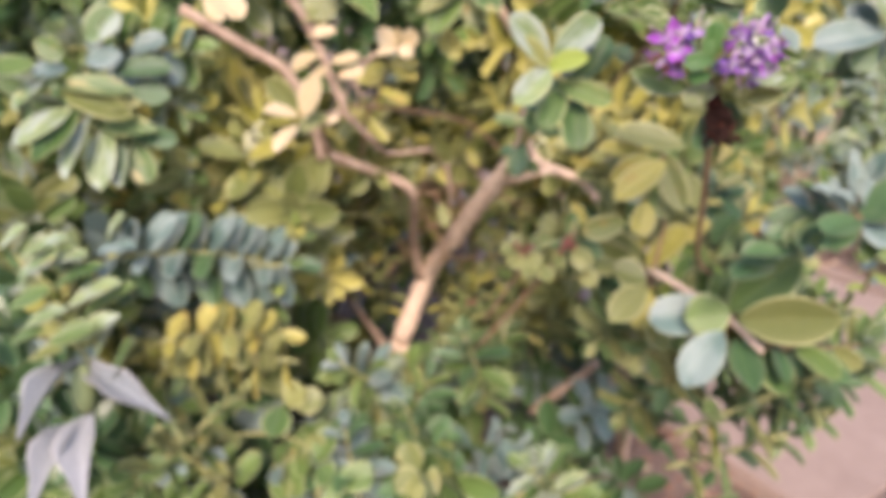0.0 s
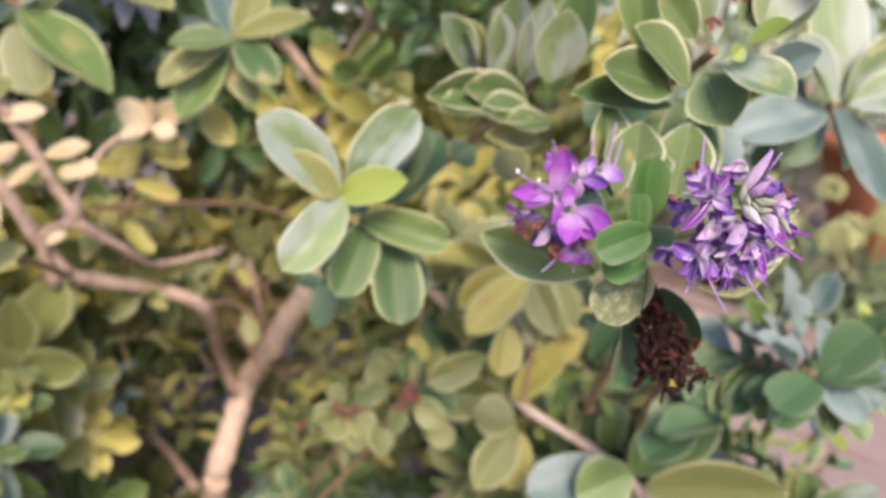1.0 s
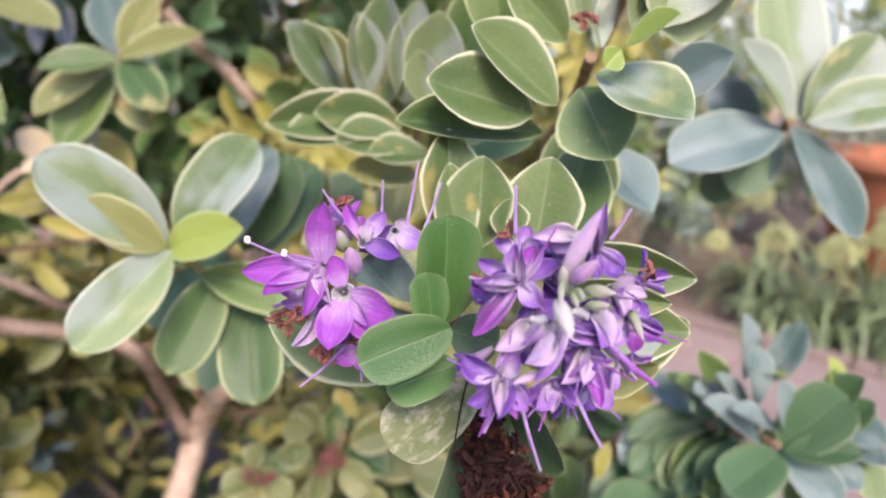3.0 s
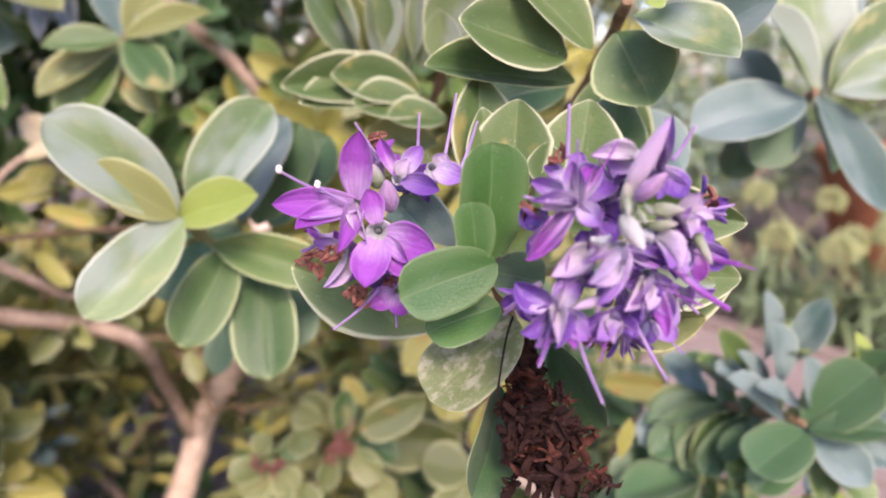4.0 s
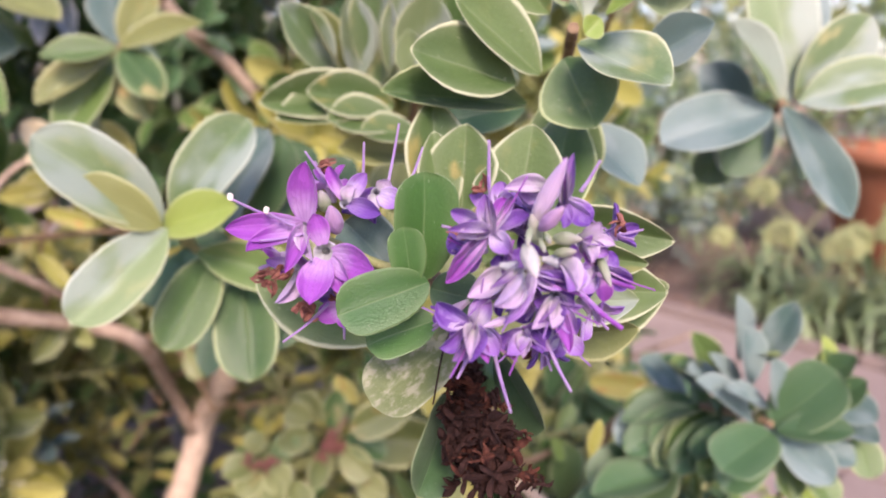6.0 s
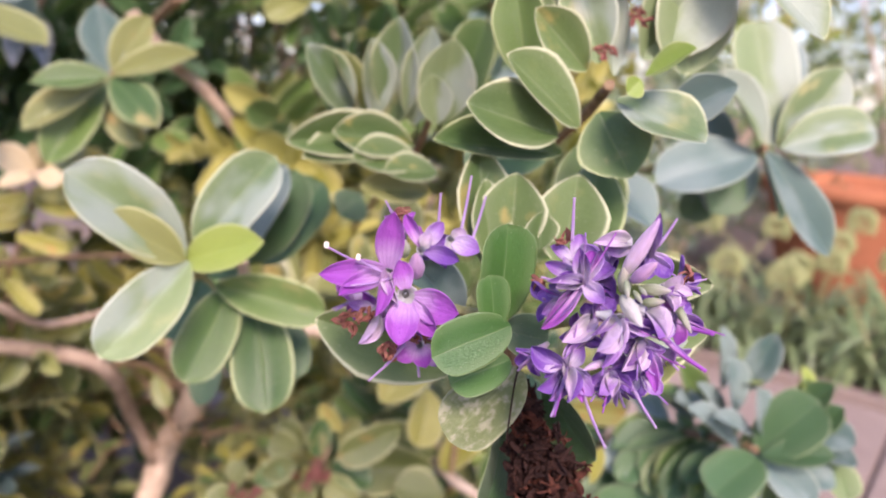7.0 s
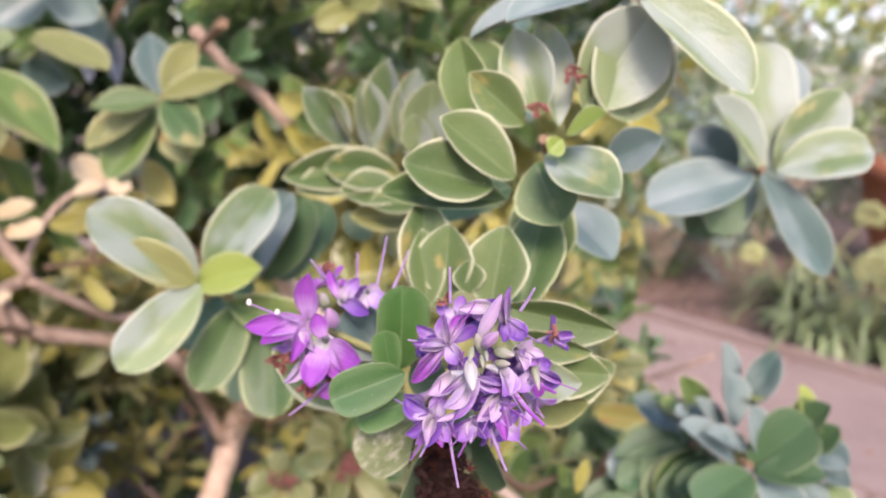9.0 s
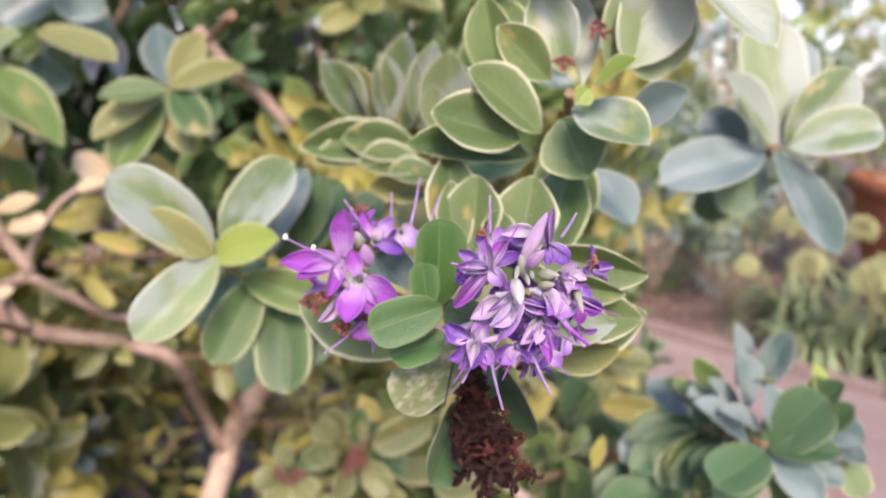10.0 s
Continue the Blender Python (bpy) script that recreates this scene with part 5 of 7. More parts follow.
leaves(lowest, (
    (0.0975, 0.3754, 0.6692, 0.1414, 0.3570, 0.7344, 0.0435, GREEN),
    (0.1038, 0.3605, 0.6664, 0.1721, 0.3091, 0.7020, 0.0447, OLIVE),
    (0.0990, 0.3875, 0.6597, 0.0264, 0.3682, 0.6531, 0.0415, BLUE),
    (0.0976, 0.3705, 0.6709, 0.0570, 0.3563, 0.6598, 0.0431, GREEN),
    (0.0893, 0.3484, 0.6580, 0.0583, 0.3034, 0.6200, 0.0363, BLUE),
    (0.1098, 0.3787, 0.6383, 0.1249, 0.3282, 0.6106, 0.0306, DARK),
    (0.1355, 0.3692, 0.6365, 0.1528, 0.3245, 0.6169, 0.0306, GREEN),
    (0.1203, 0.3978, 0.6580, 0.1664, 0.3678, 0.6872, 0.0259, BLUE),
    (0.1832, 0.3407, 0.6639, 0.1755, 0.3454, 0.6944, 0.0168, GREEN),
    (0.1932, 0.3376, 0.6670, 0.1906, 0.3405, 0.6978, 0.0148, OLIVE),
    (0.2010, 0.3355, 0.6702, 0.1998, 0.3375, 0.6995, 0.0138, GREEN),
    (0.1962, 0.3207, 0.6843, 0.2195, 0.3008, 0.7123, 0.0163, PALE),
    (0.1384, 0.3512, 0.6490, 0.1451, 0.3177, 0.6298, 0.0198, DARK),
    (0.1533, 0.3485, 0.6545, 0.1818, 0.3077, 0.6512, 0.0208, GREEN),
    (0.1685, 0.3437, 0.6573, 0.1866, 0.3049, 0.6461, 0.0198, DARK),
    (0.1832, 0.3395, 0.6617, 0.1989, 0.3144, 0.6593, 0.0178, OLIVE),
    (0.1975, 0.3357, 0.6672, 0.2122, 0.3149, 0.6692, 0.0168, PALE),
), (0.1, -0.85, 0.5))
leaves(lowest, (
    (0.0244, 0.4780, 0.6662, 0.0568, 0.4709, 0.7187, 0.0268, YELLOW),
    (0.0178, 0.4797, 0.6683, -0.0620, 0.4566, 0.6782, 0.0391, OLIVE),
    (0.0230, 0.5009, 0.6681, -0.0378, 0.4891, 0.6884, 0.0344, OLIVE),
    (0.0244, 0.4532, 0.6600, -0.0116, 0.4470, 0.6705, 0.0336, OLIVE),
    (0.0247, 0.4514, 0.6562, -0.0080, 0.4135, 0.6218, 0.0336, OLIVE),
    (0.0315, 0.4574, 0.6471, 0.0201, 0.4247, 0.6163, 0.0253, YELLOW),
    (0.0571, 0.4688, 0.6561, 0.0676, 0.4679, 0.6891, 0.0245, GREEN),
    (0.0748, 0.4649, 0.6314, 0.0554, 0.4693, 0.6699, 0.0249, GREEN),
    (0.0823, 0.4454, 0.6412, 0.0819, 0.4486, 0.6921, 0.0264, GREEN),
    (0.0958, 0.4344, 0.6485, 0.0972, 0.4367, 0.6901, 0.0260, GREEN),
    (0.0463, 0.5057, 0.6879, 0.0790, 0.4939, 0.7193, 0.0230, YELLOW),
    (0.0941, 0.4996, 0.6952, 0.1042, 0.4957, 0.7326, 0.0287, DARK),
    (0.1098, 0.4450, 0.7358, 0.1422, 0.4212, 0.7436, 0.0189, YELLOW),
    (0.1161, 0.4879, 0.6786, 0.1009, 0.4901, 0.7113, 0.0252, DARK),
    (0.1361, 0.4839, 0.6824, 0.1251, 0.4858, 0.7211, 0.0264, DARK),
    (0.0355, 0.4749, 0.6156, 0.0564, 0.4330, 0.5873, 0.0264, OLIVE),
    (0.0584, 0.4821, 0.6144, 0.0685, 0.4458, 0.5869, 0.0279, GREEN),
), (-0.1, -0.85, 0.45))
leafy_shoot(lowest, 12, (0.1329, 0.4487, 0.5861), (0.2353, 0.3775, 0.6823), 9, 0.0459, (GREEN, DARK, DARK), (95, 50), 0.0022)
leafy_shoot(lowest, 13, (0.1290, 0.4725, 0.5381), (0.2137, 0.3850, 0.6112), 8, 0.0481, (DARK, DARK, GREEN), (95, 50), 0.0022)
leafy_shoot(lowest, 14, (0.0374, 0.5150, 0.6234), (0.0962, 0.4354, 0.7035), 8, 0.0407, (GREEN, OLIVE, YOUNG), (95, 50), 0.0022)
leafy_shoot(lowest, 15, (0.0194, 0.5233, 0.6803), (0.0736, 0.4929, 0.7448), 6, 0.0407, (YELLOW, OLIVE, YELLOW), (95, 50), 0.0022)

low_shoots = (
    (-0.0334, 0.5913, 0.7319, -0.0046, 0.5548, 0.7874),
    (-0.0038, 0.5776, 0.6810, -0.0388, 0.5176, 0.6741),
    (0.0699, 0.5852, 0.6863, 0.0958, 0.5442, 0.7532),
    (0.0927, 0.5905, 0.6186, 0.1330, 0.5343, 0.6870),
    (0.0220, 0.5677, 0.5647, -0.0144, 0.5062, 0.5533),
    (0.1011, 0.5647, 0.5343, 0.0699, 0.4788, 0.5221),
    (0.1155, 0.6331, 0.6741, 0.1436, 0.5852, 0.7205),
    (-0.0198, 0.6141, 0.5943, -0.0562, 0.5654, 0.6528),
    (0.0684, 0.5480, 0.4887, 0.0312, 0.4993, 0.4674),
    (-0.0623, 0.6566, 0.7448, -0.0403, 0.6088, 0.7904),
    (0.1239, 0.5343, 0.6354, 0.1725, 0.4750, 0.7159),
    (0.1406, 0.4910, 0.6217, 0.1938, 0.4294, 0.6673),
    (0.1824, 0.5054, 0.5274, 0.2652, 0.4340, 0.6118),
    (0.1619, 0.5160, 0.4887, 0.2280, 0.4552, 0.5358),
    (0.0783, 0.5153, 0.6893, 0.1201, 0.4560, 0.6673),
    (0.0631, 0.5176, 0.5974, 0.0388, 0.4514, 0.5692),
    (0.1968, 0.5404, 0.5616, 0.2554, 0.4727, 0.5852),
    (0.1566, 0.6338, 0.5084, 0.1452, 0.5867, 0.6574),
    (0.1862, 0.6004, 0.5320, 0.1725, 0.5563, 0.6627),
    (0.2189, 0.6414, 0.5381, 0.1725, 0.6217, 0.6696),
    (0.1406, 0.6673, 0.4841, 0.1155, 0.6338, 0.5958),
    (0.2098, 0.5609, 0.5609, 0.1923, 0.5244, 0.6597),
    (0.1923, 0.7577, 0.5297, 0.2052, 0.7494, 0.6483),
    (0.0775, 0.3990, 0.5122, 0.1991, 0.3808, 0.6209),
    (0.0996, 0.4423, 0.5761, 0.2098, 0.4248, 0.6696),
    (0.1550, 0.4385, 0.5328, 0.2432, 0.4332, 0.6285),
    (0.0775, 0.4188, 0.4545, 0.1832, 0.3899, 0.5411),
)

golden = thing("leafy_shoot", (0.0340, 0.4766, 0.7211), "hebe shoot with yellowing leaves", "leafy shoot", "shoots of the shrub")
part("stem", tube(((0.0308, 0.4715, 0.6532), (0.0340, 0.4766, 0.7211), (0.0179, 0.4534, 0.7958)), 0.0024, 0.0014, 8, 6, 0.12), TWIG, golden)
leaves(golden, (
    (0.0196, 0.4270, 0.7947, -0.0234, 0.3984, 0.7596, 0.0292, YELLOW),
    (0.0080, 0.4388, 0.7956, -0.0289, 0.4175, 0.7710, 0.0247, YELLOW),
    (0.0094, 0.4366, 0.7511, 0.0049, 0.4123, 0.7209, 0.0271, YELLOW),
    (0.0182, 0.4688, 0.7957, 0.0445, 0.4270, 0.7479, 0.0280, OLIVE),
    (0.0383, 0.4682, 0.8044, -0.0282, 0.4529, 0.8195, 0.0290, OLIVE),
    (0.0374, 0.4847, 0.7855, 0.0298, 0.4460, 0.7318, 0.0235, OLIVE),
    (0.0082, 0.4781, 0.7872, -0.0472, 0.4632, 0.7981, 0.0210, YELLOW),
    (0.0161, 0.4891, 0.7933, 0.0050, 0.4858, 0.8198, 0.0267, OLIVE),
    (0.0500, 0.4904, 0.7741, 0.0635, 0.4615, 0.7405, 0.0271, OLIVE),
), (0, -0.85, 0.5))



# ---------------------------------------------------------------- the shrub's wood
shrub = thing("hebe_shrub", (-0.4178, 0.9598, -0.0400), "old sprawling hebe shrub with bare tan branches", "shrub")
part("trunk", tube(((-0.3378, 0.7998, 0.3539), (-0.3678, 0.8598, 0.2339), (-0.4178, 0.9598, -0.0500)), 0.017, 0.026, 12, 6, 0.15), BARK, shrub)
part("branch", tube(((-0.3378, 0.7998, 0.3539), (-0.3095, 0.8447, 0.4645), (-0.2443, 0.7541, 0.5845), (-0.1798, 0.6423, 0.6927), (-0.1287, 0.5525, 0.7623)), 0.0165, 0.0125, 14, 9, 0.16), BARK, shrub, "tan bark with small bumps")
part("branch", tube(((-0.1287, 0.5525, 0.7623), (-0.1347, 0.5097, 0.8033), (-0.1193, 0.4466, 0.8395)), 0.009, 0.006, 10, 6, 0.14), BARK, shrub)
part("branch", tube(((-0.2582, 0.7789, 0.5702), (-0.1980, 0.6967, 0.6726), (-0.1599, 0.6163, 0.7407), (-0.1331, 0.5377, 0.7891)), 0.006, 0.005, 9, 6, 0.12), BARK, shrub)
part("branch", tube(((-0.1285, 0.5518, 0.7595), (-0.0988, 0.5806, 0.7411), (-0.0614, 0.5987, 0.7266), (-0.0270, 0.5990, 0.6946), (0.0029, 0.5798, 0.6742)), 0.0062, 0.005, 9, 6, 0.12), BARK, shrub)
part("branch", tube(((-0.1674, 0.6348, 0.6975), (-0.1139, 0.5481, 0.7404), (-0.0919, 0.5705, 0.7406)), 0.004, 0.003, 8, 6, 0.12), BARK, shrub)
part("branch", tube(((-0.0614, 0.5987, 0.7266), (-0.0444, 0.5842, 0.7494), (-0.0338, 0.5574, 0.7665)), 0.003, 0.002, 8, 6, 0.12), BARK, shrub)
part("branch", tube(((-0.3171, 0.8398, 0.4611), (-0.3225, 0.7860, 0.5461), (-0.2939, 0.6532, 0.6636), (-0.3324, 0.6182, 0.6962), (-0.3829, 0.5515, 0.7295), (-0.3905, 0.5391, 0.7382)), 0.0085, 0.0068, 10, 6, 0.12), BARK_GREY, shrub)
part("branch", tube(((-0.3829, 0.5515, 0.7295), (-0.3943, 0.5331, 0.7648), (-0.4204, 0.5104, 0.8300), (-0.4595, 0.4800, 0.8597), (-0.5134, 0.4338, 0.8978)), 0.0068, 0.006, 10, 6, 0.14), BARK_GREY, shrub)
part("branch", tube(((-0.3884, 0.5361, 0.7249), (-0.3864, 0.5238, 0.7734), (-0.3488, 0.5074, 0.7970), (-0.3600, 0.4972, 0.8282), (-0.3806, 0.4781, 0.8886), (-0.4121, 0.4401, 0.9461), (-0.4219, 0.4213, 0.9770)), 0.0052, 0.0058, 10, 6, 0.1), BARK_GREY, shrub)
part("twig", tube(((-0.3494, 0.5029, 0.8034), (-0.3426, 0.5226, 0.8345), (-0.3271, 0.5432, 0.8587), (-0.2943, 0.5672, 0.8723)), 0.003, 0.002, 8, 6, 0.14), BARK_GREY, shrub)
part("twig", tube(((-0.3486, 0.5068, 0.7943), (-0.3301, 0.5456, 0.7615), (-0.3147, 0.5879, 0.7340), (-0.2693, 0.6453, 0.7343)), 0.0045, 0.003, 8, 6, 0.14), BARK_GREY, shrub)
part("twig", tube(((-0.3452, 0.5262, 0.7997), (-0.2951, 0.6284, 0.7861), (-0.2315, 0.7036, 0.7654), (-0.1795, 0.7535, 0.7167)), 0.0025, 0.002, 8, 6, 0.14), TWIG, shrub)
part("twig", tube(((-0.2606, 0.7894, 0.5704), (-0.2525, 0.7193, 0.6451), (-0.2589, 0.7034, 0.7029)), 0.0035, 0.003, 8, 6, 0.14), BARK_GREY, shrub)
part("twig", tube(((-0.2499, 0.7208, 0.6171), (-0.2708, 0.6957, 0.6524), (-0.2911, 0.6628, 0.6683)), 0.0028, 0.002, 8, 6, 0.14), TWIG, shrub)
part("branch", tube(((-0.3576, 0.7777, 0.3478), (-0.4209, 0.8306, 0.3753), (-0.4605, 0.8169, 0.4224), (-0.4896, 0.7823, 0.4502)), 0.0075, 0.005, 9, 6, 0.12), BARK_GREY, shrub)
part("twig", tube(((-0.4414, 0.8120, 0.3779), (-0.4717, 0.7567, 0.3899), (-0.4848, 0.6936, 0.4009)), 0.003, 0.002, 8, 6, 0.14), TWIG, shrub)
part("branch", tube(((-0.2693, 0.6835, 1.0036), (-0.2466, 0.7148, 0.9656), (-0.2185, 0.7446, 0.9341), (-0.1894, 0.7608, 0.8954), (-0.1747, 0.7725, 0.8727), (-0.1457, 0.8080, 0.7954), (-0.1329, 0.8914, 0.6659)), 0.0062, 0.0075, 10, 6, 0.12), BARK_GREY, shrub)
part("branch", tube(((-0.1827, 0.7618, 0.8872), (-0.1681, 0.7618, 0.9123), (-0.1553, 0.7605, 0.9387)), 0.0042, 0.0035, 8, 6, 0.12), BARK_GREY, shrub)
part("twig", tube(((-0.1781, 0.7832, 0.8807), (-0.1600, 0.7886, 0.9393), (-0.1160, 0.7813, 1.0091)), 0.004, 0.0032, 8, 6, 0.12), BARK_GREY, shrub)
part("branch", tube(((-0.0916, 0.7764, 0.2770), (-0.0363, 0.7661, 0.3500), (0.0002, 0.7413, 0.4074)), 0.009, 0.007, 8, 6, 0.14), BARK_GREY, shrub)

# olive shoot under the main branch, with spent flowers
olive_shoot = thing("leafy_shoot", (-0.0779, 0.4862, 0.6178), "dull olive hebe shoot with spent brown flowers under the branch", "leafy shoot", "shoots of the shrub")
part("stem", tube(((-0.1620, 0.5127, 0.5118), (-0.0995, 0.4405, 0.6294), (-0.0662, 0.4163, 0.6922), (-0.0565, 0.4298, 0.7125)), 0.0026, 0.0014, 8, 6, 0.12), TWIG, olive_shoot)
part("stem", tube(((-0.1531, 0.4888, 0.5601), (-0.1084, 0.4143, 0.6659), (-0.1099, 0.4059, 0.6908)), 0.0022, 0.0014, 8, 6, 0.12), TWIG, olive_shoot)
leaves(olive_shoot, (
    (-0.0782, 0.4207, 0.7028, -0.0982, 0.4046, 0.7017, 0.0191, OLIVE),
    (-0.0692, 0.4159, 0.6923, -0.0729, 0.3924, 0.6771, 0.0159, OLIVE),
    (-0.0582, 0.4188, 0.6943, -0.0382, 0.4021, 0.6831, 0.0215, OLIVE),
    (-0.0549, 0.4231, 0.7005, -0.0271, 0.4098, 0.6951, 0.0199, GREEN),
    (-0.0665, 0.4239, 0.7048, -0.0616, 0.4282, 0.7314, 0.0159, GREEN),
    (-0.0796, 0.4248, 0.7102, -0.0946, 0.4195, 0.7198, 0.0183, OLIVE),
    (-0.0494, 0.4342, 0.7189, -0.0645, 0.4328, 0.7390, 0.0135, YELLOW),
    (-0.0085, 0.4211, 0.7315, -0.0467, 0.3930, 0.7210, 0.0237, OLIVE),
    (-0.0764, 0.4438, 0.7018, -0.0932, 0.4407, 0.7204, 0.0207, OLIVE),
    (-0.0509, 0.4470, 0.7009, -0.0393, 0.4499, 0.7219, 0.0166, OLIVE),
    (-0.1109, 0.4051, 0.6900, -0.1285, 0.3886, 0.6902, 0.0191, OLIVE),
    (-0.1085, 0.4023, 0.6847, -0.1181, 0.3850, 0.6782, 0.0175, OLIVE),
    (-0.1036, 0.4053, 0.6872, -0.0890, 0.3931, 0.6778, 0.0207, OLIVE),
    (-0.1025, 0.4093, 0.6931, -0.0858, 0.4112, 0.7040, 0.0167, GREEN),
    (-0.1213, 0.4228, 0.6840, -0.1140, 0.4265, 0.6994, 0.0166, OLIVE),
    (-0.0995, 0.4031, 0.6824, -0.0972, 0.3830, 0.6692, 0.0183, OLIVE),
    (-0.0867, 0.4034, 0.6784, -0.0769, 0.3856, 0.6659, 0.0183, OLIVE),
    (-0.0486, 0.4272, 0.6682, -0.0277, 0.4129, 0.6609, 0.0199, OLIVE),
), (0.05, -0.85, 0.45))
rng = random.Random(77)
for q in ((-0.0627, 0.4087, 0.7021), (-0.0566, 0.4072, 0.6982), (-0.0660, 0.4060, 0.6986), (-0.1106, 0.3948, 0.6966), (-0.1041, 0.3946, 0.6937), (-0.0578, 0.4108, 0.7043)):
    for k in range(3):
        part("spent_flower", WITHERED[k], None, olive_shoot, "dry brown spent flower", Matrix.Translation(Vector(q) + Vector((rng.uniform(-1, 1), 0, rng.uniform(-1, 1))) * 0.005) @ Euler((rng.uniform(0, 6), rng.uniform(0, 6), 0)).to_matrix().to_4x4() @ Matrix.Scale(1.9, 4))

# bare twigs with cream leaves
cream = thing("cream_leaved_twig", (-0.3385, 0.4144, 0.7900), "bare twig with bleached cream and buff leaves", "leafy twig", "shoots of the shrub")
part("stem", tube(((-0.3829, 0.5515, 0.7295), (-0.3385, 0.4144, 0.7900), (-0.3445, 0.3753, 0.8075)), 0.003, 0.0015, 8, 6, 0.12), TWIG, cream)
leaves(cream, (
    (-0.3461, 0.3705, 0.8153, -0.3675, 0.3428, 0.8433, 0.0227, OLIVE),
    (-0.3363, 0.3626, 0.8086, -0.3214, 0.3612, 0.8495, 0.0263, CREAM),
    (-0.3399, 0.3606, 0.8087, -0.3624, 0.3305, 0.8144, 0.0224, CREAM),
    (-0.3405, 0.3584, 0.8014, -0.3511, 0.3273, 0.7788, 0.0204, CREAM),
    (-0.3492, 0.3729, 0.7866, -0.3182, 0.3784, 0.8110, 0.0211, OLIVE),
), (0, -0.8, 0.6))
leaves(cream, (
    (-0.3921, 0.4727, 0.8970, -0.3673, 0.4747, 0.9076, 0.0207, OLIVE),
    (-0.3828, 0.4762, 0.8795, -0.3490, 0.4787, 0.8883, 0.0155, CREAM),
    (-0.3668, 0.4710, 0.8617, -0.3838, 0.4427, 0.8413, 0.0238, CREAM),
    (-0.3561, 0.4742, 0.8473, -0.3683, 0.4540, 0.8319, 0.0153, CREAM),
    (-0.3574, 0.4853, 0.8512, -0.3237, 0.4874, 0.8624, 0.0161, CREAM),
    (-0.3485, 0.4874, 0.8374, -0.3194, 0.4890, 0.8448, 0.0161, CREAM),
    (-0.3561, 0.4727, 0.7837, -0.3402, 0.4748, 0.7928, 0.0092, CREAM),
    (-0.3059, 0.5628, 0.8683, -0.3246, 0.5443, 0.8905, 0.0233, CREAM),
    (-0.3038, 0.5637, 0.8695, -0.2784, 0.5620, 0.8885, 0.0221, CREAM),
    (-0.3015, 0.5536, 0.8671, -0.3199, 0.5367, 0.8626, 0.0170, CREAM),
    (-0.3005, 0.5541, 0.8682, -0.2790, 0.5528, 0.8665, 0.0170, CREAM),
    (-0.3049, 0.5633, 0.8695, -0.3014, 0.5572, 0.8932, 0.0184, CREAM),
    (-0.4223, 0.3371, 0.9315, -0.3866, 0.3338, 0.8990, 0.0247, CREAM),
    (-0.4230, 0.3361, 0.9199, -0.4049, 0.3302, 0.8940, 0.0198, CREAM),
), (0, -0.8, 0.6))

yellowing = thing("leafy_shoot", (-0.3458, 0.5870, 0.7765), "hebe shoot with yellow leaves on a bare twig", "leafy shoot", "shoots of the shrub")
part("stem", tube(((-0.3199, 0.5881, 0.8522), (-0.3303, 0.5896, 0.8148), (-0.3458, 0.5870, 0.7765), (-0.3596, 0.6107, 0.7177)), 0.0015, 0.0024, 8, 6, 0.12), TWIG, yellowing)
leaves(yellowing, (
    (-0.3242, 0.5862, 0.8491, -0.3417, 0.5635, 0.8295, 0.0217, YELLOW),
    (-0.3220, 0.5870, 0.8492, -0.2821, 0.5855, 0.8523, 0.0191, YELLOW),
    (-0.3229, 0.5861, 0.8450, -0.2796, 0.5817, 0.8332, 0.0204, YELLOW),
    (-0.3226, 0.5606, 0.8183, -0.2814, 0.5567, 0.8080, 0.0137, YELLOW),
    (-0.3386, 0.5686, 0.7794, -0.3078, 0.5581, 0.7545, 0.0140, YELLOW),
    (-0.3568, 0.5826, 0.7764, -0.3672, 0.5524, 0.7444, 0.0261, OLIVE),
    (-0.3246, 0.5831, 0.8283, -0.3559, 0.5539, 0.8295, 0.0217, YELLOW),
    (-0.3535, 0.5996, 0.7990, -0.3513, 0.5758, 0.7625, 0.0225, YELLOW),
    (-0.2940, 0.7241, 0.6944, -0.3024, 0.7014, 0.6692, 0.0197, YELLOW),
    (-0.2793, 0.7261, 0.6875, -0.2536, 0.7150, 0.6698, 0.0182, YELLOW),
    (-0.2451, 0.7738, 0.7181, -0.2216, 0.7582, 0.6922, 0.0187, YELLOW),
    (-0.2608, 0.6856, 0.6474, -0.2446, 0.6666, 0.6213, 0.0176, OLIVE),
), (0, -0.85, 0.5))

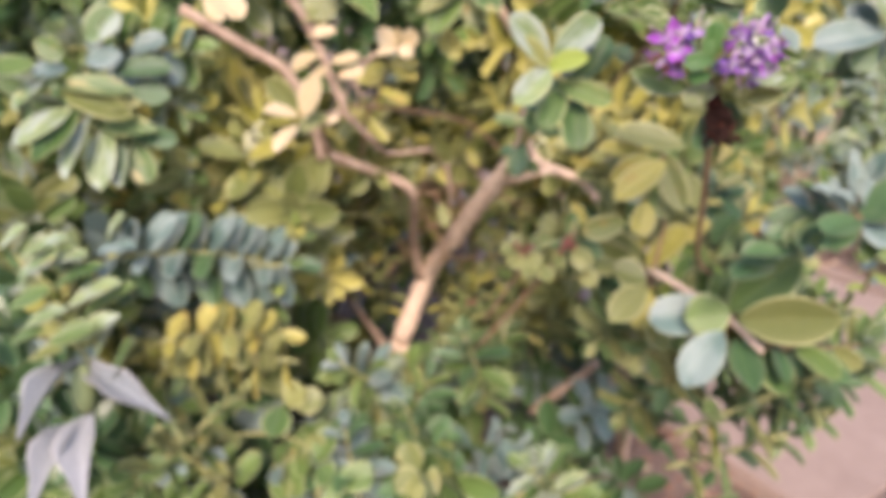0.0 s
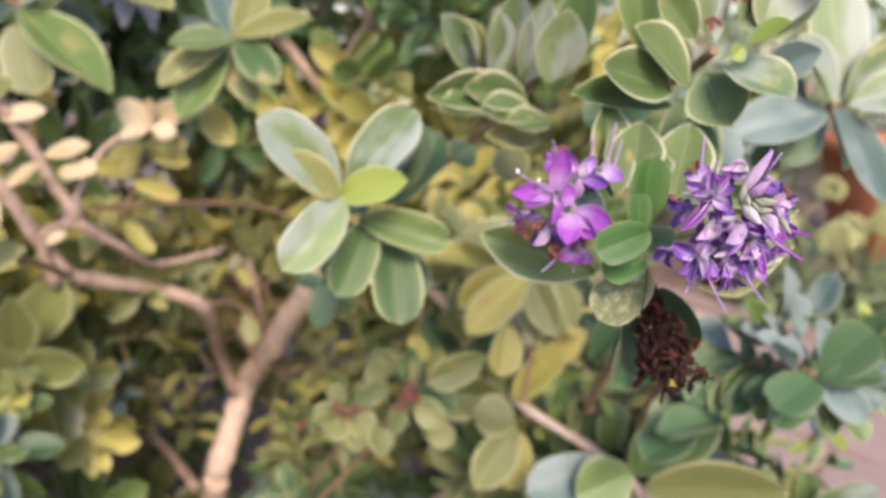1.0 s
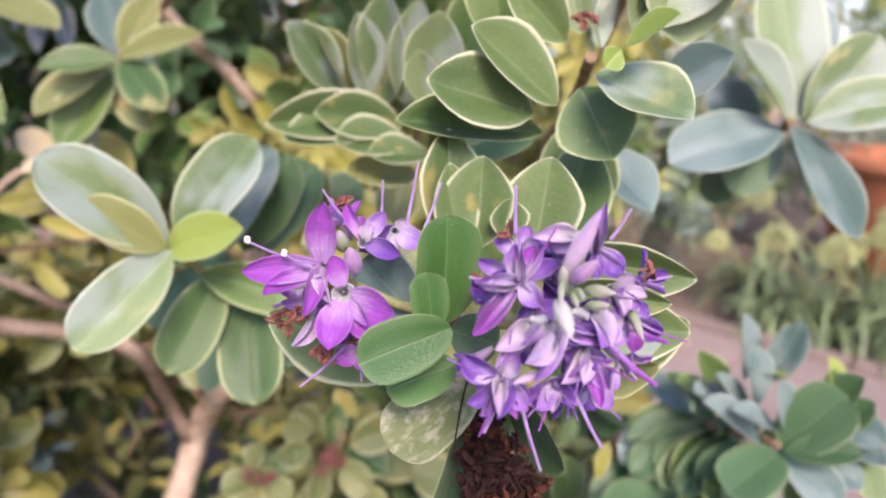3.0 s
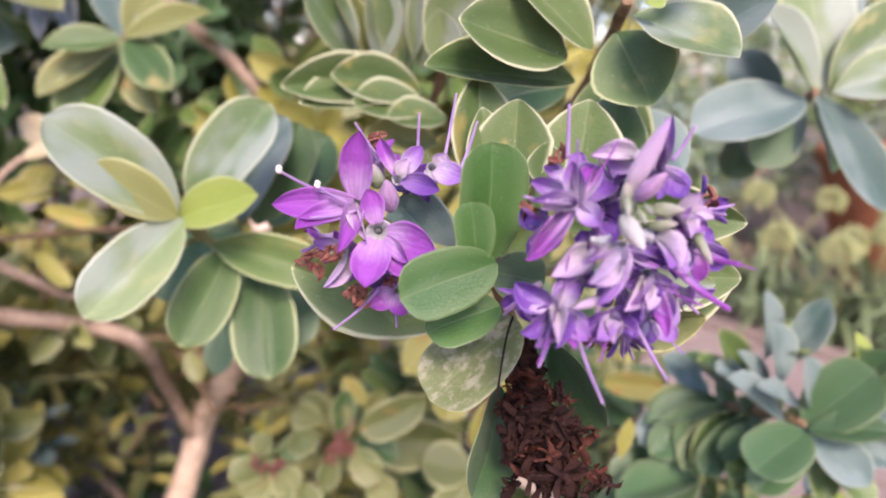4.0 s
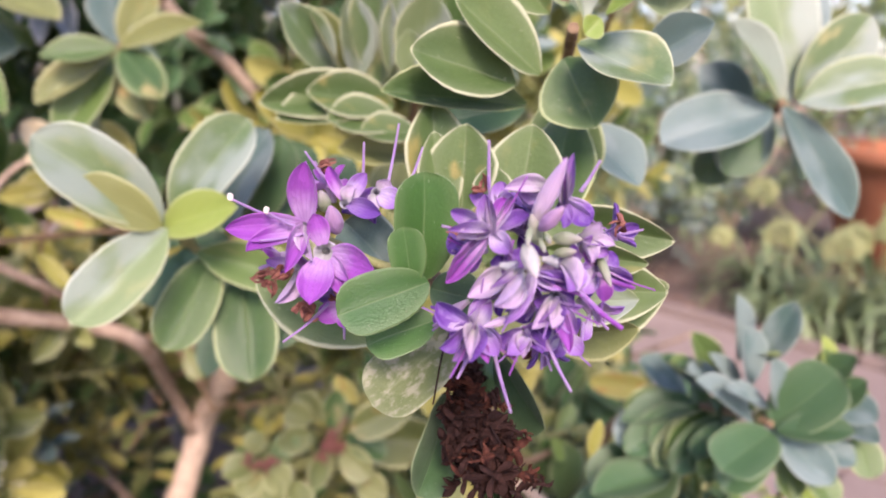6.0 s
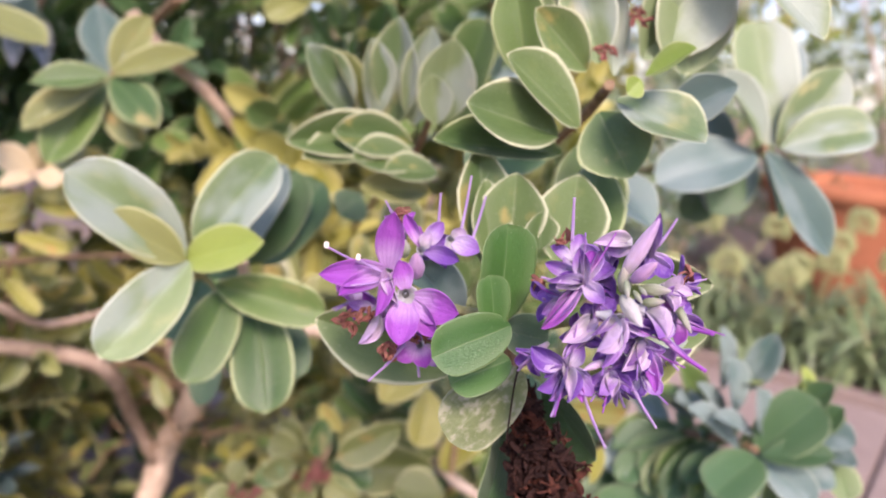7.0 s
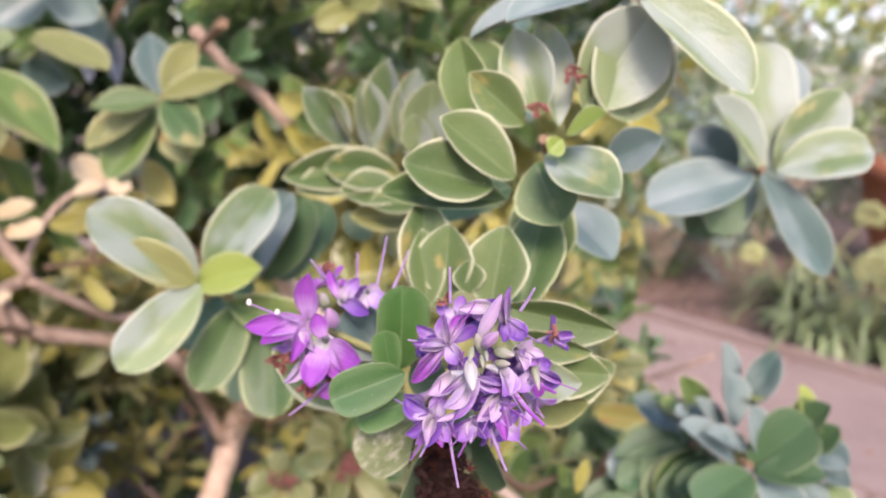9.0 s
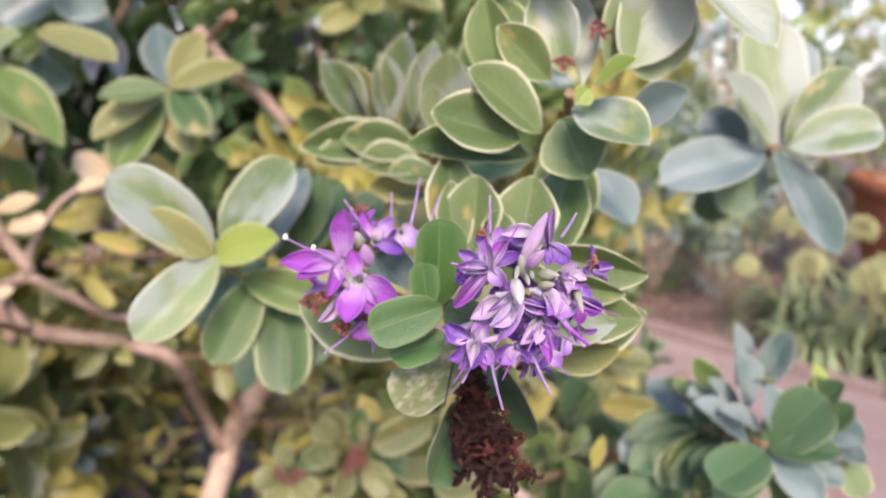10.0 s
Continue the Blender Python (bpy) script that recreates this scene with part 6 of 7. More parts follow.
# star of dull green leaves
star = thing("leafy_shoot", (-0.1687, 0.4576, 0.9856), "hebe shoot with a star of dull olive-green leaves", "leafy shoot", "shoots of the shrub")
part("stem", tube(((-0.1904, 0.4300, 0.9491), (-0.2013, 0.4664, 0.9550), (-0.2027, 0.5262, 0.9824), (-0.1526, 0.4435, 0.9975)), 0.0017, 0.0033, 8, 6, 0.12), TWIG, star)
leaves(star, (
    (-0.1904, 0.4300, 0.9491, -0.1353, 0.4164, 0.9629, 0.0195, OLIVE),
    (-0.1904, 0.4297, 0.9478, -0.1578, 0.4053, 0.9232, 0.0241, GREEN),
    (-0.1949, 0.4380, 0.9467, -0.2400, 0.4206, 0.9151, 0.0215, OLIVE),
    (-0.1917, 0.4298, 0.9484, -0.2285, 0.4107, 0.9419, 0.0183, GREEN),
    (-0.1943, 0.4389, 0.9499, -0.2022, 0.4415, 0.9897, 0.0269, BLUE),
    (-0.1933, 0.4389, 0.9500, -0.1705, 0.4399, 0.9842, 0.0222, OLIVE),
    (-0.2004, 0.4462, 0.9448, -0.2290, 0.4236, 0.8951, 0.0274, GREEN),
    (-0.2025, 0.4548, 0.9447, -0.1796, 0.4354, 0.9071, 0.0244, OLIVE),
    (-0.2321, 0.4853, 0.8989, -0.2045, 0.4688, 0.8713, 0.0244, YELLOW),
    (-0.2280, 0.4715, 0.9115, -0.2379, 0.4560, 0.8872, 0.0221, OLIVE),
), (0, -0.9, 0.3))
leaves(star, (
    (-0.4037, 0.5539, 0.9600, -0.3124, 0.5097, 0.8990, 0.0416, GREEN),
    (-0.4039, 0.5555, 0.9668, -0.3591, 0.5444, 0.9853, 0.0321, PALE),
    (-0.3228, 0.5077, 0.9865, -0.2473, 0.4680, 0.9693, 0.0239, OLIVE),
    (-0.4077, 0.5512, 0.9485, -0.3856, 0.5316, 0.8954, 0.0369, OLIVE),
), (0, -0.8, 0.6))
part("stem", tube(((-0.4037, 0.5545, 0.9623), (-0.4592, 0.6005, 0.9863), (-0.5584, 0.6976, 1.0556)), 0.0017, 0.0033, 8, 6, 0.12), TWIG, star)

# dry silver strap leaves, their sky reflection put into the base colour
flax = thing("strap_plant", (-0.5408, 0.2685, 0.5078), "clump of silvery dry strap leaves inside the shrub", "strap-leaved plant")
rng = random.Random(77)
part("crown", blob(0.012, 0.012, 0.03, 2), STRAP, flax, at=Matrix.Translation((-0.5273, 0.2514, 0.5201)))
for a, b, w in (
    ((-0.5337, 0.2444, 0.5501), (-0.5135, 0.1467, 0.5423), 0.0319),
    ((-0.5185, 0.2535, 0.5439), (-0.4182, 0.2310, 0.5260), 0.0306),
    ((-0.5080, 0.2335, 0.5047), (-0.4482, 0.1383, 0.4828), 0.0421),
    ((-0.5196, 0.2303, 0.4941), (-0.4930, 0.1265, 0.4803), 0.0370),
    ((-0.5363, 0.2674, 0.5431), (-0.4780, 0.2454, 0.5273), 0.0255),
    ((-0.5378, 0.2595, 0.5336), (-0.5344, 0.2240, 0.5654), 0.0217),
):
    a, b = Vector(a), Vector(b)
    out = (b - a)
    pt = leaf_shape(0.5, -0.35, 0.42, 5)
    part("blade", sheet_mesh("blade", *sheet(FINE_ROWS, FINE_COLS, pt, 0.03)), DRYSTRAP, flax, at=axes(a, b, (0, -0.6, 0.8)) @ Matrix.Diagonal((w, out.length, out.length * 0.6, 1)))

glint = thing("strap_plant", (-0.3578, 0.6783, 0.9906), "few silvery strap leaves high in the shrub", "strap-leaved plant")
part("stem", tube(((-0.3554, 0.6797, 0.9957), (-0.3667, 0.7403, 1.0373), (-0.3889, 0.8346, 1.1122)), 0.0032, 0.0048, 8, 5, 0.1), TWIG, glint)
for a, b, w in (
    ((-0.3554, 0.6790, 0.9932), (-0.3559, 0.6358, 0.9549), 0.0214),
    ((-0.3528, 0.6790, 0.9933), (-0.3268, 0.6358, 0.9549), 0.0203),
    ((-0.3580, 0.6797, 0.9956), (-0.3759, 0.6407, 0.9730), 0.0194),
):
    a, b = Vector(a), Vector(b)
    part("blade", sheet_mesh("blade", *sheet(FINE_ROWS, FINE_COLS, leaf_shape(0.5, -0.3, 2.0, 6), 0.03)), DRYSTRAP, glint, at=axes(a, b, (0.0800, -0.4000, 0.8700)) @ Matrix.Diagonal((w, (b - a).length, (b - a).length * 0.6, 1)))

# tangle of dry twigs behind the main branch
tangle = bmesh.new()
centre = Vector((-0.2774, 0.7543, 0.6069))
for k in range(34):
    a = centre + Vector((rng.uniform(-0.09, 0.07), rng.uniform(-0.02, 0.12), rng.uniform(-0.12, 0.06)))
    b = a + Vector((rng.uniform(-0.10, 0.10), rng.uniform(-0.04, 0.05), rng.uniform(-0.04, 0.10)))
    t = tube((a, (a + b) / 2 + Vector((0, 0, rng.uniform(-0.02, 0.02))), b), 0.0022, 0.0009, 5, 4, 0.1, k)
    me = bpy.data.meshes.new("tmp")
    t.to_mesh(me)
    t.free()
    tangle.from_mesh(me)
tagged(part("dry_twig_tangle", tangle, TWIG, shrub, "tangle of dry red-brown twigs"), kind="stuff")

# ---------------------------------------------------------------- the mass of leaves
near_shoots = (
    (-0.5382, 0.8370, 0.4109, -0.4977, 0.7722, 0.5459),
    (-0.5643, 0.7830, 0.4199, -0.5067, 0.7479, 0.5252),
    (-0.4473, 0.8361, 0.6089, -0.4419, 0.8262, 0.7376),
    (-0.5256, 0.8433, 0.5333, -0.3915, 0.8064, 0.5702),
    (-0.5562, 0.8532, 0.5675, -0.4311, 0.8136, 0.5963),
    (-0.2079, 0.9135, 0.2867, -0.1323, 0.8802, 0.5018),
    (-0.2853, 0.9486, 0.2786, -0.2313, 0.8748, 0.4145),
    (-0.1008, 0.9405, 0.3200, -0.0990, 0.8559, 0.5153),
    (-0.4518, 0.9477, 0.2741, -0.4041, 0.8919, 0.4082),
    (-0.1692, 0.8901, 0.3047, -0.0585, 0.8271, 0.4145),
)
far_shoots = (
    (-0.7371, 0.5511, 0.7986, -0.6033, 0.4332, 0.7276),
    (-0.6657, 0.4058, 0.5891, -0.3801, 0.4091, 0.6267),
    (-0.3682, 0.4330, 0.4924, -0.5017, 0.3326, 0.5311),
    (-0.7947, 0.5509, 0.8306, -0.5986, 0.4918, 0.8431),
    (-0.2770, 0.4268, 0.2996, -0.2897, 0.3877, 0.4410),
    (-0.1850, 0.4877, 0.2951, -0.2346, 0.4597, 0.4413),
    (-0.4017, 0.3344, 0.3551, -0.4592, 0.2923, 0.4405),
    (-0.0210, 0.4877, 0.3199, -0.0698, 0.4449, 0.3989),
)
more_shoots = (
    (-0.7506, 0.4566, 0.6605, -0.6753, 0.3504, 0.6344),
    (-0.5786, 0.5320, 0.6505, -0.5314, 0.4613, 0.7174),
    (-0.4522, 0.4471, 0.5333, -0.3866, 0.4537, 0.6605),
    (-0.5553, 0.4020, 0.5643, -0.6432, 0.3250, 0.5927),
    (-0.1539, 0.6137, 0.3885, -0.1875, 0.5619, 0.5066),
    (-0.2739, 0.5495, 0.3994, -0.3330, 0.4779, 0.4766),
    (-0.4984, 0.2822, 0.3861, -0.4017, 0.3393, 0.4904),
)
outer_shoots = (
    (-0.7169, 0.3867, 0.5650, -0.4578, 0.4604, 0.5965),
    (-0.7241, 0.3685, 0.5177, -0.4721, 0.4150, 0.5507),
    (-0.6057, 0.3480, 0.4888, -0.4418, 0.4891, 0.4495),
    (-0.8258, 0.5303, 0.7913, -0.5617, 0.3795, 0.7482),
    (-0.6898, 0.4982, 0.8415, -0.5041, 0.4226, 0.7868),
    (-0.8090, 0.4741, 0.6718, -0.6072, 0.3256, 0.6455),
    (-0.5929, 0.3281, 0.3023, -0.4920, 0.3099, 0.4366),
    (-0.4393, 0.3738, 0.3161, -0.4777, 0.3555, 0.4344),
    (-0.3305, 0.4058, 0.3195, -0.3266, 0.5103, 0.3920),
    (-0.2458, 0.4682, 0.3486, -0.2395, 0.6047, 0.4132),
    (-0.1659, 0.5905, 0.3796, -0.1420, 0.7094, 0.4569),
    (-0.6961, 0.3276, 0.3863, -0.5704, 0.2902, 0.5245),
)
outer_tones = ((BLUE, GREEN, BLUE), (GREEN, BLUE, BLUE), (OLIVE, YELLOW, OLIVE), (PALE, GREEN), (PALE, GREEN), (GREEN, PALE), (DARK, GREEN), (GREEN, DARK), (GREEN, BLUE), (DARK, GREEN), (OLIVE, GREEN), (BLUE, DARK))
near_tones = ((BLUE, GREEN, BLUE), (GREEN, BLUE), (GREEN, DARK), (GREEN, BLUE), (BLUE, GREEN), (OLIVE, GREEN), (GREEN, OLIVE), (YOUNG, GREEN), (DARK, GREEN), (GREEN, OLIVE),
              (OLIVE, GREEN, PALE), (BLUE, GREEN, BLUE), (YELLOW, OLIVE, YELLOW), (BLUE, GREEN, PALE), (BLUE, DARK), (DARK, GREEN), (GREEN, OLIVE), (GREEN, PALE),
              (PALE, OLIVE), (GREEN, OLIVE), (GREEN, YOUNG), (PALE, GREEN), (GREEN, DARK), (GREEN, BLUE), (GREEN, OLIVE))
SHOOT_LABELS = {GREEN: "green hebe shoot with pale-edged oval leaves inside the shrub", BLUE: "hebe shoot with grey-blue crowded oval leaves", YELLOW: "hebe shoot with yellowing leaves inside the shrub",
                YOUNG: "fresh yellow-green hebe shoot among older leaves", OLIVE: "hebe shoot with dull olive-green leaves", DARK: "shaded hebe shoot with dark green leaves", PALE: "hebe shoot with pale grey-green drooping leaves"}


def single_shoot(seed, base, tip, pairs, size, tones, spread, r):
    """A shoot of the shrub as a thing of its own."""
    ob = thing("leafy_shoot", base, SHOOT_LABELS[tones[0]], "leafy shoot", "shoots of the shrub")
    leafy_shoot(ob, seed, base, tip, pairs, size, tones, spread, r)
    return ob


for k, (x, y, z, a, b, c) in enumerate(near_shoots + far_shoots + more_shoots):
    pairs = 5 + int((Vector((x, y, z)) - Vector((a, b, c))).length / 0.020)
    single_shoot(200 + k, (x, y, z), (a, b, c), min(10, pairs), 0.046 if k < 10 else 0.060, near_tones[k], (100, 40), 0.0024)
for k, (x, y, z, a, b, c) in enumerate(outer_shoots):
    pairs = 5 + int((Vector((x, y, z)) - Vector((a, b, c))).length / 0.022)
    single_shoot(300 + k, (x, y, z), (a, b, c), min(11, pairs), 0.060 if k < 12 else 0.050, outer_tones[k], (96, 40), 0.0026)
for k, (x, y, z, a, b, c) in enumerate(low_shoots):
    single_shoot(60 + k, (x, y, z), (a, b, c), 9, 0.054, ((OLIVE, YELLOW, OLIVE), (GREEN, DARK, OLIVE), (DARK, OLIVE, GREEN))[k % 3] if k < 10 else (GREEN, DARK, OLIVE) if k < 17 else (DARK, OLIVE, GREEN, DARK), (98, 45), 0.0026)
for x, y, z in ((-0.2089, 0.7329, 0.4759), (-0.2015, 0.7357, 0.4788), (-0.1145, 0.7343, 0.5004), (-0.1229, 0.7358, 0.5048)):
    part("withered_flower", WITHERED[rng.randrange(3)], None, shrub, "shrivelled red-brown flower", Matrix.Translation((x, y, z)) @ Matrix.Scale(3.2, 4))


back_shoots = (
    ((-0.4391, 0.8387, 0.4957), (-0.4357, 0.8159, 0.5700), (YELLOW, OLIVE, OLIVE)),
    ((-0.4822, 0.8055, 0.4798), (-0.4714, 0.7869, 0.5518), (YELLOW, OLIVE, OLIVE)),
    ((-0.4047, 0.9022, 0.5157), (-0.4122, 0.8754, 0.5688), (YELLOW, OLIVE, OLIVE)),
    ((-0.5058, 0.7629, 0.5474), (-0.4753, 0.7445, 0.6003), (YELLOW, OLIVE, OLIVE)),
    ((-0.4464, 0.7959, 0.4305), (-0.4148, 0.7868, 0.4929), (YELLOW, OLIVE, OLIVE)),
    ((-0.3879, 0.8556, 0.3777), (-0.3890, 0.8536, 0.4564), (YELLOW, OLIVE, OLIVE)),
    ((-0.2104, 0.9383, 0.4159), (-0.1896, 0.9235, 0.4877), (YELLOW, OLIVE, OLIVE)),
    ((-0.2877, 0.9104, 0.3646), (-0.2772, 0.9136, 0.4451), (YELLOW, OLIVE, OLIVE)),
    ((-0.3824, 0.8004, 0.5334), (-0.4187, 0.7527, 0.6268), (OLIVE, GREEN, YELLOW)),
    ((-0.3661, 0.8021, 0.4782), (-0.3905, 0.7797, 0.5732), (OLIVE, GREEN, YELLOW)),
    ((-0.1691, 0.8909, 0.3633), (-0.1358, 0.8870, 0.4650), (OLIVE, GREEN, YELLOW)),
    ((-0.2126, 0.8666, 0.3415), (-0.2289, 0.8482, 0.4319), (OLIVE, GREEN, YELLOW)),
    ((-0.0561, 0.8943, 0.3471), (-0.0729, 0.8863, 0.4504), (OLIVE, GREEN, YELLOW)),
    ((-0.4398, 0.7057, 0.6057), (-0.4412, 0.6774, 0.6567), (OLIVE, GREEN, YELLOW)),
    ((-0.1786, 0.8260, 0.4726), (-0.1955, 0.7979, 0.5649), (OLIVE, GREEN, YELLOW)),
    ((-0.1275, 0.8213, 0.4989), (-0.1479, 0.7972, 0.6047), (OLIVE, GREEN, YELLOW)),
    ((-0.0797, 0.8140, 0.5526), (-0.1007, 0.7905, 0.6369), (OLIVE, GREEN, YELLOW)),
    ((-0.0524, 0.7854, 0.4868), (-0.0705, 0.7681, 0.5718), (OLIVE, GREEN, YELLOW)),
    ((-0.2246, 0.8049, 0.4015), (-0.2086, 0.7916, 0.5035), (OLIVE, GREEN, YELLOW)),
    ((-0.1118, 0.8031, 0.4153), (-0.1547, 0.7711, 0.4916), (OLIVE, GREEN, YELLOW)),
    ((-0.1951, 0.8449, 0.5747), (-0.1658, 0.8270, 0.6366), (OLIVE, GREEN, YELLOW)),
    ((-0.0496, 0.7990, 0.5964), (-0.0391, 0.7787, 0.6629), (OLIVE, GREEN, YELLOW)),
    ((-0.0870, 0.8092, 0.4244), (-0.1092, 0.7898, 0.5238), (OLIVE, GREEN, YELLOW)),
    # dark-toned shoots added to stand in for shade behind the spent spike
    ((0.1055, 0.4869, 0.5809), (0.1130, 0.4722, 0.6710), (DARK, GREEN, DARK)),
    ((0.1441, 0.4788, 0.5835), (0.1401, 0.4569, 0.6581), (DARK, OLIVE, DARK)),
    ((0.0699, 0.4877, 0.5736), (0.0800, 0.4659, 0.6498), (DARK, DARK, GREEN)),
    ((0.1070, 0.5863, 0.5128), (0.1222, 0.5693, 0.6096), (DARK, GREEN, DARK)),
    ((-0.2025, 0.7414, 0.3793), (-0.2158, 0.7351, 0.4659), (OLIVE, GREEN, OLIVE)),
    ((-0.1317, 0.7664, 0.4009), (-0.1147, 0.7609, 0.4853), (OLIVE, YELLOW, GREEN)),
    ((-0.1793, 0.8244, 0.4680), (-0.0987, 0.8092, 0.5563), (YELLOW, OLIVE, GREEN)),
    ((-0.2580, 0.7564, 0.3829), (-0.1915, 0.7602, 0.4606), (GREEN, OLIVE, GREEN)),
    ((-0.0742, 0.7941, 0.4390), (-0.1280, 0.7752, 0.5137), (OLIVE, OLIVE, YELLOW)),
    ((-0.4659, 0.6600, 0.6156), (-0.3478, 0.6821, 0.6187), (OLIVE, YELLOW, OLIVE)),
    ((-0.4056, 0.6463, 0.5239), (-0.4072, 0.6336, 0.6151), (BLUE, GREEN, BLUE)),
    ((-0.4407, 0.6139, 0.5110), (-0.4091, 0.6082, 0.5733), (BLUE, GREEN, PALE)),
    ((-0.2572, 0.8323, 0.3748), (-0.2235, 0.8319, 0.4538), (OLIVE, YELLOW, OLIVE)),
    ((-0.1291, 0.8459, 0.3520), (-0.1429, 0.8424, 0.4418), (OLIVE, GREEN, YELLOW)),
    ((-0.1020, 0.8824, 0.4012), (-0.1171, 0.8787, 0.4995), (YELLOW, OLIVE, OLIVE)),
    ((-0.4549, 0.7974, 0.5680), (-0.4669, 0.7609, 0.6415), (YELLOW, OLIVE, YELLOW)),
    ((-0.5087, 0.8016, 0.6534), (-0.4509, 0.7960, 0.7136), (YELLOW, OLIVE, YELLOW)),
)
for k, (base, tip, tones) in enumerate(back_shoots):
    single_shoot(500 + k, base, tip, 7, 0.046, tones, (98, 40), 0.0022)

# shoots at the open side of the shrub
SIDE_FAN = (
    (-0.5873, 0.3442, 0.7918, -0.6062, 0.2810, 0.7642, 0.0257, PALE),
    (-0.5832, 0.3473, 0.7901, -0.5917, 0.2878, 0.7432, 0.0325, GREEN),
    (-0.5719, 0.3559, 0.7874, -0.5694, 0.3009, 0.7271, 0.0379, PALE),
    (-0.5606, 0.3617, 0.7728, -0.5474, 0.3217, 0.7158, 0.0325, PALE),
    (-0.5784, 0.3520, 0.7942, -0.5201, 0.3667, 0.7988, 0.0271, OLIVE),
    (-0.5682, 0.3553, 0.7711, -0.5063, 0.3696, 0.7724, 0.0298, GREEN),
    (-0.5435, 0.3736, 0.7687, -0.4923, 0.3825, 0.7622, 0.0230, DARK),
    (-0.5990, 0.3387, 0.8155, -0.5253, 0.3570, 0.8156, 0.0257, GREEN),
    (-0.5949, 0.3407, 0.8071, -0.5231, 0.3541, 0.7899, 0.0285, OLIVE),
    (-0.5487, 0.3672, 0.7581, -0.5366, 0.3395, 0.7156, 0.0312, PALE),
    (-0.5372, 0.3749, 0.7550, -0.5142, 0.3601, 0.7189, 0.0285, GREEN),
    (-0.6030, 0.3362, 0.8211, -0.6142, 0.2932, 0.7961, 0.0271, PALE),
    (-0.5914, 0.3480, 0.8327, -0.6047, 0.3163, 0.8280, 0.0244, BLUE),
    (-0.5793, 0.3588, 0.8389, -0.5424, 0.3687, 0.8503, 0.0271, BLUE),
    (-0.5581, 0.3739, 0.8284, -0.4996, 0.3877, 0.8418, 0.0244, DARK),
    (-0.5445, 0.3814, 0.8113, -0.5026, 0.3896, 0.8088, 0.0257, DARK),
    (-0.6143, 0.3286, 0.8374, -0.6271, 0.2912, 0.8276, 0.0271, GREEN),
    (-0.5792, 0.3615, 0.8615, -0.5450, 0.3680, 0.8920, 0.0339, PALE),
    (-0.5538, 0.3818, 0.8688, -0.5601, 0.3656, 0.8853, 0.0298, PALE),
    (-0.5451, 0.3866, 0.8522, -0.5091, 0.3945, 0.8695, 0.0244, BLUE),
    (-0.6141, 0.3315, 0.8594, -0.5864, 0.3357, 0.8451, 0.0244, GREEN),
)
SIDE_STACK = (
    (-0.5722, 0.2445, 0.6617, -0.5360, 0.2609, 0.6825, 0.0255, PALE),
    (-0.5611, 0.2480, 0.6475, -0.5220, 0.2653, 0.6686, 0.0268, PALE),
    (-0.5491, 0.2504, 0.6307, -0.5046, 0.2699, 0.6550, 0.0281, GREEN),
    (-0.5360, 0.2514, 0.6112, -0.4887, 0.2723, 0.6386, 0.0293, PALE),
    (-0.5226, 0.2576, 0.6017, -0.4750, 0.2795, 0.6351, 0.0293, GREEN),
    (-0.5734, 0.2320, 0.6395, -0.5429, 0.2483, 0.6680, 0.0242, PALE),
    (-0.5724, 0.2206, 0.6176, -0.5424, 0.2360, 0.6373, 0.0255, GREEN),
    (-0.5599, 0.2214, 0.5985, -0.5245, 0.2380, 0.6158, 0.0268, PALE),
    (-0.5418, 0.2274, 0.5808, -0.5009, 0.2462, 0.6014, 0.0268, GREEN),
    (-0.5247, 0.2410, 0.5776, -0.4834, 0.2616, 0.6071, 0.0268, PALE),
    (-0.5651, 0.2078, 0.5857, -0.5403, 0.2213, 0.6022, 0.0230, GREEN),
    (-0.5887, 0.2329, 0.6716, -0.5652, 0.2452, 0.6943, 0.0255, PALE),
    (-0.5189, 0.2945, 0.6688, -0.5049, 0.3011, 0.7003, 0.0281, PALE),
    (-0.5049, 0.2464, 0.5599, -0.4913, 0.2592, 0.6067, 0.0293, PALE),
    (-0.4885, 0.2483, 0.5430, -0.4743, 0.2616, 0.5838, 0.0306, GREEN),
    (-0.5509, 0.2106, 0.5689, -0.5227, 0.2235, 0.5803, 0.0217, OLIVE),
    (-0.5254, 0.2848, 0.6587, -0.4885, 0.2978, 0.6724, 0.0255, BLUE),
)
SIDE_BUDS = (
    (-0.5420, 0.4758, 0.6839, -0.5411, 0.4683, 0.7341, 0.0348, PALE),
    (-0.5380, 0.4750, 0.6736, -0.5188, 0.4804, 0.7077, 0.0257, OLIVE),
    (-0.5311, 0.4759, 0.6633, -0.5514, 0.4506, 0.6740, 0.0227, YELLOW),
    (-0.4801, 0.4880, 0.6144, -0.4889, 0.4800, 0.6622, 0.0363, PALE),
    (-0.4583, 0.4995, 0.6142, -0.4162, 0.5100, 0.6480, 0.0379, GREEN),
    (-0.4688, 0.4967, 0.6212, -0.4480, 0.5032, 0.6604, 0.0303, GREEN),
    (-0.4943, 0.4774, 0.6079, -0.5067, 0.4670, 0.6469, 0.0303, GREEN),
    (-0.5233, 0.4830, 0.6700, -0.5150, 0.4841, 0.7002, 0.0227, OLIVE),
)
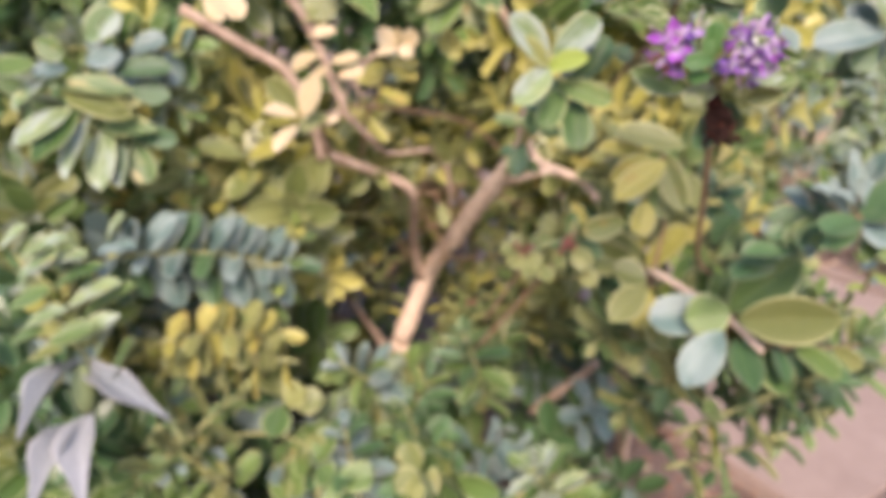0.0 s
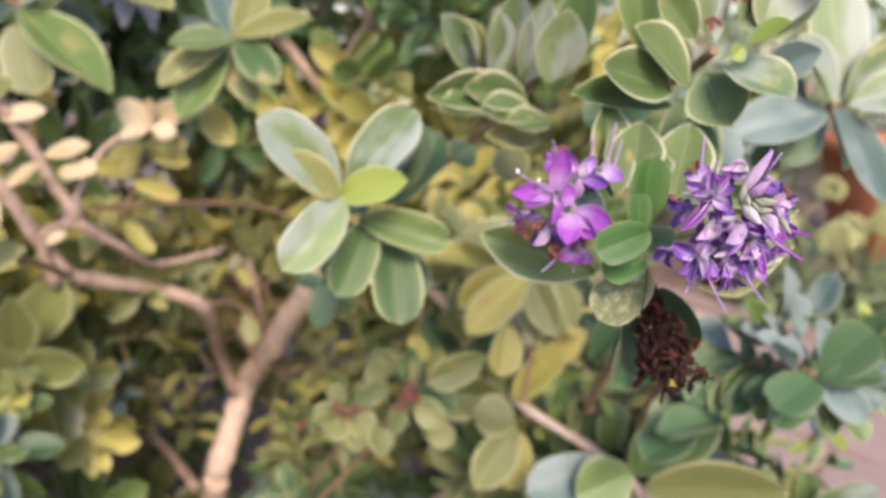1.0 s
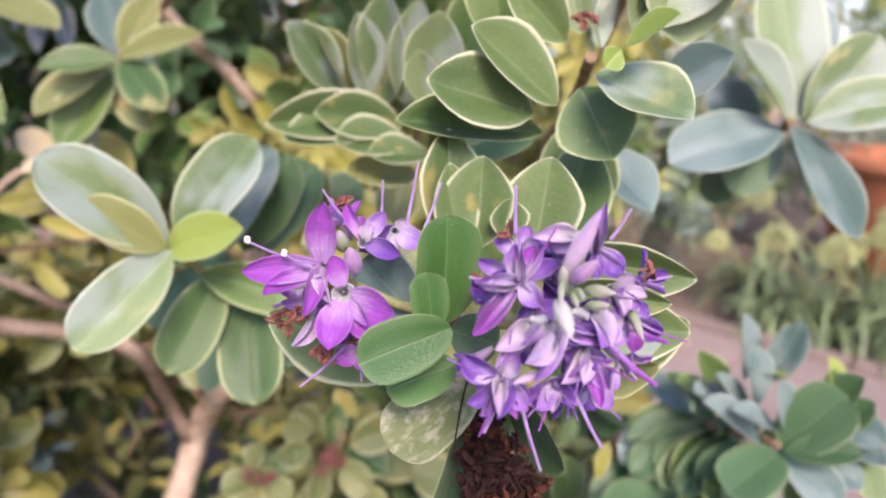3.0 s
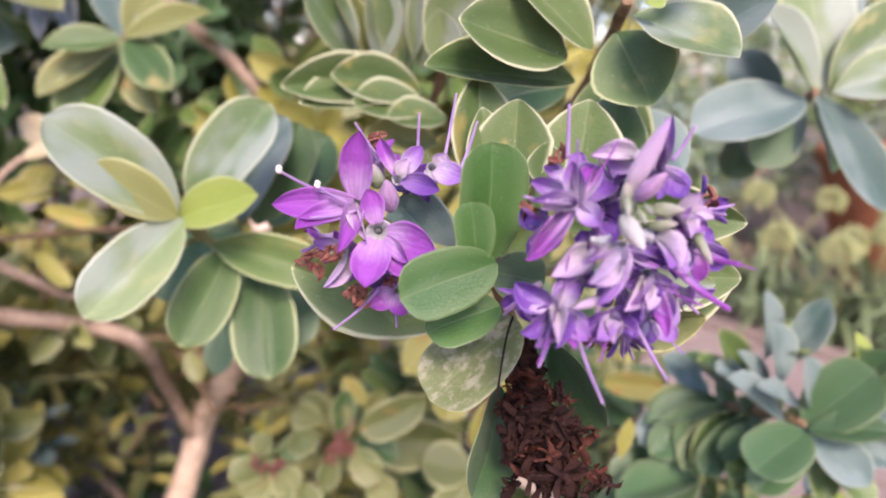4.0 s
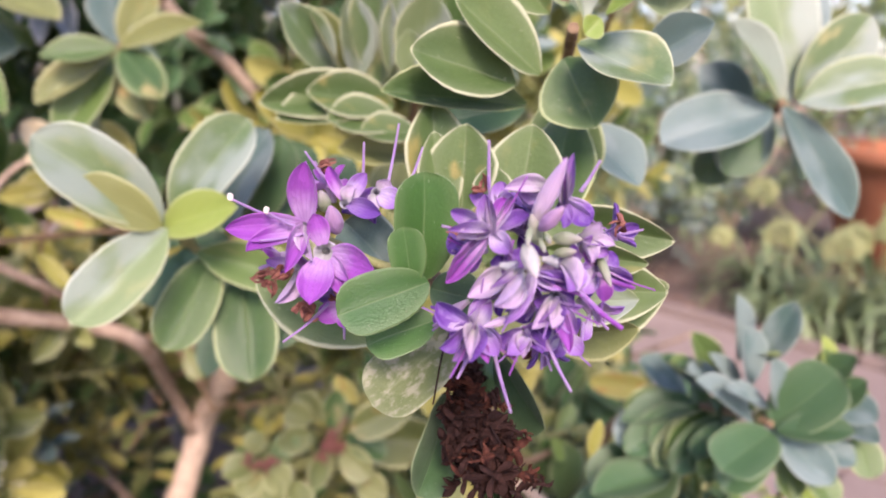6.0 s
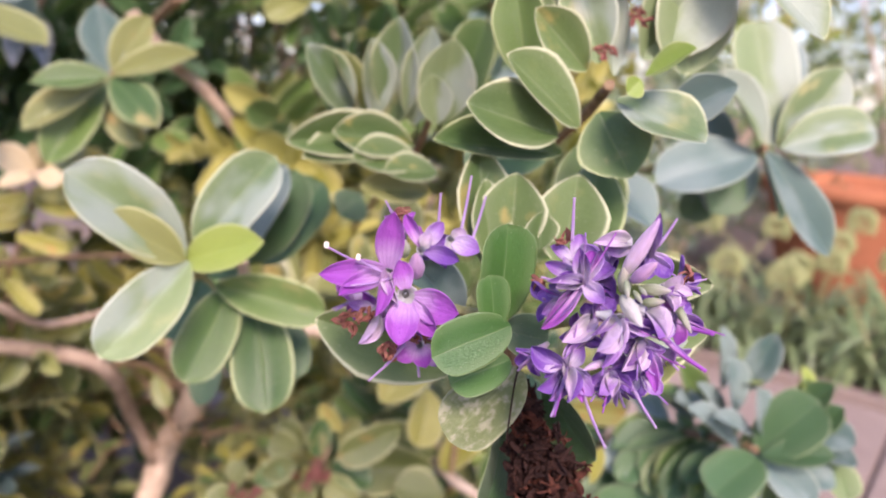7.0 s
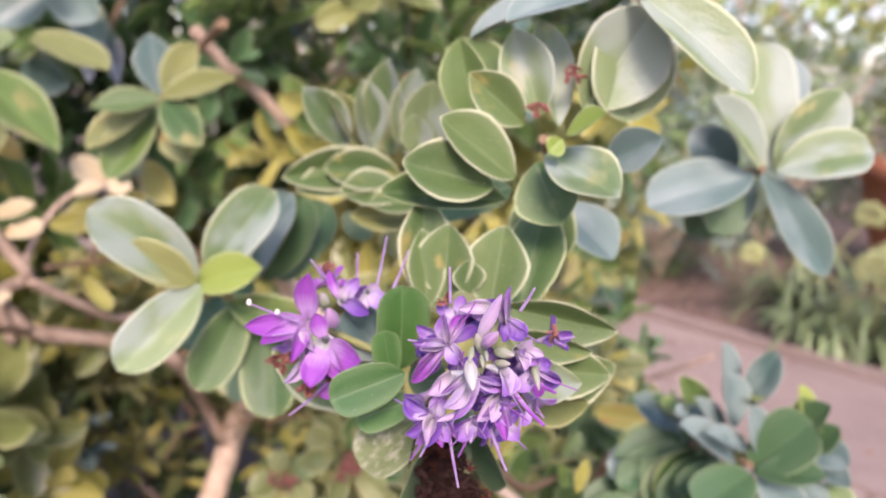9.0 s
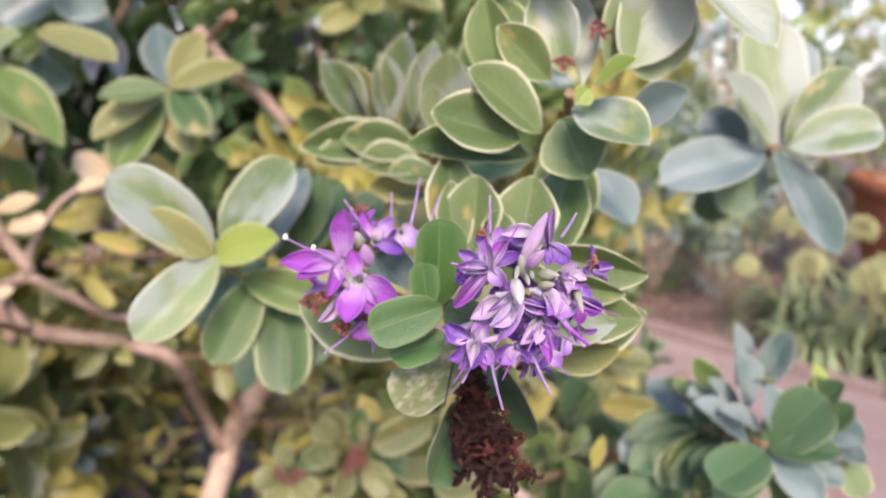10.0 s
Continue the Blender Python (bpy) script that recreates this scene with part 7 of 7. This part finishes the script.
SIDE_LOW = (
    (-0.4990, 0.2744, 0.3986, -0.5149, 0.2651, 0.4220, 0.0316, GREEN),
    (-0.4916, 0.2789, 0.3972, -0.4634, 0.2948, 0.4192, 0.0316, GREEN),
    (-0.4825, 0.2864, 0.3978, -0.4432, 0.2975, 0.4072, 0.0273, BLUE),
    (-0.4932, 0.2759, 0.3952, -0.5053, 0.2449, 0.3965, 0.0287, GREEN),
    (-0.4873, 0.2773, 0.3918, -0.4771, 0.2669, 0.3833, 0.0258, GREEN),
    (-0.4140, 0.3739, 0.4529, -0.4221, 0.3689, 0.4602, 0.0273, OLIVE),
    (-0.3699, 0.3964, 0.4532, -0.3521, 0.4054, 0.4754, 0.0359, OLIVE),
    (-0.3607, 0.4004, 0.4529, -0.3254, 0.4064, 0.4649, 0.0330, OLIVE),
    (-0.3722, 0.3935, 0.4505, -0.3704, 0.3594, 0.4289, 0.0359, GREEN),
    (-0.4472, 0.3410, 0.4345, -0.4252, 0.3547, 0.4617, 0.0287, GREEN),
    (-0.4328, 0.3406, 0.4226, -0.4441, 0.3171, 0.4201, 0.0258, GREEN),
    (-0.3966, 0.3257, 0.3792, -0.3795, 0.3417, 0.4150, 0.0287, GREEN),
    (-0.4159, 0.3288, 0.3957, -0.4331, 0.3225, 0.4191, 0.0273, BLUE),
    (-0.3197, 0.3753, 0.3946, -0.3054, 0.3908, 0.4394, 0.0330, GREEN),
    (-0.3165, 0.3847, 0.4051, -0.3336, 0.3813, 0.4272, 0.0287, OLIVE),
    (-0.2962, 0.3717, 0.3788, -0.3154, 0.3651, 0.3948, 0.0330, GREEN),
    (-0.2899, 0.3740, 0.3787, -0.2496, 0.3788, 0.3933, 0.0359, GREEN),
    (-0.3009, 0.3659, 0.3738, -0.2824, 0.3554, 0.3662, 0.0330, GREEN),
    (-0.2022, 0.4093, 0.3915, -0.2223, 0.4107, 0.4221, 0.0287, OLIVE),
    (-0.1962, 0.4028, 0.3813, -0.2235, 0.3860, 0.3867, 0.0316, OLIVE),
    (-0.1896, 0.4045, 0.3817, -0.1722, 0.4036, 0.3867, 0.0316, OLIVE),
    (-0.1995, 0.4019, 0.3811, -0.1997, 0.3801, 0.3688, 0.0287, OLIVE),
)
for base, stem, rows, label, face in (
    ((-0.5344, 0.4725, 0.8038), ((-0.5344, 0.4725, 0.8038), (-0.5697, 0.3868, 0.8052), (-0.5939, 0.3460, 0.7951)), SIDE_FAN, "hebe shoot with a fan of pale grey-green drooping leaves", (-0.1, -0.8, 0.55)),
    ((-0.5232, 0.2810, 0.5045), ((-0.5232, 0.2810, 0.5045), (-0.5379, 0.2567, 0.5741), (-0.5693, 0.2481, 0.6342), (-0.5887, 0.2459, 0.6675)), SIDE_STACK, "hebe shoot with stacked pale green leaves", (-0.35, -0.55, 0.75)),
    ((-0.4961, 0.4861, 0.5735), ((-0.4961, 0.4861, 0.5735), (-0.5298, 0.4782, 0.6329), (-0.5402, 0.4782, 0.6689)), SIDE_BUDS, "hebe shoot with upright pale leaf tips", (0, -0.9, 0.3)),
    ((-0.3897, 0.3984, 0.3275), ((-0.3897, 0.3984, 0.3275), (-0.3464, 0.4034, 0.3937), (-0.4199, 0.3698, 0.4147), (-0.4931, 0.2853, 0.3884)), SIDE_LOW, "low hebe shoots with pale-edged oval leaves", (0, -0.7, 0.7)),
):
    ob = thing("leafy_shoot", base, label, "leafy shoot", "shoots of the shrub")
    part("stem", tube(stem, 0.003, 0.0016, 7, 5, 0.12), STEM, ob)
    leaves(ob, rows, face)


# long level shoots at the shrub's face, with rows of hanging leaves
row_shoots = (
    (-0.534, 0.312, 0.645, -0.394, 0.447, 0.611),
    (-0.490, 0.332, 0.544, -0.396, 0.427, 0.522),
    (-0.612, 0.399, 0.834, -0.499, 0.429, 0.852),
    (-0.383, 0.385, 0.364, -0.279, 0.466, 0.386),
    (-0.354, 0.458, 0.383, -0.244, 0.617, 0.424),
)
row_tones = ((BLUE, BLUE, BLUE, DARK), (YELLOW, OLIVE, YELLOW), (BLUE, DARK, GREEN), (BLUE, DARK, GREEN), (OLIVE, GREEN, PALE))


def row_shoot(seed, base, tip, size, tones):
    rng = random.Random(seed)
    base, tip = Vector(base), Vector(tip)
    ob = thing("leafy_shoot", base, SHOOT_LABELS[tones[0]], "leafy shoot", "shoots of the shrub")
    along = (tip - base).normalized()
    part("stem", tube((base, (base + tip) / 2 + Vector((0, 0, 0.012)), tip), 0.0032, 0.0016, 7, 5, 0.12), STEM, ob)
    n = max(5, int((tip - base).length / 0.016))
    for i in range(n):
        f = (i + 0.5) / n
        p = base.lerp(tip, f) + Vector((0, 0, 0.012 * math.sin(math.pi * f)))
        for way, k in ((Vector((0, -0.35, -1)), 1.0), (Vector((0, -0.25, 0.8)), 0.8), (Vector((0, -1, -0.1)), 0.75)):
            if k < 0.79 and i % 2:
                continue
            d = (way + along * rng.uniform(0.25, 0.6) + Vector((0, rng.uniform(-0.2, 0.2), 0))).normalized()
            long = size * k * rng.uniform(0.85, 1.12) * (0.72 + 0.28 * math.sin(math.pi * f))
            leaf(ob, p, p + d * long, long * rng.uniform(0.50, 0.60), rng.choice(tones), Vector((-0.25, -0.8, 0.45)) + along * 0.3, rng.choice((0, 1, 4, 5)))
        if i == n - 1:
            leaf(ob, p, p + (along + Vector((0, -0.3, 0.1))).normalized() * size * 0.8, size * 0.36, tones[-1], (0, -0.7, 0.7))
    return ob


ROW_LINES = []
for k, (x, y, z, a, b, c) in enumerate(row_shoots):
    row_shoot(400 + k, (x, y, z), (a, b, c), 0.066 if k == 0 else 0.056, row_tones[k])
    ROW_LINES += [Vector((x, y, z)).lerp(Vector((a, b, c)), q / 4) for q in range(5)]


def ease(v, lo, hi):
    t = min(1.0, max(0.0, (v - lo) / (hi - lo)))
    return t * t * (3 - 2 * t)


def shrub_front(x, z):
    """How far along y the shrub's leafy face lies: a lobe at one side and low down, a hollow round the bare branches."""
    lobe = 0.36 + 0.42 * max(0.0, z - 0.30) + 0.30 * max(0.0, x + 0.75) + 0.5 * max(0.0, -0.9 - x)
    hollow = 0.92 + 0.12 * max(0.0, 0.6 - z) - 0.30 * max(0.0, z - 0.85)
    k = ease(x, -0.66, -0.44) * ease(z, 0.16, 0.34)
    return lobe + (max(lobe, hollow) - lobe) * k + 0.07 * noise.noise((x * 4, z * 4, 0))


def clear_of_branch(p):
    """True in the open hollow in front of the leaning main branch."""
    gap = Vector(p) - Vector((-0.05, -0.05, 0.95))
    for k, q in enumerate(OPEN_TO):
        w = q - Vector((-0.05, -0.05, 0.95))
        f = gap.dot(w) / w.dot(w)
        if 0.2 < f < (1.12 if k < 9 else 1.0) and (gap - w * f).length < (0.17 if k < 9 else 0.075):
            return True
    return False


BRANCH_TOP, BRANCH_FOOT = (-0.1284, 0.5525, 0.7623), (-0.3378, 0.7998, 0.3539)
OPEN_TO = [Vector(BRANCH_TOP).lerp(Vector(BRANCH_FOOT), k / 8) for k in range(9)]
for run in (((-0.3210, 0.7911, 0.5550), (-0.2939, 0.6532, 0.6636), (-0.3324, 0.6182, 0.6962), (-0.3829, 0.5515, 0.7295)), ((-0.3943, 0.5331, 0.7648), (-0.4204, 0.5104, 0.8300), (-0.4595, 0.4800, 0.8597)), ((-0.3488, 0.5074, 0.7970), (-0.3600, 0.4972, 0.8282), (-0.3806, 0.4781, 0.8886), (-0.4121, 0.4401, 0.9461)), ((-0.3486, 0.5068, 0.7943), (-0.3301, 0.5456, 0.7615), (-0.3147, 0.5879, 0.7340), (-0.2693, 0.6453, 0.7343)), ((-0.1285, 0.5518, 0.7595), (-0.0614, 0.5987, 0.7266), (0.0029, 0.5798, 0.6742)), ((-0.3576, 0.7777, 0.3478), (-0.4209, 0.8306, 0.3753), (-0.4605, 0.8169, 0.4224))):
    OPEN_TO += smooth_line(run, 4)
OPEN_TO += [Vector(q) for q in ((-0.3513, 0.3671, 0.8132), (-0.3070, 0.5528, 0.8791), (-0.3105, 0.5786, 0.8360), (-0.3801, 0.4675, 0.8941), (-0.3924, 0.3329, 0.9104))]
OPEN_TO += [Vector(q) for q in ((-0.5789, 0.3321, 0.7662), (-0.5427, 0.3745, 0.7699), (-0.5400, 0.2432, 0.6290), (-0.5006, 0.2627, 0.6035), (-0.5381, 0.4709, 0.7000), (-0.4653, 0.4904, 0.6312), (-0.4842, 0.2740, 0.4026), (-0.3565, 0.3911, 0.4553), (-0.3043, 0.3725, 0.4003))]
rng = random.Random(2024)
front, mass = Foliage(rows=FINE_ROWS[::2], cols=(-1.0, -0.85, -0.4, 0.0, 0.4, 0.85, 1.0)), Foliage()
TONES = [LEAF[GREEN], LEAF[BLUE], LEAF[YOUNG], LEAF[DARK], LEAF[OLIVE], LEAF[YELLOW]]
for layer in range(6):
    for _ in range((400, 440, 440, 400, 380, 320)[layer]):
        x, z = rng.uniform(-1.95, 0.5), rng.uniform(-0.20, 1.75)
        edge = 0.34 - 0.25 * max(0, 0.6 - z)
        if x > edge - 0.1 * rng.random():
            continue
        y = shrub_front(x, z) + (0.0, 0.10, 0.22, 0.38, 0.55, 0.75)[layer] + rng.uniform(-0.06, 0.06) + max(0.0, x) * 0.5
        if -0.42 < x < 0.42 and z > 0.55 and y < 0.88:
            continue
        if -0.16 < x < 0.14 and 0.05 < z < 0.42 and layer < 3:
            continue
        p = Vector((x, y, z - 0.95)) * 0.82 + Vector((0, 0, 0.95))
        if any((w - p - Vector((0, 0.04, 0))).length < 0.10 for w in ROW_LINES):
            continue
        if clear_of_branch(p):
            continue
        d = Vector((rng.uniform(-0.9, 0.9), rng.uniform(-1.0, 0.1), rng.uniform(-0.3, 1.0))).normalized()
        size = rng.uniform(0.048, 0.069) * (1.15 if x < -0.45 or z < 0.3 else 1.0)
        warm = noise.noise((x * 2.6 + 9, z * 2.6, y)) + 0.04 - (0.28 if z < 0.30 else 0) + (0.28 if z > 0.32 and -0.75 < x < 0.1 else 0) - (0.5 if x < -0.42 and z > 0.72 else 0) + (0.3 if abs(x + 0.6) < 0.15 and abs(z - 0.35) < 0.07 else 0)
        slots = (4, 5, 5, 4, 4) if warm > 0.27 else (0, 4, 4, 5, 0) if warm > 0.08 else (0, 3, 1, 3, 3)
        q = p + d * rng.uniform(0.075, 0.14)
        (front if layer < 2 else mass).shoot(rng, p, q, rng.randrange(5, 9), size, slots, (100, 30), 0.54)
# the crown and the far side of the shrub
for _ in range(520):
    a, k = rng.uniform(0, 6.283), math.sqrt(rng.random())
    x = -0.62 + math.cos(a) * 1.0 * k
    y = 1.25 + math.sin(a) * 0.62 * k
    z = rng.uniform(1.25, 1.75) - 0.45 * k * k if rng.random() < 0.6 else rng.uniform(0.25, 1.45)
    if y < shrub_front(x, z) + (0.25 if z > 1.2 else 0.75) or x > 0.34 - 0.25 * max(0, 0.6 - z):
        continue
    q = Vector((x + rng.uniform(-0.08, 0.08), y + rng.uniform(0.0, 0.1), z + rng.uniform(0.04, 0.14)))
    mass.shoot(rng, Vector((x, y, z)), q, rng.randrange(5, 8), rng.uniform(0.06, 0.085), (0, 3, 4), (100, 30), 0.50)
tagged(front.link("outer_foliage", TONES, shrub, "green, olive and yellowing oval leaves"), kind="stuff")
tagged(mass.link("inner_foliage", TONES, shrub, "shaded green oval leaves"), kind="stuff")
wood = bmesh.new()
for k in range(46):
    a = Vector((rng.uniform(-1.5, 0.2), rng.uniform(1.1, 1.7), -0.05))
    z = rng.uniform(0.4, 1.3)
    x = a.x + rng.uniform(-0.3, 0.35)
    if x > 0.45:
        continue
    b = Vector((x, shrub_front(x, z) + 0.15, z))
    t = tube((a, (a + b) / 2 + Vector((rng.uniform(-0.1, 0.1), rng.uniform(0, 0.2), 0)), b), 0.010, 0.003, 6, 5, 0.1, k)
    me = bpy.data.meshes.new("tmp")
    t.to_mesh(me)
    t.free()
    wood.from_mesh(me)
inner = part("brushwood", wood, BARK_GREY, shrub)
tagged(inner, kind="stuff")

# ---------------------------------------------------------------- across the path
agapanthus((1.55, 2.62, -0.02), 1, [(1.28, 2.63, 0.35, 0.06), (1.40, 2.42, 0.35, 0.065)], 68)
agapanthus((1.75, 2.35, -0.02), 2, [(1.34, 2.97, 0.46, 0.06), (1.62, 2.5, 0.40, 0.055)], 68)
agapanthus((1.45, 3.05, -0.02), 3, [(1.10, 2.74, 0.31, 0.042), (1.72, 3.1, 0.42, 0.06)], 56)
agapanthus((1.35, 2.62, -0.02), 5, [(1.52, 2.55, 0.36, 0.06)], 52, 0.36)
agapanthus((1.85, 2.9, -0.02), 6, [(1.80, 2.75, 0.42, 0.06), (1.95, 2.85, 0.5, 0.06)], 60)
agapanthus((2.05, 2.65, -0.02), 4, [(1.95, 2.6, 0.38, 0.06)], 60)


def far_shrub(at, seed, rx, ry, height, tones, n, name="garden_shrub", label="soft grey-green garden shrub across the path"):
    rng = random.Random(seed)
    bush = thing(name, at, label, "shrub", "shrubs across the path")
    for k in range(6):
        a = rng.uniform(0, 6.28)
        top = Vector(at) + Vector((math.cos(a) * rx * 0.6, math.sin(a) * ry * 0.6, height * rng.uniform(0.6, 0.9)))
        part("branch", tube((at, Vector(at).lerp(top, 0.5) + Vector((0, 0, 0.08)), top), 0.022, 0.008, 7, 5, 0.15, k), BARK, bush)
    fo = Foliage(rows=(0.0, 0.3, 0.65, 1.0), cols=(-1.0, 0.0, 1.0))
    for _ in range(n):
        v = Vector((rng.gauss(0, 1), rng.gauss(0, 1), rng.gauss(0, 1))).normalized()
        r = rng.uniform(0.55, 1.0) + 0.25 * noise.noise(v * 2 + Vector((seed, 0, 0)))
        p = Vector(at) + Vector((v.x * rx * r, v.y * ry * r, height * (0.55 + 0.45 * v.z * r)))
        fo.shoot(rng, p, p + (v + Vector((0, 0, 0.5))).normalized() * rng.uniform(0.1, 0.2), rng.randrange(4, 7), rng.uniform(0.05, 0.09) * (1 if height < 2 else 1.55), (0, 1, 2), (95, 30), 0.4)
    fo.link("foliage", [LEAF[t] for t in tones], bush)
    return bush


far_shrub((0.95, 3.55, -0.03), 31, 0.5, 0.5, 0.95, (BLUE, GREEN, PALE), 420)
far_shrub((1.75, 4.3, -0.03), 32, 0.9, 0.7, 1.35, (GREEN, PALE, BLUE), 560)
far_shrub((3.2, 4.2, -0.03), 33, 1.0, 0.7, 1.9, (OLIVE, GREEN, YOUNG), 260)
far_shrub((0.3, 4.4, -0.03), 34, 1.0, 0.8, 2.0, (DARK, GREEN, BLUE), 300)
far_shrub((-1.6, 4.2, -0.03), 35, 1.3, 0.9, 2.6, (DARK, GREEN, OLIVE), 320)
far_shrub((4.6, 3.2, -0.03), 36, 1.1, 1.1, 2.2, (DARK, GREEN, OLIVE), 300)
far_shrub((2.3, 6.4, -0.03), 37, 2.0, 1.2, 3.6, (OLIVE, YOUNG, YELLOW), 620)
far_shrub((-1.2, 6.6, -0.03), 38, 2.4, 1.2, 4.2, (DARK, GREEN, OLIVE), 620)
far_shrub((5.8, 6.0, -0.03), 39, 2.2, 1.4, 4.0, (OLIVE, GREEN, YOUNG), 620)
far_shrub((0.6, 8.0, -0.03), 40, 2.4, 1.2, 5.0, (OLIVE, GREEN, YOUNG), 620)
far_shrub((4.0, 8.4, -0.03), 41, 2.6, 1.2, 4.6, (OLIVE, GREEN, YOUNG), 620)
far_shrub((-4.2, 3.0, -0.03), 42, 1.6, 2.2, 3.4, (DARK, GREEN, OLIVE), 500)
far_shrub((-3.4, -2.4, -0.03), 43, 1.2, 1.2, 2.2, (DARK, GREEN, OLIVE), 420)
far_shrub((3.6, -2.6, -0.03), 44, 1.2, 1.2, 2.1, (DARK, GREEN, OLIVE), 420)
